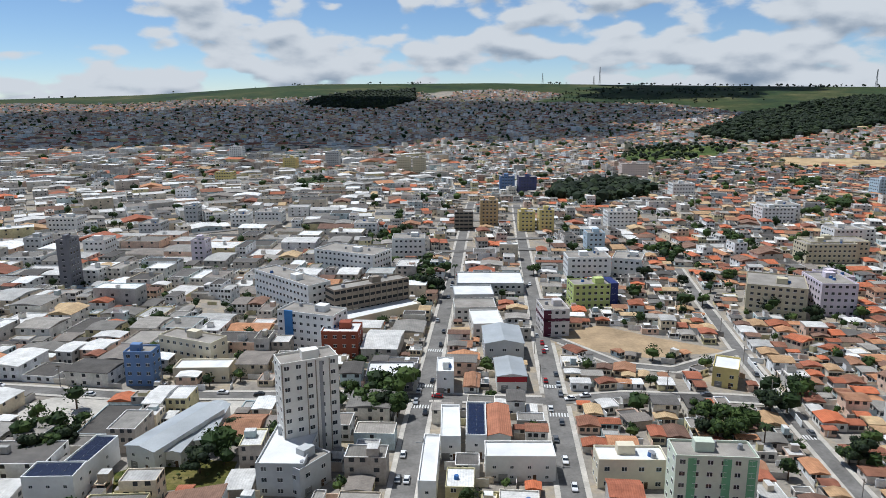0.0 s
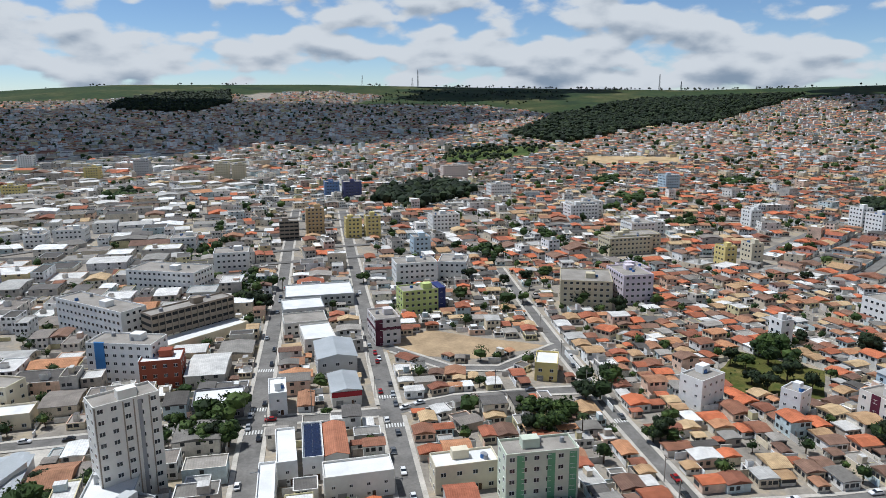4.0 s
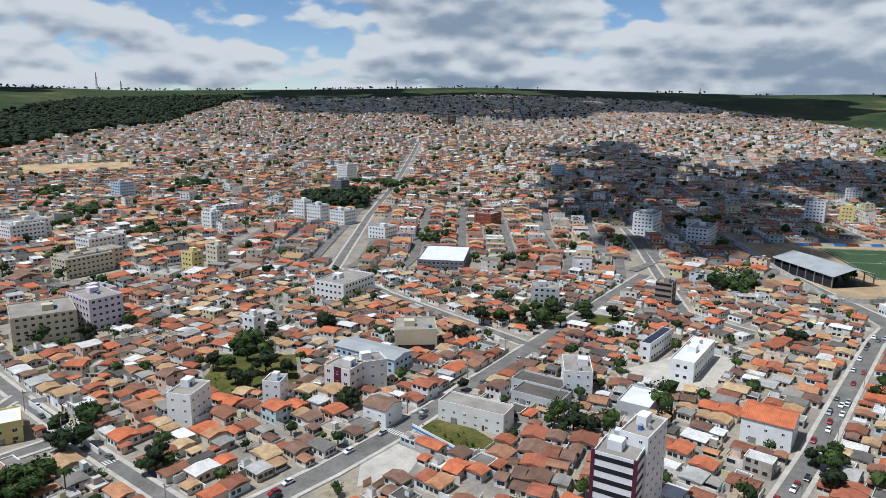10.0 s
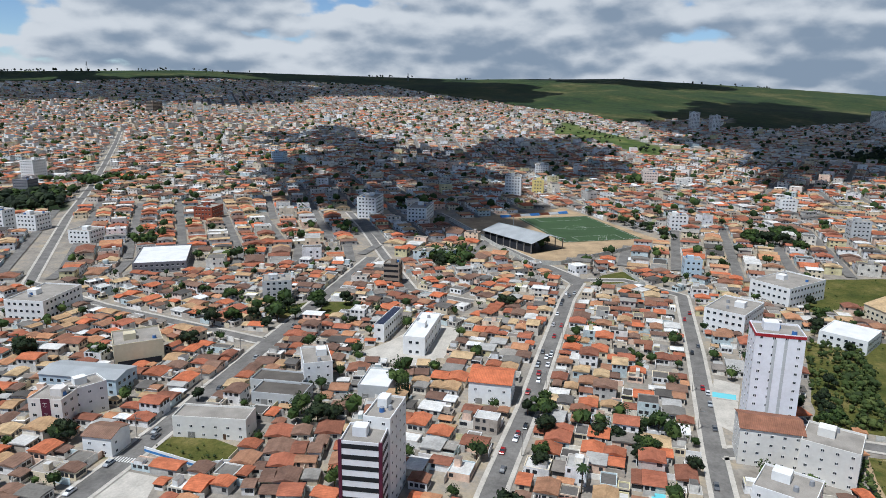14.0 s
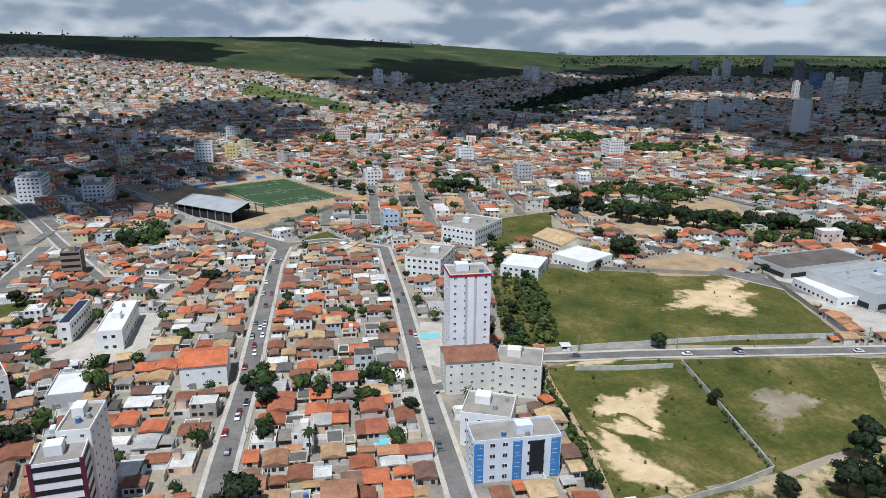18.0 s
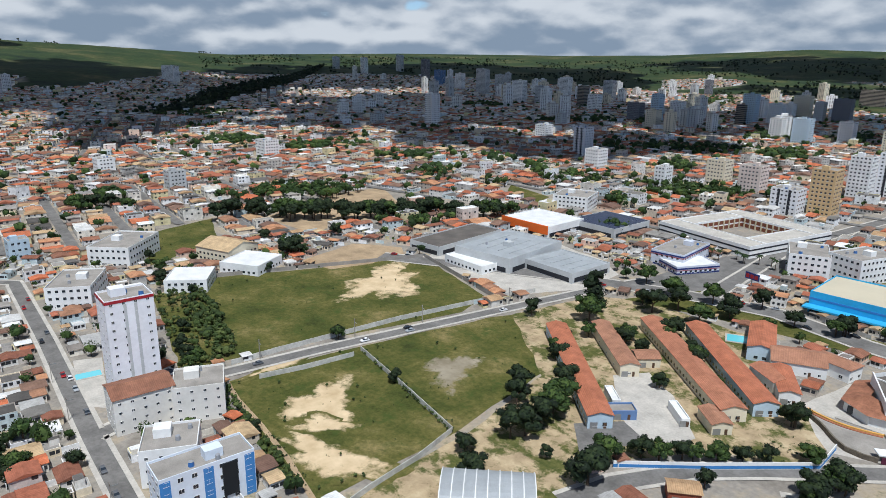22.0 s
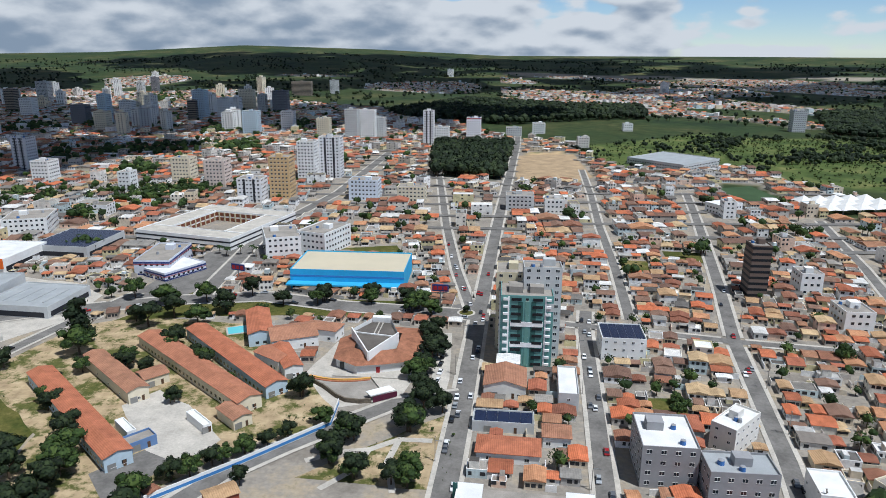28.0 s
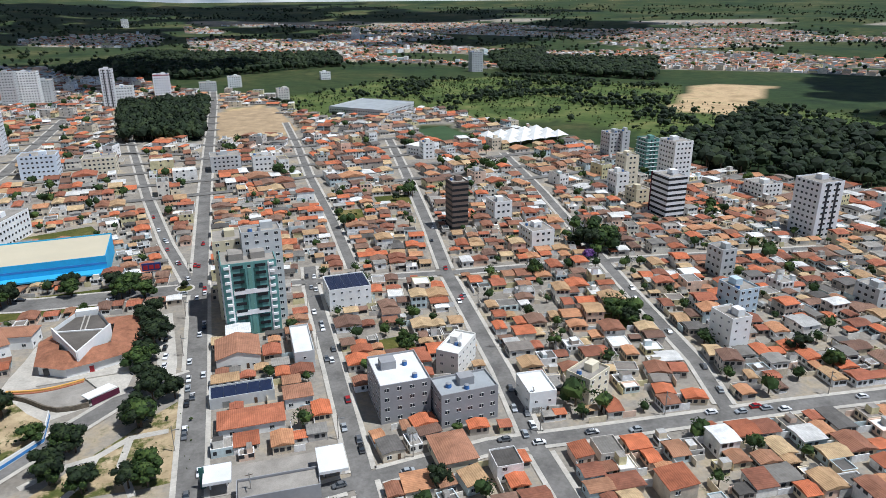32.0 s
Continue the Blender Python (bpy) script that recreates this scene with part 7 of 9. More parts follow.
wall_run("field_wall", [(226.7, -245.9), (311.2, -268.8)], 2.4, M_CONCRETE, "concrete wall behind the supermarket yard")
wall_run("field_wall", [(311, -268), (358, -154), (352, -121)], 2.2, M_CONCRETE, "old concrete wall round the open field")
wall_run("school_wall", [(106.0, -165.2), (85.2, -186.7), (62.9, -211.8), (63.4, -226.6)], 2.4, M_WHITE, "white school wall with a painted blue band", cap=ACCENT["blue"])
wall_run("stadium_wall", [(617.8, 102.5), (528.7, 53.5), (471.4, 21.2), (477.7, 0.6), (552.4, -68.0)], 3.0, M_OLDWALL, "high whitewashed wall round the football ground")
wall_run("lot_wall", [(193, 136), (187, 113), (191, 104)], 2.0, M_WHITE, "white garden wall with blue patches round a grass lot", cap=ACCENT["blue"])
wall_run("lot_wall", [(421, -15), (438, -52), (469, -41)], 2.0, M_OLDWALL, "whitewashed wall round a small grass lot")
wall_run("yard_wall", [(119, 212), (126, 270), (150, 262)], 2.2, M_WHITE, "white garden wall along a side street")
wall_run("yard_wall", [(60, 322), (100, 322), (128, 300)], 2.6, M_CONCRETE, "grey wall behind a sand lot")


# ---- bare patches on the fields ----
def patch(cx, cy, pts, lift, mat):
    """A fan of rings: all sand in the middle, grass again at the rim."""
    bm = bmesh.new()
    rings = [[bm.verts.new((cx + (x - cx) * f, cy + (y - cy) * f, lift)) for x, y in pts] for f in (0.02, 0.35, 0.7, 1.0, 1.3)]
    n = len(pts)
    for a, b in zip(rings, rings[1:]):
        for k in range(n):
            bm.faces.new((a[k], b[k], b[(k + 1) % n], a[(k + 1) % n]))
    me = bpy.data.meshes.new("bare_patch")
    bm.to_mesh(me)
    bm.free()
    me.materials.append(mat)
    att = me.attributes.new("bare", "FLOAT", "POINT")
    att.data.foreach_set("value", np.repeat(np.array([0.62, 0.55, 0.42, 0.28, 0.02], np.float32), n))
    tagged(new("bare_patch", me), "bare pale sand worn through the grass", "ground", kind="structure")


def worn(cx, cy, rx, ry, turn, seed, mat=None):
    rng = random.Random(seed)
    c, s = math.cos(radians(turn)), math.sin(radians(turn))
    pts = []
    for k in range(26):
        a = k * 2 * math.pi / 26
        r = 1 + 0.28 * math.sin(3 * a + seed) + 0.16 * math.sin(7 * a + 2 * seed) + rng.uniform(-0.1, 0.1)
        u, v = rx * r * math.cos(a), ry * r * math.sin(a)
        pts.append((cx + c * u - s * v, cy + s * u + c * v))
    patch(cx, cy, pts, 0.03 + 0.004 * seed, mat or M_WORN)


worn(291, -222, 31, 17, -55, 1)
worn(198, -121, 16, 12, -50, 2)
worn(169, -104, 19, 7.5, 14, 3)
worn(186, -114, 9, 5, 40, 5)
worn(188, -175, 15, 9, -60, 4, mat=M_RUBBLE)
worn(236, -128, 14, 2.5, -85, 6)


def scrub_points():
    """Low bushes and tufts over the open lots."""
    pts = []
    for poly, n in ((GRASS_ZONES["field_large"], 70), (GRASS_ZONES["field_near"], 110), (LOTS["green_strip"][1], 130), (LOTS["field_edge"][1], 40), (LOTS["corner_lot"][1], 30),
                    (LOTS["green_square"][1], 50), (LOTS["park"][1], 40), (LOTS["green_back"][1], 80), (LOTS["garden_left"][1], 40), (LOTS["school_verge"][1], 30)):
        q = np.array(poly)
        lo, hi = q.min(0), q.max(0)
        k = 0
        while k < n:
            x, y = _trees.uniform(lo[0], hi[0]), _trees.uniform(lo[1], hi[1])
            if inside(x, y, poly):
                big = poly is LOTS["green_strip"][1]
                pts.append((x, y, _trees.uniform(1.5, 4.5) if big else _trees.choice((0.4, 0.5, 0.5, 0.6, 0.7, 0.9, 1.6))))
                k += 1
    for k in range(150):
        f = _trees.random()
        pts.append((244 - 84 * f + _trees.uniform(-2, 2), -99 + 13 * f + _trees.uniform(-3.5, 1.5), _trees.uniform(1.6, 3.6)))
        pts.append((254 + 85 * f + _trees.uniform(-3, 3), -112 - 22 * f + _trees.uniform(-7, 5), _trees.uniform(2.0, 5.0)))
        pts.append((226 - 74 * f, -159 + 16.5 * f + _trees.uniform(-1.5, 1.0), _trees.uniform(0.6, 1.8)))
    return pts


SCRUB = scrub_points()


# ---- pools, signs, roundabout, vehicles, poles ----
def pool(x, y, w, d, rot):
    root = thing("swimming_pool", x, y, 0.05, rot, "small turquoise swimming pool with a pale paved rim", "pool", "pools")
    part("rim", box_bm(-w / 2 - 0.8, w / 2 + 0.8, -d / 2 - 0.8, d / 2 + 0.8, -0.2, 0.16), M_KERB, root)
    part("water", box_bm(-w / 2, w / 2, -d / 2, d / 2, 0, 0.19), M_WATER, root)


pool(277, -66.3, 5, 9, -10)
pool(200.2, -31.4, 4, 9, 80)
pool(123.8, -291.6, 12, 8, 25)


def sign(x, y, rot, top):
    root = thing("advert_sign", x, y, 0, rot, "tall roadside sign with red letters on dark blue", "sign", "roadside signs")
    part("post", box_bm(-0.25, 0.25, -0.25, 0.25, 0, top - 3), M_STEEL, root)
    part("panel", box_bm(-4.2, 4.2, -0.3, 0.3, top - 3.2, top + 0.4), ACCENT["navy"], root)
    for u in (-2.6, 0, 2.6):
        part("lettering", box_bm(u - 1.0, u + 1.0, -0.36, -0.3, top - 2.5, top - 0.4), ACCENT["red"], root)


sign(149.5, -358, 165, 10)
sign(35, -334, 178, 10)


def roundabout(x, y, r):
    root = thing("roundabout", x, y, 0, 0, "round traffic island with a pale kerb and planting", "roundabout")
    bm = bmesh.new()
    bmesh.ops.create_cone(bm, cap_ends=True, segments=28, radius1=r, radius2=r - 0.1, depth=0.5, matrix=Matrix.Translation((0, 0, 0.05)))
    part("kerb", bm, M_KERB, root)
    bm = bmesh.new()
    bmesh.ops.create_cone(bm, cap_ends=True, segments=28, radius1=r - 1.0, radius2=r - 1.4, depth=0.3, matrix=Matrix.Translation((0, 0, 0.35)))
    part("planting", bm, M_GRASS, root)


roundabout(21.2, -322.2, 4.6)
tree(21.2, -322.2, 4.5)
_ring = [(21 + 13 * math.cos(k * math.pi / 14), -322 + 13 * math.sin(k * math.pi / 14)) for k in range(28)]
sheet("road", _ring, M_ASPHALT, 0.1, "grey asphalt circle round the traffic island", "road")


def car_meshes():
    """Lower body, glass house, roof and wheel of a small saloon."""
    bm = bmesh.new()
    prof = [(-2.05, 0.35), (-2.1, 0.7), (-1.95, 0.88), (-1.3, 0.95), (1.0, 0.97), (1.85, 0.82), (2.1, 0.62), (2.08, 0.35)]
    rows = [[bm.verts.new((x, y * (0.94 if z > 0.9 else 1.0), z)) for x, z in prof] for y in (-0.85, 0.85)]
    n = len(prof)
    for i in range(n):
        bm.faces.new((rows[0][i], rows[0][(i + 1) % n], rows[1][(i + 1) % n], rows[1][i]))
    bm.faces.new(rows[0][::-1])
    bm.faces.new(rows[1])
    bmesh.ops.recalc_face_normals(bm, faces=bm.faces[:])
    body = bpy.data.meshes.new("body")
    bm.to_mesh(body)
    bm.free()
    bm = bmesh.new()
    lo = [(-1.75, 0.92), (1.05, 0.95)]
    hi = [(-1.1, 1.42), (0.35, 1.42)]
    v = [bm.verts.new((x, s * w, z)) for s in (-1, 1) for (x, z), w in ((lo[0], 0.78), (lo[1], 0.78), (hi[1], 0.62), (hi[0], 0.62))]
    for f in ((0, 1, 2, 3), (7, 6, 5, 4), (1, 5, 6, 2), (0, 3, 7, 4)):
        bm.faces.new([v[k] for k in f])
    glass = bpy.data.meshes.new("windows")
    bm.to_mesh(glass)
    bm.free()
    glass.materials.append(M_GLASS)
    roof = bpy.data.meshes.new("roof")
    bm = box_bm(-1.12, 0.37, -0.64, 0.64, 1.4, 1.47)
    bm.to_mesh(roof)
    bm.free()
    bm = bmesh.new()
    bmesh.ops.create_cone(bm, cap_ends=True, segments=12, radius1=0.32, radius2=0.32, depth=0.2, matrix=Matrix.Rotation(radians(90), 4, "X"))
    wheel = bpy.data.meshes.new("wheel")
    bm.to_mesh(wheel)
    bm.free()
    wheel.materials.append(M_RUBBER)
    return body, glass, roof, wheel


_body, _glass, _roof, _wheel = car_meshes()
CAR_LOOK = []
for _name, _rgb in (("white", (226, 226, 226)), ("silver", (160, 164, 168)), ("black", (34, 34, 37)), ("white", (220, 220, 222)), ("red", (150, 30, 32)), ("grey", (96, 98, 102))):
    _m = plain("car_paint_" + _name, _rgb, 0.25, 0.05, spec=0.6)
    _b, _r = _body.copy(), _roof.copy()
    _b.materials.append(_m)
    _r.materials.append(_m)
    CAR_LOOK.append((_name, _b, _r))


def car(x, y, rot, rng):
    name, body, roof = CAR_LOOK[rng.randrange(6)]
    root = thing("car", x, y, 0.1, rot, f"small {name} car standing on the street", "car", "cars")
    child("body", body, root)
    child("cabin_glass", _glass, root)
    child("roof", roof, root)
    for u in (-1.3, 1.3) if math.hypot(x, y) < 215 else ():
        for v in (-0.8, 0.8):
            child("wheel", _wheel, root, pose(u, v, 0.32))


_cars = random.Random(31)
for _name, _count, _lo, _hi in (("street_west", 16, 170, 420), ("street_centre", 16, 170, 420), ("street_cross", 10, 150, 320), ("street_bend", 9, 140, 300), ("avenue_east", 16, 150, 380),
                               ("street_parked", 28, 190, 410), ("street_tower", 10, 170, 400), ("field_road", 7, 220, 340), ("avenue_south", 21, 170, 420), ("street_l", 14, 150, 330),
                               ("street_m", 12, 180, 420), ("street_cross_south", 18, 150, 280), ("avenue_long", 14, 300, 420), ("avenue_fork", 9, 320, 480), ("street_o", 7, 200, 400)):
    _w, _line = ROADS[_name]
    _k = 0
    while _k < _count:
        _i = _cars.randrange(len(_line) - 1)
        (_x0, _y0), (_x1, _y1) = _line[_i], _line[_i + 1]
        _s = _cars.random()
        _x, _y = _x0 + (_x1 - _x0) * _s, _y0 + (_y1 - _y0) * _s
        if not (_lo < math.hypot(_x, _y) < _hi):
            continue
        _a = math.atan2(_y1 - _y0, _x1 - _x0)
        _side = _cars.choice((-1, 1)) * (_w / 2 - (1.2 if _cars.random() < 0.65 else 2.9))
        car(_x - math.sin(_a) * _side, _y + math.cos(_a) * _side, math.degrees(_a) + _cars.choice((0, 180)), _cars)
        _k += 1
for _i in range(8):
    car(262 + _i * 3.2, -322 + _i * 0.4, 85, _cars)

POLE = box_mesh("pole", M_CONCRETE, -0.13, 0.13, -0.1, 0.1, 0, 9.0)
ARM = box_mesh("crossarm", M_TRUNK, -1.1, 1.1, -0.07, 0.07, 8.3, 8.45)
LAMP = box_mesh("lamp_arm", M_STEEL, -0.12, 0.12, -2.2, 0, 7.4, 7.55)


def utility_pole(x, y, rot):
    root = thing("utility_pole", x, y, 0, rot, "slim concrete utility pole with crossarm and street lamp", "utility pole", "utility poles")
    child("pole", POLE, root)
    child("crossarm", ARM, root)
    child("lamp_arm", LAMP, root)


for _name, _side in (("street_west", -1), ("street_centre", 1), ("street_cross", 1), ("street_bend", 1), ("avenue_east", 1), ("street_parked", -1), ("street_tower", 1), ("field_road", 1),
                     ("avenue_south", 1), ("street_l", 1), ("street_m", -1), ("street_cross_south", 1), ("park_road", -1)):
    _w, _line = ROADS[_name]
    for (_x0, _y0), (_x1, _y1) in zip(_line, _line[1:]):
        _ln = math.hypot(_x1 - _x0, _y1 - _y0)
        _a = math.atan2(_y1 - _y0, _x1 - _x0)
        for _k in range(int(_ln / 34)):
            _s = (_k + 0.5) * 34 / _ln
            _x, _y = _x0 + (_x1 - _x0) * _s, _y0 + (_y1 - _y0) * _s
            if 130 < math.hypot(_x, _y) < 340:
                _o = _side * (_w / 2 + 1.2)
                utility_pole(_x - math.sin(_a) * _o, _y + math.cos(_a) * _o, math.degrees(_a) + (0 if _side > 0 else 180))


def crossing(x, y, rot, width):
    """Zebra stripes over a street."""
    root = thing("zebra_crossing", x, y, 0.1, rot, "worn white zebra stripes painted on the asphalt", "crossing", "zebra crossings")
    n = int(width / 1.0)
    me = box_mesh("stripe", M_PAINT, -1.5, 1.5, -0.25, 0.25, 0, 0.012)
    for k in range(n):
        child("stripe", me, root, pose(0, (k + 0.5 - n / 2) * 1.0, 0))


for _c in ((-8, 229, 85, 8), (-6.5, 247, 85, 8), (40, 222, 85, 9), (41.5, 246, 85, 9), (-4, 285, 82, 8), (-25, -156, 92, 7), (22, -168, 92, 9), (-79, -168, 95, 7), (118, 205, 85, 6), (187, 139.5, 0, 9)):
    crossing(*_c)


# ---- radio masts on the ridge ----
def mast(az, dist, height):
    x, y = dist * math.sin(radians(az)), dist * math.cos(radians(az))
    root = thing("radio_mast", x, y, float(terrain(x, y)) - 2, 0, "thin lattice radio mast on the ridge", "mast", "radio masts")
    for k in range(3):
        a = k * 2.094
        bm = bmesh.new()
        add_box(bm, -0.5, 0.5, -0.5, 0.5, 0, height)
        for v in bm.verts:
            f = 1 - 0.75 * v.co.z / height
            v.co.x, v.co.y = v.co.x + 4 * f * math.cos(a), v.co.y + 4 * f * math.sin(a)
        part("leg", bm, M_STEEL, root)
    for k in range(6):
        f = 1 - 0.75 * (k + 1) / 7
        part("brace", box_bm(-4 * f, 4 * f, -4 * f, 4 * f, height * (k + 1) / 7, height * (k + 1) / 7 + 0.5), M_STEEL, root)


for _m in ((31.4, 3150, 70), (53.6, 3150, 40), (8.0, 3150, 48), (12.45, 3150, 76), (12.0, 3160, 40), (77.25, 3000, 36), (33.0, 3160, 40)):
    mast(*_m)


# ---- white event tents ----
def tent(x, y, w, d, rot):
    root = thing("event_tent", x, y, 0, rot, "white peaked fabric event tent", "tent", "event tents")
    bm = bmesh.new()
    c = bm.verts.new((0, 0, 9))
    e = [bm.verts.new(p) for p in ((-w / 2, -d / 2, 4), (0, -d / 2, 4.6), (w / 2, -d / 2, 4), (w / 2, 0, 4.6), (w / 2, d / 2, 4), (0, d / 2, 4.6), (-w / 2, d / 2, 4), (-w / 2, 0, 4.6))]
    for k in range(8):
        bm.faces.new((e[k], e[(k + 1) % 8], c))
    part("canopy", bm, M_WHITEROOF, root)
    for u in (-1, 1):
        for v in (-1, 1):
            part("pole", box_bm(u * w / 2 - 0.15, u * w / 2 + 0.15, v * d / 2 - 0.15, v * d / 2 + 0.15, 0, 4), M_STEEL, root)


for _i in range(5):
    for _j in range(3):
        tent(-258 - 14 * _i + 4 * _j, -566 - 3 * _i - 15 * _j, 13.5, 14.5, 12)


# ---- round the theatre and the sports hall ----


def arched_hall():
    root = thing("sports_hall", 118, -122, 0, -48, "sports hall with a ribbed silver barrel roof", "building")
    bm = bmesh.new()
    n, w, d = 16, 22.0, 26.0
    prev = None
    for k in range(n + 1):
        a = math.pi * k / n
        x, z = -w / 2 * math.cos(a), 3.0 + 6.0 * math.sin(a)
        cur = [bm.verts.new((x, y, z)) for y in (-d / 2, d / 2)]
        if prev:
            bm.faces.new((prev[0], cur[0], cur[1], prev[1]))
        prev = cur
    part("roof", bm, M_GREYSHEET, root)
    for k in range(9):
        y = -d / 2 + k * d / 8
        bm = bmesh.new()
        prev = None
        for j in range(n + 1):
            a = math.pi * j / n
            cur = [bm.verts.new((-(w / 2 + e) * math.cos(a), y + f, 3.0 + (6.0 + e) * math.sin(a))) for e, f in ((0.25, -0.15), (0.25, 0.15))]
            if prev:
                bm.faces.new((prev[0], cur[0], cur[1], prev[1]))
            prev = cur
        part("rib", bm, M_WHITEROOF, root)
    part("wall", box_bm(-w / 2, w / 2, -d / 2 + 0.3, d / 2 - 0.3, -0.5, 3.1), M_WHITE, root)
    CLEAR.append(box_poly(118, -122, w, d, -48, 1))


arched_hall()


# paths and paved rounds in the park, and the lay-by beside it
def path(line, width, label, lift, mat=M_KERB):
    a, b = strip(line, width / 2, lift, 3.0)
    n = len(a)
    ob = mesh_object("path", np.concatenate([a, b]), [(i, i + 1, n + i + 1, n + i) for i in range(n - 1)], [mat])
    tagged(ob, label, "path", kind="structure")


path([(239, -104), (221, -100), (203, -98), (177, -94), (151, -88)], 1.8, "narrow sandy track worn along the field", 0.07, M_SAND)
path([(27, -205), (38, -205), (47, -198), (56, -196), (66, -190)], 2.6, "pale paved footpath across the park lawn", 0.075)
path([(38, -205), (40, -192), (36, -176)], 2.2, "narrow pale footpath between park trees", 0.081)
path([(47, -198), (50, -186), (58, -176)], 2.2, "curved pale footpath between flower beds", 0.087)
path([(29, -232), (28, -250), (29, -275), (30, -296)], 7.0, "sandy paved lay-by beside the avenue", 0.093)
for _i in range(6):
    car(28.5 + (_i % 2) * 0.4, -240 - _i * 7.5, 80, _cars)
for _p in ((-3, -167), (-6, -167.5), (-9, -167)):
    car(*_p, 88, _cars)

# ---- the free ground of the inner town, filled with houses, walls and yards ----
GX0, GY0, GW, GH = -520, -620, 1260, 1180
OCC = np.zeros((GW, GH), bool)


def mark(poly, value=True):
    q = np.array(poly)
    lo, hi = np.floor(q.min(0)).astype(int) - 1, np.ceil(q.max(0)).astype(int) + 1
    xs, ys = np.arange(max(lo[0], GX0), min(hi[0], GX0 + GW)), np.arange(max(lo[1], GY0), min(hi[1], GY0 + GH))
    if len(xs) == 0 or len(ys) == 0:
        return
    X, Y = np.meshgrid(xs + 0.5, ys + 0.5, indexing="ij")
    OCC[xs[0] - GX0:xs[-1] + 1 - GX0, ys[0] - GY0:ys[-1] + 1 - GY0] |= inside(X, Y, poly)


def near_direction():
    """Angle of the nearest street on a coarse grid, and the streets marked as taken."""
    xs, ys = np.arange(GX0, GX0 + GW, 1) + 0.5, np.arange(GY0, GY0 + GH, 1) + 0.5
    X, Y = np.meshgrid(xs[::4], ys[::4], indexing="ij")
    best, ang = np.full(X.shape, 1e9), np.zeros(X.shape)
    for width, line in ROADS.values():
        for (x0, y0), (x1, y1) in zip(line, line[1:]):
            g = road_gap(X, Y, [(x0, y0), (x1, y1)])
            up = g < best
            best[up], ang[up] = g[up], math.atan2(y1 - y0, x1 - x0)
            a, b = min(x0, x1) - width, max(x0, x1) + width
            c, d = min(y0, y1) - width, max(y0, y1) + width
            i0, i1 = int(max(0, a - GX0)), int(min(GW, b - GX0 + 1))
            j0, j1 = int(max(0, c - GY0)), int(min(GH, d - GY0 + 1))
            if i1 > i0 and j1 > j0:
                P, Q = np.meshgrid(xs[i0:i1], ys[j0:j1], indexing="ij")
                OCC[i0:i1, j0:j1] |= road_gap(P, Q, [(x0, y0), (x1, y1)]) < width / 2 + 1.8
    return ang, best


NEAR_ANG, NEAR_GAP = near_direction()
STREET = OCC.copy()
for _p in list(GRASS_ZONES.values()) + list(WILD_ZONES.values()) + [q for _m, q in LOTS.values()] + CLEAR:
    mark(_p)
_U, _V = np.meshgrid(np.linspace(-0.5, 0.5, 6), np.linspace(-0.5, 0.5, 6), indexing="ij")
_U, _V = _U.ravel(), _V.ravel()
HOUSES, YARDS = [], []


def centre_side(x, y):
    """The business quarter north-west of the long streets."""
    return y > 150 and math.degrees(math.atan2(x, y)) < 9


def fill(rng, reach, sizes, step, chance, yard, centre_only=False):
    wr, dr = sizes
    for gx in np.arange(GX0 + 4, GX0 + GW - 4, step):
        for gy in np.arange(GY0 + 4, GY0 + GH - 4, step):
            r = math.hypot(gx, gy)
            if r > reach or r < 75 or rng.random() > chance:
                continue
            az = math.degrees(math.atan2(gx, gy))
            if not (-40 < az <= 180 or az < -122) or (centre_only and not centre_side(gx, gy)):
                continue
            x, y = gx + rng.uniform(-1, 1), gy + rng.uniform(-1, 1)
            if OCC[int(x - GX0), int(y - GY0)]:
                continue
            a = NEAR_ANG[int((x - GX0) // 4), int((y - GY0) // 4)]
            if math.hypot(x, y) > 60 and NEAR_GAP[int((x - GX0) // 4), int((y - GY0) // 4)] > 45:
                a = math.radians(2 + 4 * math.sin(x * 0.01) + 4 * math.sin(y * 0.013))
            if rng.random() < 0.25:
                a += math.pi / 2
            w, d = rng.uniform(*wr), rng.uniform(*dr)
            c, s = math.cos(a), math.sin(a)
            px, py = (x + c * _U * w - s * _V * d - GX0).astype(int), (y + s * _U * w + c * _V * d - GY0).astype(int)
            if px.min() < 0 or py.min() < 0 or px.max() >= GW or py.max() >= GH or OCC[px, py].any():
                continue
            mark(box_poly(x, y, w, d, math.degrees(a), 0.15))
            (YARDS if rng.random() < yard else HOUSES).append((x, y, a, w, d))


def free(x, y, a, w, d):
    c, s = math.cos(a), math.sin(a)
    px, py = (x + c * _U * w - s * _V * d - GX0).astype(int), (y + s * _U * w + c * _V * d - GY0).astype(int)
    return px.min() >= 0 and py.min() >= 0 and px.max() < GW and py.max() < GH and not OCC[px, py].any()


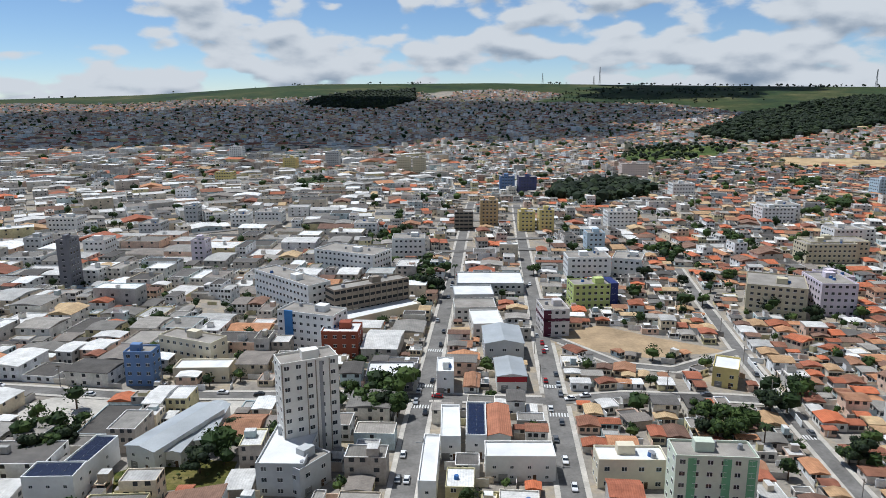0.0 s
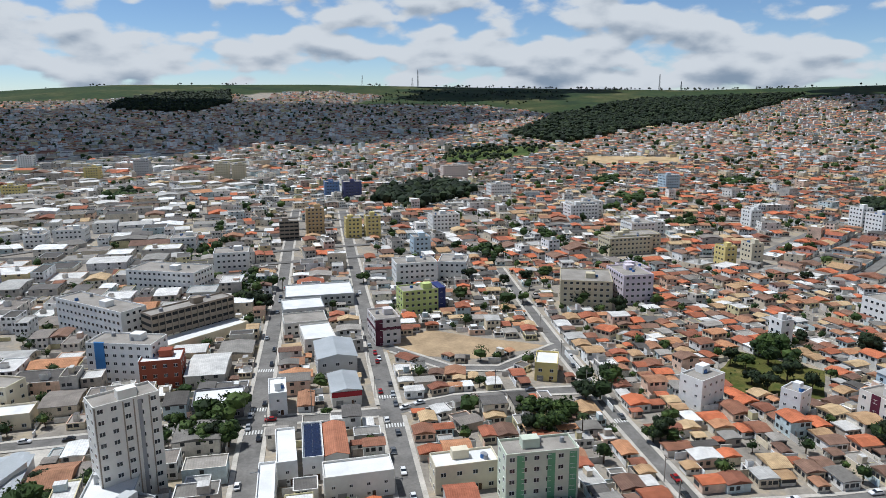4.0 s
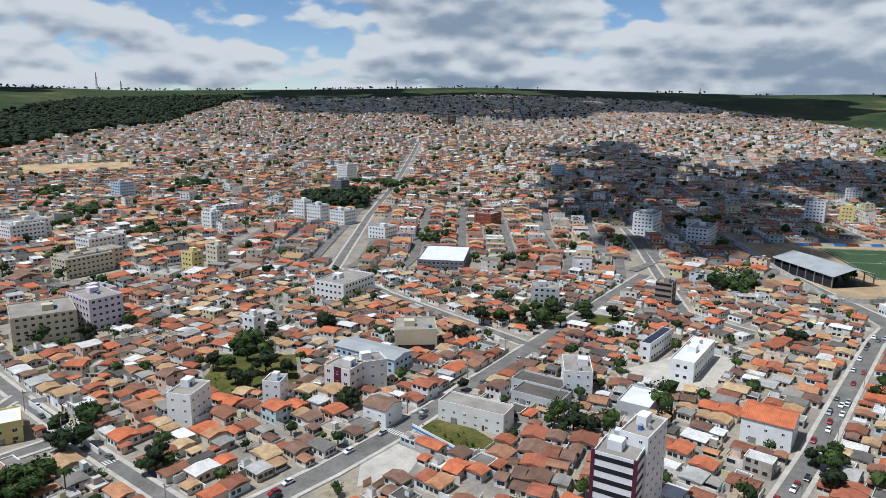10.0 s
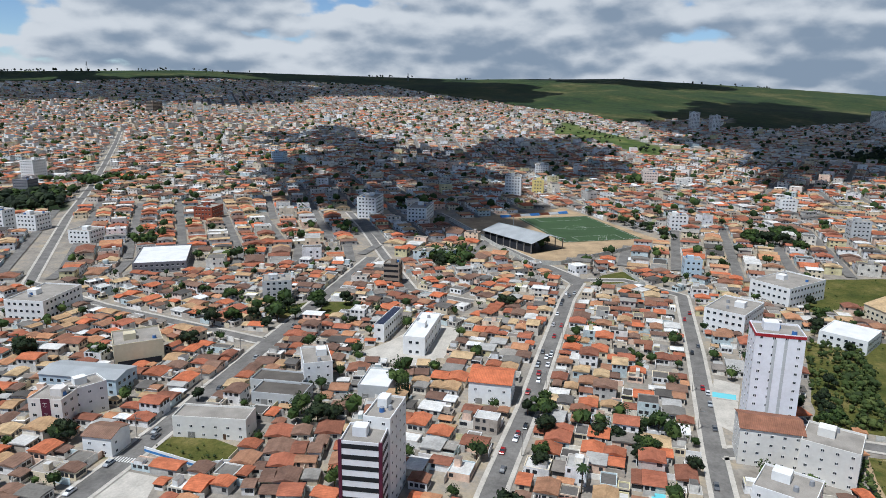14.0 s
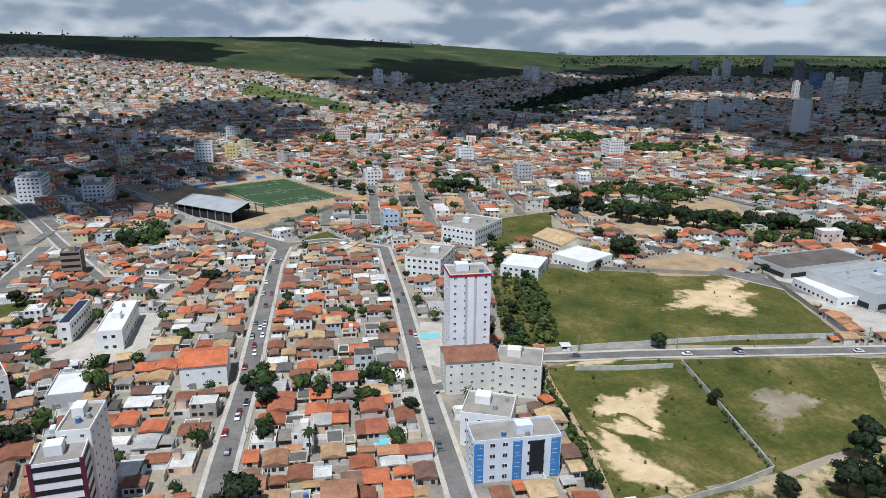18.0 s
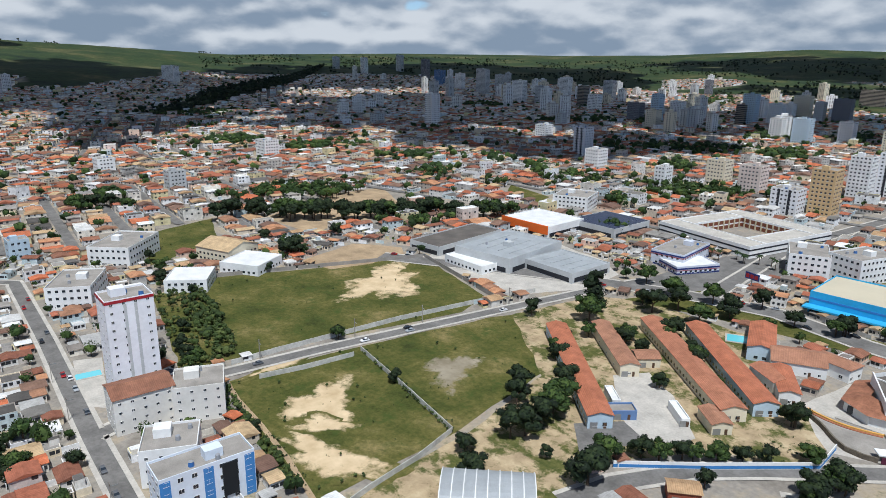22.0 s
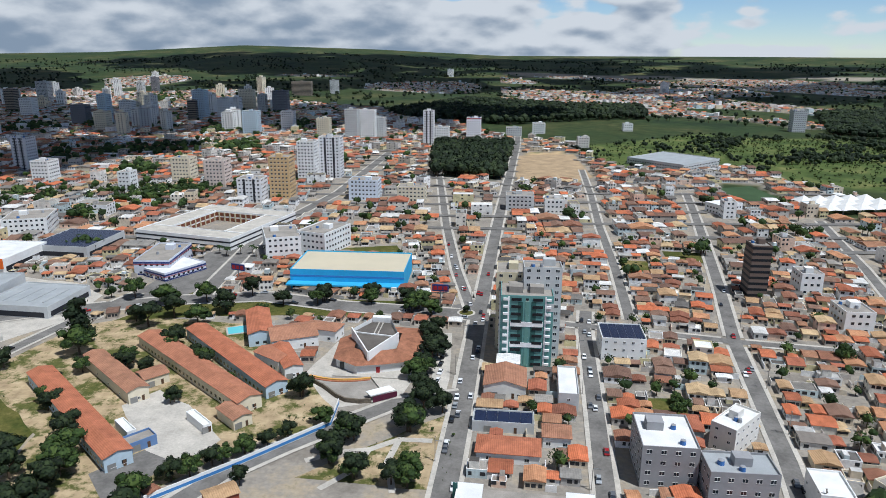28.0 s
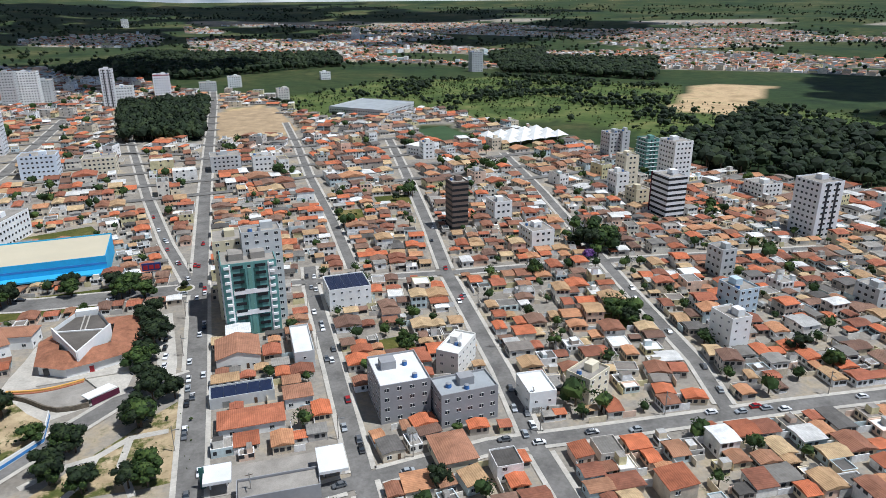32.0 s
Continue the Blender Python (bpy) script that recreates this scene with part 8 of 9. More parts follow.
def rows(rng, reach):
    """Narrow deep houses side by side along both sides of every street."""
    for width, line in ROADS.values():
        for (x0, y0), (x1, y1) in zip(line, line[1:]):
            ln = math.hypot(x1 - x0, y1 - y0)
            ux, uy = (x1 - x0) / ln, (y1 - y0) / ln
            a = math.atan2(uy, ux)
            for side in (1, -1):
                s = 0.0
                while s < ln:
                    w = rng.uniform(5.2, 8.6)
                    placed_one = False
                    for d in (rng.uniform(12, 18), rng.uniform(8.5, 12), rng.uniform(5, 8)):
                        o = side * (width / 2 + 1.9 + d / 2)
                        x, y = x0 + ux * (s + w / 2) - uy * o, y0 + uy * (s + w / 2) + ux * o
                        r, az = math.hypot(x, y), math.degrees(math.atan2(x, y))
                        if 75 < r < reach and (-40 < az <= 180 or az < -122) and free(x, y, a, w, d):
                            mark(box_poly(x, y, w, d, math.degrees(a), 0.05))
                            (YARDS if rng.random() < 0.04 else HOUSES).append((x, y, a, w, d))
                            placed_one = True
                            break
                    s += w + 0.25 if placed_one else 2.0


_fill = random.Random(17)
REACH = 470.0
fill(_fill, REACH, ((9, 17), (13, 24)), 5.0, 0.3, 0.03, True)
rows(_fill, REACH)
fill(_fill, REACH, ((6, 9), (10, 15)), 4.0, 0.5, 0.10)
fill(_fill, REACH, ((5, 7.5), (7, 11)), 3.0, 0.8, 0.16)
fill(_fill, REACH, ((4, 6), (5, 8)), 2.5, 0.75, 0.2)
fill(_fill, REACH, ((2.8, 4.2), (3.5, 6)), 2.0, 0.6, 0.3)


def split_plots(plots, rng):
    """Front house, lower back annex and patio of each deep plot."""
    out = []
    for x, y, a, w, d in plots:
        if d < 8.5 or centre_side(x, y):
            out.append((x, y, a, w, d))
            continue
        c, s = math.cos(a), math.sin(a)
        side = rng.choice((-1, 1))
        f = rng.uniform(0.5, 0.68)
        main, rear = d * f, d * (1 - f) - 0.3
        v = side * (d - main) / 2
        out.append((x - s * v, y + c * v, a, w, main))
        aw = w * rng.uniform(0.5, 0.95)
        u, v = rng.choice((-1, 1)) * (w - aw) / 2, -side * (d - rear) / 2
        out.append((x + c * u - s * v, y + s * u + c * v, a, aw, rear))
    return out




def house(x, y, a, w, d, rng):
    """A small plastered house of one or two storeys, as a thing with its parts."""
    big = w * d > 60
    storeys = 2 if (big and rng.random() < (0.6 if centre_side(x, y) else 0.28)) else 1
    h = storeys * 2.75 + rng.uniform(0.0, 0.5)
    az = math.degrees(math.atan2(x, y))
    tile = rng.random() < (0.34 if -45 < az < 12 else 0.72)
    kind = rng.choice(("gable", "gable", "hip", "lean")) if tile else rng.choice(("flat", "flat", "sheet"))
    words = {"gable": "a clay-tile gable roof", "hip": "a hipped clay-tile roof", "lean": "a sloping clay-tile roof", "flat": "a flat concrete roof and parapet", "sheet": "a grey fibre-cement roof"}
    root = thing("house", x, y, 0.0, math.degrees(a), f"{'two-storey' if storeys == 2 else 'single-storey'} plastered house with {words[kind]}", "house", "houses of the inner town")
    if kind == "flat":
        part("wall", shell(w, d, h, 0.18, 0.5, -0.5), M_WALL1, root)
        part("roof", box_bm(-w / 2 + 0.15, w / 2 - 0.15, -d / 2 + 0.15, d / 2 - 0.15, h - 0.8, h - 0.48), M_GREY1, root)
        if rng.random() < 0.5:
            bm = bmesh.new()
            bmesh.ops.create_cone(bm, cap_ends=True, segments=10, radius1=0.75, radius2=0.65, depth=1.1, matrix=Matrix.Translation((rng.uniform(-0.3, 0.3) * w, rng.uniform(-0.3, 0.3) * d, h + 0.05)))
            part("water_tank", bm, TANKS[rng.randrange(2)], root)
    elif kind == "hip":
        part("wall", box_bm(-w / 2, w / 2, -d / 2, d / 2, -0.5, h, top=False, bottom=False), M_WALL1, root)
        part("roof", hip_bm(w, d, h, min(w, d) * 0.15), M_TILE1, root)
    elif kind == "lean":
        rise = w * 0.13
        bm = box_bm(-w / 2, w / 2, -d / 2, d / 2, -0.5, h, top=False, bottom=False)
        for v in bm.verts:
            if v.co.z > 0 and v.co.x > 0:
                v.co.z += rise
        part("wall", bm, M_WALL1, root)
        bm = box_bm(-w / 2 - 0.3, w / 2 + 0.3, -d / 2 - 0.3, d / 2 + 0.3, h - 0.05, h + 0.12)
        for v in bm.verts:
            v.co.z += rise * (v.co.x / w + 0.5)
        part("roof", bm, M_TILE1, root)
    else:
        rise = min(w, d) * (0.14 if kind == "gable" else 0.07)
        part("wall", gable_walls(w, d, h, rise, -0.5), M_WALL1, root)
        part("roof", gable_bm(w, d, h, rise, 0.3), M_TILE1 if kind == "gable" else M_GREY1, root)
    for turn, length, off in (sides(w, d)[0], sides(w, d)[2]):
        m = Matrix.Rotation(radians(turn), 4, "Z")
        if turn == 0:
            child("door", DOOR, root, m @ Matrix.Translation((length * 0.24, -off, 0)))
        for k in range(storeys):
            child("window", WIN["mid"], root, m @ Matrix.Translation((-length * 0.22, -off, k * 2.9 + 0.95)))
    return root


_hrng = random.Random(4)
HOUSES = split_plots(HOUSES, _hrng)
_order = sorted(HOUSES, key=lambda q: math.hypot(q[0], q[1]))
SINGLE = [q for q in _order if q[3] * q[4] > 34][:330]
_single = set(SINGLE)
for _q in SINGLE:
    house(*_q, _hrng)
JOINED = np.array([q + (0,) for q in HOUSES if q not in _single])

# ---- houses of the town, laid out by district ----
class Batch:
    """Collects many small houses into one mesh."""

    def __init__(self):
        self.v, self.f, self.m, self.n = [], [], [], 0

    def add(self, verts, faces, mats):
        """verts (K, P, 3); faces: tuples over P; mats: one index per face."""
        k, p, _ = verts.shape
        base = self.n + np.arange(k)[:, None] * p
        self.v.append(verts.reshape(-1, 3))
        for fc, mi in zip(faces, mats):
            self.f.append((base + np.array(fc)[None, :]))
            self.m.append(np.full(k, mi, np.int32) if np.isscalar(mi) else mi)
        self.n += k * p

    def build(self, name, mats, label, category, group=""):
        v = np.concatenate(self.v)
        me = bpy.data.meshes.new(name)
        loops = np.concatenate([f.ravel() for f in self.f])
        sizes = np.concatenate([np.full(len(f), f.shape[1], np.int32) for f in self.f])
        starts = np.concatenate([[0], np.cumsum(sizes)[:-1]]).astype(np.int32)
        me.vertices.add(len(v))
        me.vertices.foreach_set("co", v.astype(np.float32).ravel())
        me.loops.add(len(loops))
        me.loops.foreach_set("vertex_index", loops.astype(np.int32))
        me.polygons.add(len(sizes))
        me.polygons.foreach_set("loop_start", starts)
        me.polygons.foreach_set("material_index", np.concatenate(self.m))
        for m in mats:
            me.materials.append(m)
        me.update(calc_edges=True)
        me.validate()
        me.shade_flat()
        ob = new(name, me)
        return tagged(ob, label, category, group, "stuff")


def placed(local, x, y, z, ang):
    """Local vertices (K, P, 3) turned and moved into the world."""
    c, s = np.cos(ang)[:, None], np.sin(ang)[:, None]
    out = np.empty_like(local)
    out[..., 0] = x[:, None] + c * local[..., 0] - s * local[..., 1]
    out[..., 1] = y[:, None] + s * local[..., 0] + c * local[..., 1]
    out[..., 2] = z[:, None] + local[..., 2]
    return out


def block_verts(w, d, z0, z1):
    k = len(w)
    o = np.zeros((k, 8, 3))
    for i, (a, b) in enumerate(((-1, -1), (1, -1), (1, 1), (-1, 1))):
        o[:, i, 0] = o[:, i + 4, 0] = a * w / 2
        o[:, i, 1] = o[:, i + 4, 1] = b * d / 2
        o[:, i, 2], o[:, i + 4, 2] = z0, z1
    return o


SIDES = [(0, 1, 5, 4), (1, 2, 6, 5), (2, 3, 7, 6), (3, 0, 4, 7)]


def gable_verts(w, d, h, rise, over):
    """Roof sheets of a gable with eaves: outer skin and edge thickness."""
    k = len(w)
    o = np.zeros((k, 12, 3))
    a, b = w / 2 + over, d / 2 + over
    for j, dz in enumerate((0.0, -0.18)):
        q = 6 * j
        o[:, q + 0] = np.stack([-a, -b, h + dz], 1)
        o[:, q + 1] = np.stack([a, -b, h + dz], 1)
        o[:, q + 2] = np.stack([a, b, h + dz], 1)
        o[:, q + 3] = np.stack([-a, b, h + dz], 1)
        o[:, q + 4] = np.stack([-a, 0 * b, h + rise + dz], 1)
        o[:, q + 5] = np.stack([a, 0 * b, h + rise + dz], 1)
    return o


GABLE = [(0, 1, 5, 4), (4, 5, 2, 3), (6, 7, 1, 0), (8, 9, 3, 2), (7, 8, 11), (9, 6, 10), (6, 0, 4, 10), (1, 7, 11, 5), (9, 10, 4, 3), (8, 2, 5, 11)]


def lattice(rng, reach):
    """Plots of all districts: x, y, angle, width, depth."""
    seeds = [(0, 300, 2.5), (120, 420, 5.0), (250, 60, -6.0), (330, 260, 20.0), (450, -40, -8.0), (0, -320, 3.0), (-160, -330, 9.0), (-90, 260, 0.0),
             (200, 230, -2.0), (60, 760, 8.0), (-260, 420, -3.0), (480, 380, 31.0), (700, 150, 26.0), (60, -560, 2.0), (-120, -520, 5.0)]
    for _ in range(150):
        a, r = rng.uniform(-0.65, 4.1), 600 + 2500 * rng.random() ** 0.8
        seeds.append((r * math.sin(a), r * math.cos(a), rng.uniform(-38, 38)))
    S = np.array(seeds)
    plots, streets = [], []
    for si, (sx, sy, deg) in enumerate(seeds):
        size = 330 if math.hypot(sx, sy) < 560 else 520
        c, s = math.cos(radians(deg)), math.sin(radians(deg))
        v = -size
        row = 0
        centre = sx < 60 and sy > 250 and math.hypot(sx, sy) < 1500
        while v < size:
            depth = rng.uniform(16, 24) if centre else rng.uniform(11, 15)
            u = -size
            line = []
            while u < size:
                w = rng.uniform(5.8, 10.0) if rng.random() < 0.86 else rng.uniform(12, 18)
                if centre and rng.random() < 0.6:
                    w = rng.uniform(13, 30)
                if int((u + size) // 96) != int((u + w + size) // 96):
                    u += 8.0
                line.append((u + w / 2, v + depth / 2 + rng.uniform(-1.2, 1.2), w - rng.uniform(0.2, 1.2), depth - rng.uniform(0.0, 3.0)))
                u += w
            plots += [(sx + c * a - s * b, sy + s * a + c * b, radians(deg), ww, dd, si) for a, b, ww, dd in line]
            v += depth
            row += 1
            if row % 2 == 0:
                streets.append((sx - s * (v + 4) - c * size, sy + c * (v + 4) - s * size, sx - s * (v + 4) + c * size, sy + c * (v + 4) + s * size, si))
                v += 8.5
            else:
                v += rng.uniform(1.0, 4.0)
    P = np.array(plots)
    near = np.argmin((P[:, 0][:, None] - S[:, 0]) ** 2 + (P[:, 1][:, None] - S[:, 1]) ** 2, axis=1)
    P = P[near == P[:, 5].astype(int)]
    return P, streets, S


def free_plots(P):
    """Keeps the plots that lie in town and on no road, yard or special building."""
    x, y, a, w, d = P[:, :5].T
    ok = town_factor(x, y)
    P = P[ok]
    x, y, a, w, d = P[:, :5].T
    c, s = np.cos(a), np.sin(a)
    pts = [(x, y)] + [(x + c * u * w - s * v * d, y + s * u * w + c * v * d) for u in (-0.5, 0, 0.5) for v in (-0.5, 0, 0.5) if (u, v) != (0, 0)]
    bad = np.zeros(len(x), bool)
    r = np.hypot(x, y)
    for width, line in ROADS.values():
        lo, hi = np.min(line, axis=0) - 30, np.max(line, axis=0) + 30
        i = np.nonzero(~bad & (x > lo[0]) & (x < hi[0]) & (y > lo[1]) & (y < hi[1]))[0]
        for px, py in pts:
            bad[i] |= road_gap(px[i], py[i], line) < width / 2 + 2.0
    for poly in list(GRASS_ZONES.values()) + [q for _m, q in LOTS.values()] + CLEAR:
        q = np.array(poly)
        lo, hi = q.min(0) - 20, q.max(0) + 20
        i = np.nonzero(~bad & (x > lo[0]) & (x < hi[0]) & (y > lo[1]) & (y < hi[1]))[0]
        for px, py in pts:
            bad[i] |= inside(px[i], py[i], poly)
    return P[~bad]


_rng = random.Random(11)
PLOTS, LANES, SEEDS = lattice(_rng, 3000)
PLOTS = free_plots(PLOTS)
_r = np.hypot(PLOTS[:, 0], PLOTS[:, 1])
_az = np.degrees(np.arctan2(PLOTS[:, 0], PLOTS[:, 1]))
_seen = (_az > -38) | (_az < -125)
_np = np.random.RandomState(5)
_gap = _np.rand(len(PLOTS)) < 0.10
GARDENS = PLOTS[_gap & (_r >= REACH) & (_r < 2850) & _seen]
PLOTS = PLOTS[(_r < 2950) & (_r >= REACH) & _seen & ~_gap]
_r = np.hypot(PLOTS[:, 0], PLOTS[:, 1])


def mass_houses(P, name, windows, label):
    n = len(P)
    x, y, a, w, d = P[:, :5].T
    w, d = w.copy(), d.copy()
    z = terrain(x, y)
    rnd = _np.rand(n)
    az = np.degrees(np.arctan2(x, y))
    rnd = np.where((az > -45) & (az < 10) & (np.hypot(x, y) < 1300), 0.35 + 0.64 * rnd, rnd)
    storeys = np.where(rnd < 0.62, 1, np.where(rnd < 0.9, 2, np.where(rnd < 0.975, 3, 4)))
    middle = (az > -45) & (az < 9) & (y > 150)
    storeys = np.minimum(storeys, np.where(w * d < np.where(middle, 30, 52), 1, np.where(w * d < np.where(middle, 60, 95), 2, 4)))
    h = storeys * 2.75 + _np.uniform(-0.2, 0.5, n) - np.where(w * d < 24, 0.5, 0.0)
    tile_share = np.where(np.hypot(x, y) > 1350, 0.6, 0.0) + np.where(np.hypot(x, y) > 1350, 0.0, 1.0) * np.interp(az, (-180, -150, -100, -35, -5, 12, 30, 50, 180), (0.66, 0.7, 0.5, 0.12, 0.2, 0.42, 0.66, 0.68, 0.66))
    kind = np.where(_np.rand(n) < tile_share, 0, np.where(_np.rand(n) < 0.55, 1, 2))
    kind = np.where(storeys >= 3, 1, kind)
    b = Batch()
    b.add(placed(block_verts(w, d, np.full(n, -3.0), h), x, y, z, a), SIDES, [0] * 4)
    turn = np.where(_np.rand(n) < 0.5, 0.0, np.pi / 2)
    for k, rise_f, mi in ((0, 0.26, 1), (2, 0.12, 2)):
        i = np.nonzero(kind == k)[0]
        ww = np.where(turn[i] > 0, d[i], w[i])
        dd = np.where(turn[i] > 0, w[i], d[i])
        rise = dd * 0.5 * rise_f
        b.add(placed(gable_verts(ww, dd, h[i], rise, 0.35), x[i], y[i], z[i], a[i] + turn[i]), GABLE if windows else GABLE[:2], [mi] * (10 if windows else 2))
        g = np.zeros((len(i), 6, 3))
        for q, sx in ((0, -1), (3, 1)):
            g[:, q] = np.stack([sx * ww / 2, -dd / 2, h[i]], 1)
            g[:, q + 1] = np.stack([sx * ww / 2, dd / 2, h[i]], 1)
            g[:, q + 2] = np.stack([sx * ww / 2, 0 * dd, h[i] + rise - 0.1], 1)
        b.add(placed(g, x[i], y[i], z[i], a[i] + turn[i]), [(0, 1, 2), (4, 3, 5)], [0, 0])
    i = np.nonzero(kind == 1)[0]
    if not windows:
        b.add(placed(block_verts(w[i], d[i], h[i] - 0.2, h[i]), x[i], y[i], z[i], a[i]), [(4, 5, 6, 7)], [2])
        return b.build(name, [M_WALL, M_TILE, M_GREY, M_DARKWIN], label, "houses")
    b.add(placed(block_verts(w[i] - 0.5, d[i] - 0.5, h[i] - 0.6, h[i] - 0.45), x[i], y[i], z[i], a[i]), [(4, 5, 6, 7)], [2])
    # parapet inner faces and water tank or stair head
    o = np.concatenate([block_verts(w[i], d[i], h[i] - 0.5, h[i]), block_verts(w[i] - 0.5, d[i] - 0.5, h[i] - 0.5, h[i])], 1)
    b.add(placed(o, x[i], y[i], z[i], a[i]), [(4, 5, 13, 12), (5, 6, 14, 13), (6, 7, 15, 14), (7, 4, 12, 15), (12, 13, 9, 8), (13, 14, 10, 9), (14, 15, 11, 10), (15, 12, 8, 11)], [0] * 8)
    j = i[_np.rand(len(i)) < 0.55]
    tk = block_verts(_np.uniform(1.5, 3.5, len(j)), _np.uniform(1.5, 3.5, len(j)), h[j] - 0.5, h[j] + _np.uniform(0.8, 2.4, len(j)))
    tk[..., 0] += (_np.uniform(-0.25, 0.25, len(j)) * w[j])[:, None]
    tk[..., 1] += (_np.uniform(-0.25, 0.25, len(j)) * d[j])[:, None]
    b.add(placed(tk, x[j], y[j], z[j], a[j]), SIDES + [(4, 5, 6, 7)], [0] * 4 + [2])
    if windows:
        for side in (-1, 1):
            for axis in (0, 1):
                for level in range(3):
                    for u in (-0.28, 0.05, 0.32) if windows == 2 else (-0.2, 0.24):
                        i = np.nonzero((storeys > level) & (_np.rand(n) < 0.72))[0]
                        ww = _np.uniform(0.5, 0.85, len(i))
                        z0 = 0.9 + level * 3.0 + 0 * ww
                        q = np.zeros((len(i), 4, 3))
                        span = w[i] if axis == 0 else d[i]
                        off = side * ((d[i] if axis == 0 else w[i]) / 2 + 0.04)
                        for c, (e, hh) in enumerate(((-1, 0), (1, 0), (1, 1.3), (-1, 1.3))):
                            q[:, c, axis] = u * span + e * ww
                            q[:, c, 1 - axis] = off
                            q[:, c, 2] = z0 + hh
                        fc = (0, 1, 2, 3) if (side < 0) == (axis == 0) else (3, 2, 1, 0)
                        b.add(placed(q, x[i], y[i], z[i], a[i]), [fc], [3])
    return b.build(name, [M_WALL, M_TILE, M_GREY, M_DARKWIN], label, "houses")


mass_houses(JOINED, "inner_houses", 2, "small plastered houses, annexes and sheds with tile and flat roofs")
mass_houses(PLOTS[_r < 900], "town_houses", 2, "plastered one to three storey houses with clay-tile or flat roofs")
mass_houses(PLOTS[(_r >= 900) & (_r < 1250)], "town_houses", 1, "tightly packed plastered houses with clay-tile and flat roofs")
mass_houses(PLOTS[_r >= 1250], "hillside_houses", 0, "small houses with tile and concrete roofs on far slopes")


def yard_walls():
    """Plastered garden walls that run on from the houses' corners."""
    rows = []
    for x, y, a, w, d in HOUSES + YARDS:
        if w * d < 30:
            continue
        c, s = math.cos(a), math.sin(a)
        for sx, sy, along in ((-1, 1, 0), (1, -1, 0), (1, 1, 1), (-1, -1, 1)):
            if _np.rand() > 0.55:
                continue
            ln = _np.uniform(2.5, 6.5)
            u, v = sx * w / 2, sy * d / 2
            mu, mv = (u + sx * ln / 2, v) if along == 0 else (u, v + sy * ln / 2)
            eu, ev = (u + sx * ln, v) if along == 0 else (u, v + sy * ln)
            px, py = x + c * mu - s * mv, y + s * mu + c * mv
            ex, ey = x + c * eu - s * ev, y + s * eu + c * ev
            i, j = int(ex - GX0), int(ey - GY0)
            if not (0 <= i < GW and 0 <= j < GH) or STREET[i, j] or STREET[int(px - GX0), int(py - GY0)]:
                continue
            if any(inside(ex, ey, q) or inside(px, py, q) for q in KEEP_OPEN):
                continue
            rows.append((px, py, a + (0 if along == 0 else math.pi / 2), ln, _np.uniform(1.8, 2.6)))
    R = np.array(rows)
    x, y, a, ln, h = R.T
    b = Batch()
    b.add(placed(block_verts(ln, np.full(len(ln), 0.18), np.full(len(ln), -0.3), h), x, y, terrain(x, y), a), SIDES + [(4, 5, 6, 7)], [0] * 5)
    b.build("garden_walls", [M_WALL], "plastered garden and yard walls between the houses", "walls")


KEEP_OPEN = list(GRASS_ZONES.values()) + [q for _m, q in LOTS.values()]
yard_walls()


def downtown_tower(x, y, w, d, storeys, rot, tone):
    """A high-rise of the far centre with storeys of panes and a lift house."""
    h = storeys * 3.0 + 1.0
    root = thing("tower_block", x, y, float(terrain(x, y)), rot, f"{tone} high-rise apartment block in the far town centre", "building", "tower blocks of the far centre")
    wall = PAINT[{"white": "white", "pale grey": "palegrey", "cream": "cream", "off-white": "offwhite"}[tone]]
    part("wall", box_bm(-w / 2, w / 2, -d / 2, d / 2, -3, h, top=False, bottom=False), wall, root)
    part("roof", box_bm(-w / 2, w / 2, -d / 2, d / 2, h - 0.3, h + 0.25), M_CONCRETE, root)
    part("lift_house", box_bm(-w * 0.2, w * 0.2, -d * 0.25, d * 0.2, h + 0.25, h + 3.6), wall, root)
    child("glazing", pane_mesh("glazing", w, d, 4.4, 1.7, 1.4, storeys, 3.0), root)["kind"] = "stuff"


def downtown():
    rng = random.Random(77)
    k = 0
    while k < 64:
        r, az = rng.uniform(1080, 2800), radians(rng.uniform(124, 163) if rng.random() < 0.7 else rng.uniform(140, 163))
        x, y = r * math.sin(az), r * math.cos(az)
        if not town_factor(np.array([x]), np.array([y]))[0]:
            continue
        storeys = 2 + int(rng.uniform(4, 15) * (0.7 if r < 1400 else 1.0))
        downtown_tower(x, y, rng.uniform(13, 22), rng.uniform(12, 18), storeys, rng.uniform(-28, 28), rng.choice(("white", "pale grey", "cream", "off-white", "white")))
        k += 1


downtown()


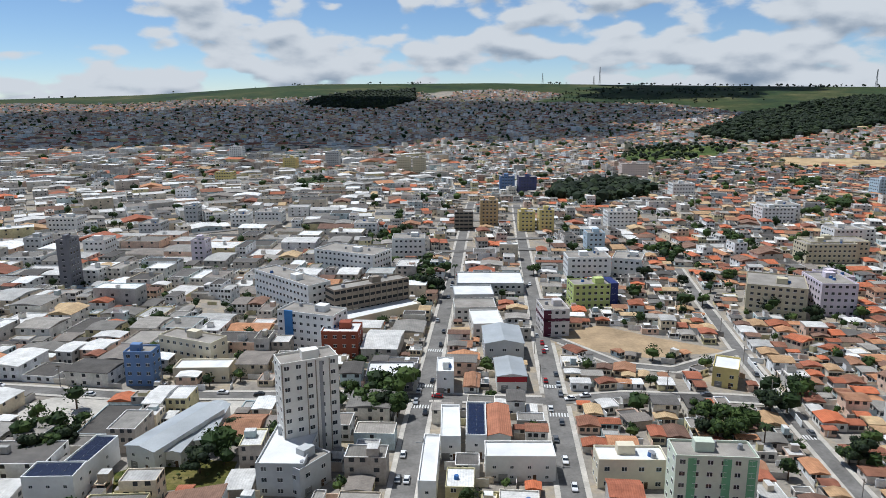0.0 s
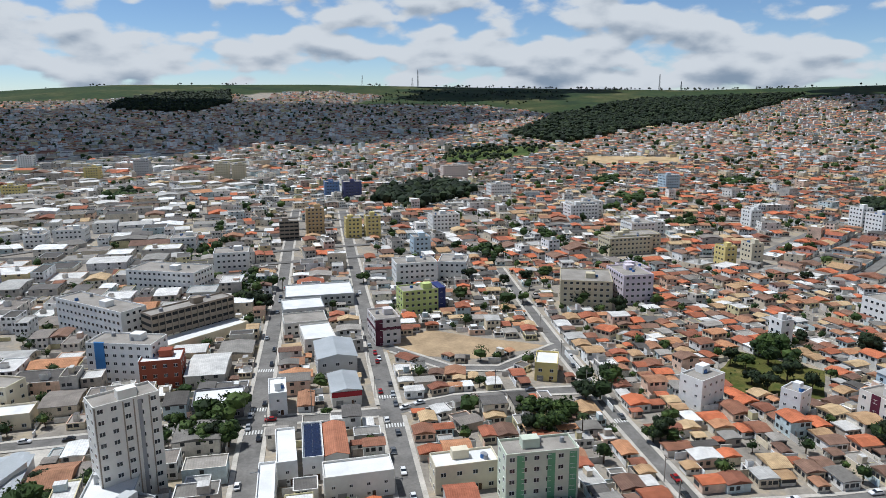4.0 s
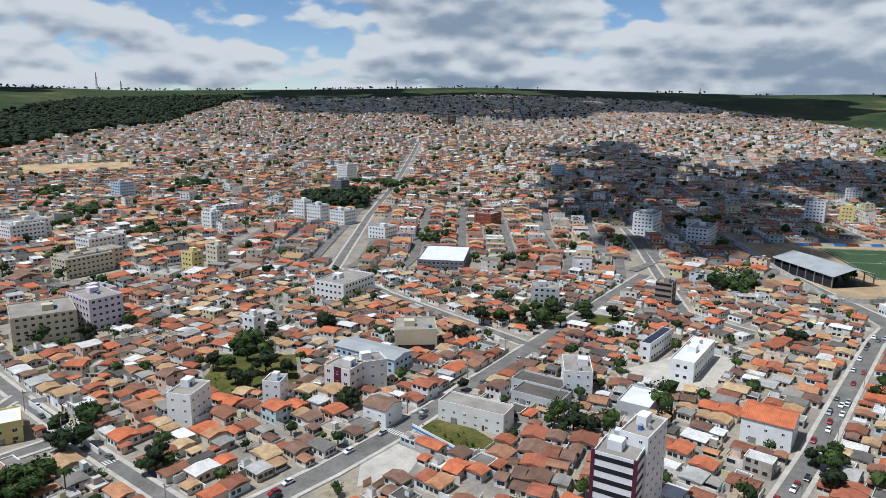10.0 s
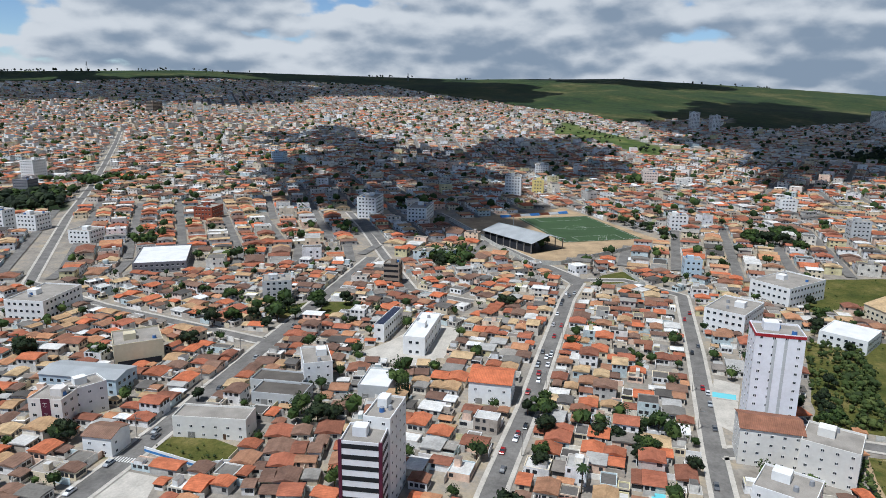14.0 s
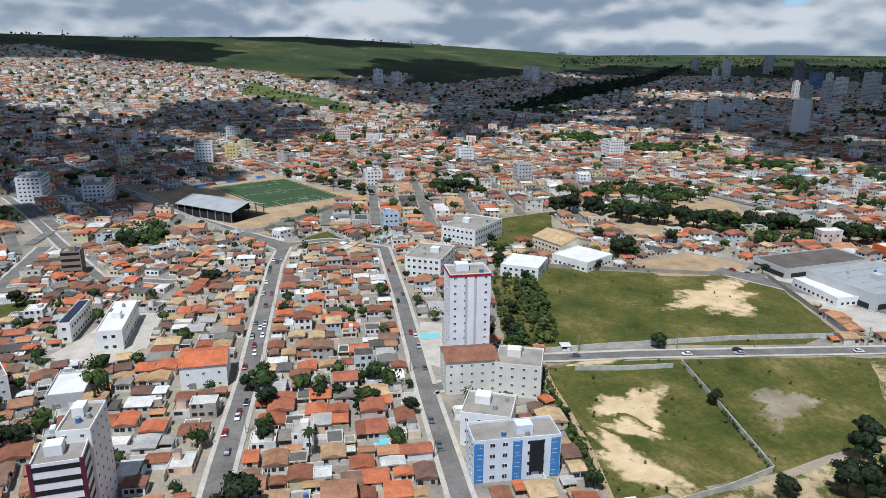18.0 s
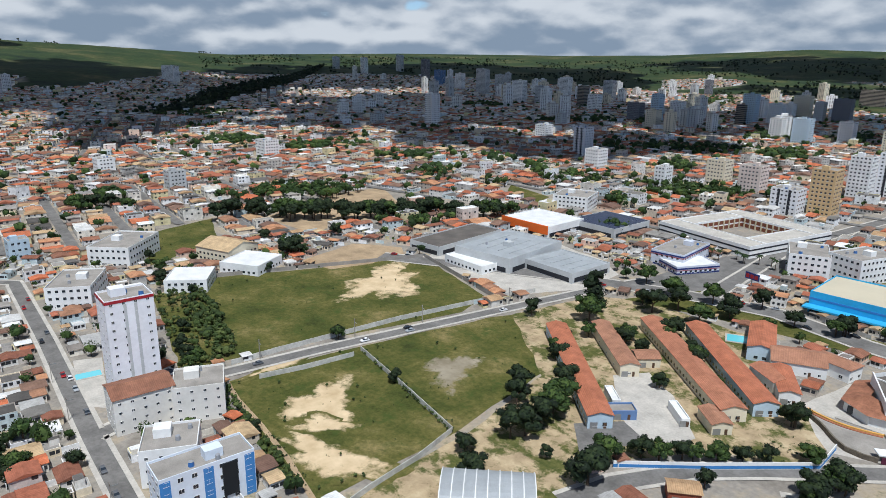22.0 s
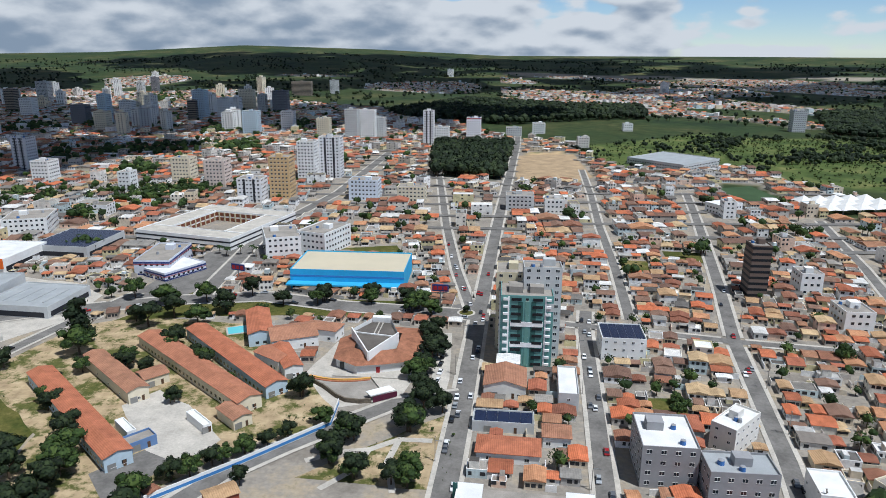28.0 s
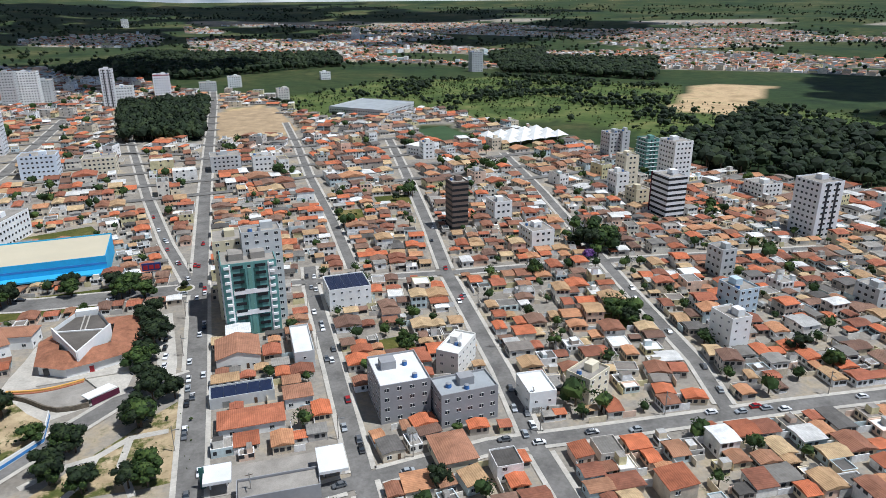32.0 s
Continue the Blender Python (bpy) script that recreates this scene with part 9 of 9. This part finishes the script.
def lanes():
    """Narrow streets between the rows of houses."""
    b = Batch()
    rows = []
    for x0, y0, x1, y1, si in LANES:
        n = 60
        t = (np.arange(n) + 0.5) / n
        px, py = x0 + (x1 - x0) * t, y0 + (y1 - y0) * t
        own = np.argmin((px[:, None] - SEEDS[:, 0]) ** 2 + (py[:, None] - SEEDS[:, 1]) ** 2, axis=1) == si
        own &= town_factor(px, py) & (np.hypot(px, py) > 480) & (np.hypot(px, py) < 2900)
        for poly in [q for _m, q in LOTS.values()] + CLEAR:
            if abs(poly[0][0] - (x0 + x1) / 2) < 700 and abs(poly[0][1] - (y0 + y1) / 2) < 700:
                own &= ~inside(px, py, poly)
        dx, dy = (x1 - x0) / n, (y1 - y0) / n
        for qx, qy in zip(px[own], py[own]):
            rows.append((qx, qy, dx, dy))
    R = np.array(rows)
    x, y, dx, dy = R.T
    ln = np.hypot(dx, dy)
    nx, ny = -dy / ln * 3.4, dx / ln * 3.4
    q = np.zeros((len(R), 4, 3))
    for c, (e, f) in enumerate(((-1, -1), (1, -1), (1, 1), (-1, 1))):
        q[:, c, 0] = x + e * dx / 2 + f * nx
        q[:, c, 1] = y + e * dy / 2 + f * ny
    q[..., 2] = terrain(q[..., 0], q[..., 1]) + 0.5
    b.add(q, [(0, 1, 2, 3)], [0])
    b.build("side_streets", [M_ASPHALT], "narrow grey side streets between the houses", "road")


lanes()


# ---- woods, gardens and far trees, too many to count ----
def ico():
    bm = bmesh.new()
    bmesh.ops.create_icosphere(bm, subdivisions=1, radius=1.0)
    v = np.array([q.co[:] for q in bm.verts])
    f = [tuple(q.index for q in face.verts) for face in bm.faces]
    bm.free()
    return v, f


ICO_V, ICO_F = ico()


def mass_trees(points, name, mat, label, sprays=14, lumps=3, leaf=0.13):
    """points: x, y, height."""
    P = np.array(points, float)
    n = len(P)
    x, y, h = P.T
    z = terrain(x, y)
    b = Batch()
    for k in range(lumps):
        ox, oy = _np.uniform(-0.2, 0.2, n) * h, _np.uniform(-0.2, 0.2, n) * h
        r = h * (_np.uniform(0.22, 0.36, n) if lumps > 1 else _np.uniform(0.34, 0.5, n))
        v = ICO_V[None] * r[:, None, None] * _np.uniform(0.72, 1.25, (n, len(ICO_V), 1))
        v[..., 2] *= 0.85
        v = v + np.stack([x + ox, y + oy, z + h * _np.uniform(0.5, 0.72, n)], 1)[:, None]
        b.add(v, ICO_F, [0] * len(ICO_F))
    for k in range(sprays):
        a, e = _np.uniform(0, 6.28, n), _np.uniform(-0.5, 1.4, n)
        d = np.stack([np.cos(a) * np.cos(e), np.sin(a) * np.cos(e), np.sin(e) * 0.8], 1)
        c = np.stack([x, y, z + h * 0.6], 1) + d * (h * _np.uniform(0.32, 0.5, n))[:, None]
        q = _np.uniform(-1, 1, (n, 4, 3)) * (h * leaf)[:, None, None] + c[:, None]
        b.add(q, [(0, 1, 2), (0, 2, 3)], [0, 0])
    t = block_verts(h * 0.05, h * 0.05, -1 + 0 * h, h * 0.5)
    b.add(placed(t, x, y, z, 0 * x), SIDES, [1] * 4)
    b.build(name, [mat, M_TRUNK], label, "trees")


def scatter(poly, count, h0, h1):
    q = np.array(poly)
    lo, hi = q.min(0), q.max(0)
    out = []
    while len(out) < count:
        px, py = _np.uniform(lo[0], hi[0], count), _np.uniform(lo[1], hi[1], count)
        ok = inside(px, py, poly)
        out += list(zip(px[ok], py[ok]))
    return [(a, b, _np.uniform(h0, h1)) for a, b in out[:count]]


WOODS = []
for _k, _n, _a, _b in (("forest_hill", 1500, 10, 16), ("forest_valley", 4200, 10, 17), ("wood_town", 420, 9, 15), ("green_bank", 220, 5, 10), ("wood_north_east", 170, 7, 13), ("strip_east", 900, 7, 14),
                       ("wood_band", 1700, 10, 16), ("wood_south_west", 900, 9, 14), ("wood_far", 1100, 10, 16), ("valley_wood", 900, 8, 14), ("valley", 2300, 5, 10), ("scrub_south", 900, 4, 8),
                       ("slope_east", 60, 4, 8), ("moor_north", 420, 5, 10)):
    _w = scatter(WILD_ZONES[_k], _n, _a, _b)
    if _k in ("valley", "scrub_south", "moor_north", "green_bank"):
        _w = [q for q in _w if noise.noise(Vector((q[0] * 0.013, q[1] * 0.013, 0.4))) + 0.5 * noise.noise(Vector((q[0] * 0.05, q[1] * 0.05, 2.0))) > 0.0 and not inside(q[0], q[1], WILD_ZONES["estate"])]
    WOODS += _w
# clumps and hedgerows on the far plains
_far = 0
while _far < 4200:
    _a, _d = radians(_np.uniform(114, 236)), 1300 + 2900 * _np.rand() ** 0.8
    _x, _y = _d * math.sin(_a), _d * math.cos(_a)
    if noise.noise(Vector((_x * 0.004, _y * 0.004, 5.0))) + 0.6 * noise.noise(Vector((_x * 0.02, _y * 0.02, 7.0))) > 0.05 and not town_factor(np.array([_x]), np.array([_y]))[0]:
        WOODS.append((_x, _y, _np.uniform(7, 13)))
        _far += 1
mass_trees(WOODS, "woods", M_LEAFDARK, "dark green woods and scrub on slopes and valleys", 4, 1)
mass_trees(scatter(WILD_ZONES["plantation"], 620, 13, 17), "plantation", M_LEAFDARK, "dense square eucalyptus plantation among the houses", 5, 2)
GREEN = [(g[0] + _np.uniform(-4, 4), g[1] + _np.uniform(-4, 4), _np.uniform(5, 10)) for g in GARDENS for _ in range(1 + (_np.rand() < 0.5))]
GREEN += [(g[0] + _np.uniform(-0.3, 0.3) * g[3], g[1] + _np.uniform(-0.3, 0.3) * g[4], _np.uniform(3.5, 7.5)) for g in YARDS if _np.rand() < 0.85]
# groves: centre, half width, half depth, number of trees
GROVES = [(-10, 413, 12, 26, 22), (-45, 515, 8, 19, 11), (-128, 208, 10, 11, 8), (-24, 239, 12, 15, 12), (-73, 192, 6, 9, 3), (161, 346, 4, 8, 2), (383, 666, 16, 36, 41), (215, 509, 9, 18, 11),
          (154, 463, 15, 15, 15), (439, 835, 16, 35, 39), (124, 236, 7, 6, 3), (95, 213, 6, 6, 2), (-157, 859, 22, 34, 51), (-277, 542, 9, 16, 9), (136, 351, 6, 9, 3), (113, 425, 5, 9, 3),
          (211, 241, 15, 10, 10), (266, 246, 4, 9, 2), (339, 151, 13, 11, 9), (475, 80, 15, 22, 23), (649, 550, 34, 36, 85), (230, 90, 8, 6, 3), (594, 766, 22, 31, 47), (169, 341, 11, 11, 8),
          (116, 228, 7, 7, 3), (474, 316, 12, 17, 13), (351, 529, 14, 18, 17), (548, 176, 9, 14, 9), (232, 393, 10, 9, 6), (441, 225, 6, 8, 3), (760, 563, 46, 21, 68), (698, 148, 23, 17, 26),
          (466, 80, 16, 14, 15), (603, -172, 21, 32, 46), (521, -310, 54, 34, 127), (373, -320, 19, 14, 19), (262, 65, 4, 7, 2), (229, 82, 5, 6, 2), (238, -36, 8, 6, 3), (240, -14, 5, 5, 2),
          (533, 19, 11, 11, 8), (871, -411, 47, 35, 112), (751, -483, 56, 29, 115), (1289, -569, 66, 81, 160), (621, -516, 37, 23, 60), (937, -105, 30, 24, 49), (449, -834, 99, 46, 160), (285, -578, 58, 36, 145),
          (520, -468, 18, 38, 47), (439, -472, 9, 19, 11), (408, -553, 29, 29, 58), (542, -581, 14, 31, 31), (462, -565, 15, 31, 32), (498, -749, 14, 31, 29), (387, -701, 17, 37, 42), (316, -494, 12, 21, 18),
          (275, -414, 9, 18, 11), (345, -872, 30, 44, 89), (441, -1066, 24, 44, 73), (339, -1137, 24, 52, 86), (761, -1064, 34, 45, 106), (1133, -1169, 63, 63, 160), (872, -1751, 60, 82, 160), (799, -975, 26, 33, 58),
          (185, -782, 10, 22, 15), (674, -1115, 21, 46, 66), (-191, -316, 14, 17, 16), (-151, -227, 9, 5, 3), (-105, -170, 5, 4, 2), (-122, -439, 9, 11, 7), (-203, -483, 13, 13, 11), (-52, -523, 9, 11, 6),
          (-286, -331, 8, 9, 5), (-265, -261, 7, 7, 3), (-137, -280, 4, 4, 2), (-68, -388, 5, 7, 2)]
for _x, _y, _rw, _rd, _n in GROVES:
    _d = math.hypot(_x, _y)
    for _ in range(_n):
        _u, _v = _np.normal(0, 0.55) * _rw, _np.normal(0, 0.55) * _rd
        GREEN.append((_x + (_y * _u + _x * _v) / _d, _y + (-_x * _u + _y * _v) / _d, _np.uniform(6, 11)))
mass_trees([q for q in GREEN if math.hypot(q[0], q[1]) < 360], "garden_trees", M_LEAF, "leafy garden trees and bushes between the nearest houses", 70, 3, 0.075)
mass_trees([q for q in GREEN if 360 <= math.hypot(q[0], q[1]) < 700], "garden_trees", M_LEAF, "garden trees and bushes between the houses", 10, 2)
mass_trees([q for q in GREEN if math.hypot(q[0], q[1]) >= 700], "garden_trees", M_LEAF, "garden trees and bushes between the far houses", 4, 1)
SKYLINE = []
while len(SKYLINE) < 330:
    _g = _np.uniform(-30, 105)
    if _np.rand() > np.interp(_g, (-30, 0, 14, 30, 52, 70, 105), (0.15, 0.1, 0.6, 1.0, 0.6, 0.12, 0.12)):
        continue
    for _ in range(_np.randint(1, 7)):
        _a = radians(_g + _np.normal(0, 0.45))
        _d = np.interp(math.degrees(_a), RIDGE_AZ, RIDGE_R1) * _np.uniform(0.975, 0.998)
        SKYLINE.append((_d * math.sin(_a), _d * math.cos(_a), _np.uniform(5, 13)))
mass_trees(SKYLINE, "ridge_trees", M_LEAFDARK, "scattered dark trees along the ridge line", 6)

SCRUB += scatter(WILD_ZONES["valley"], 1500, 2, 4.5) + scatter(WILD_ZONES["scrub_south"], 700, 2, 4)
mass_trees(SCRUB, "scrub", M_SHRUB, "low green bushes and weeds on open ground", 6, 2)
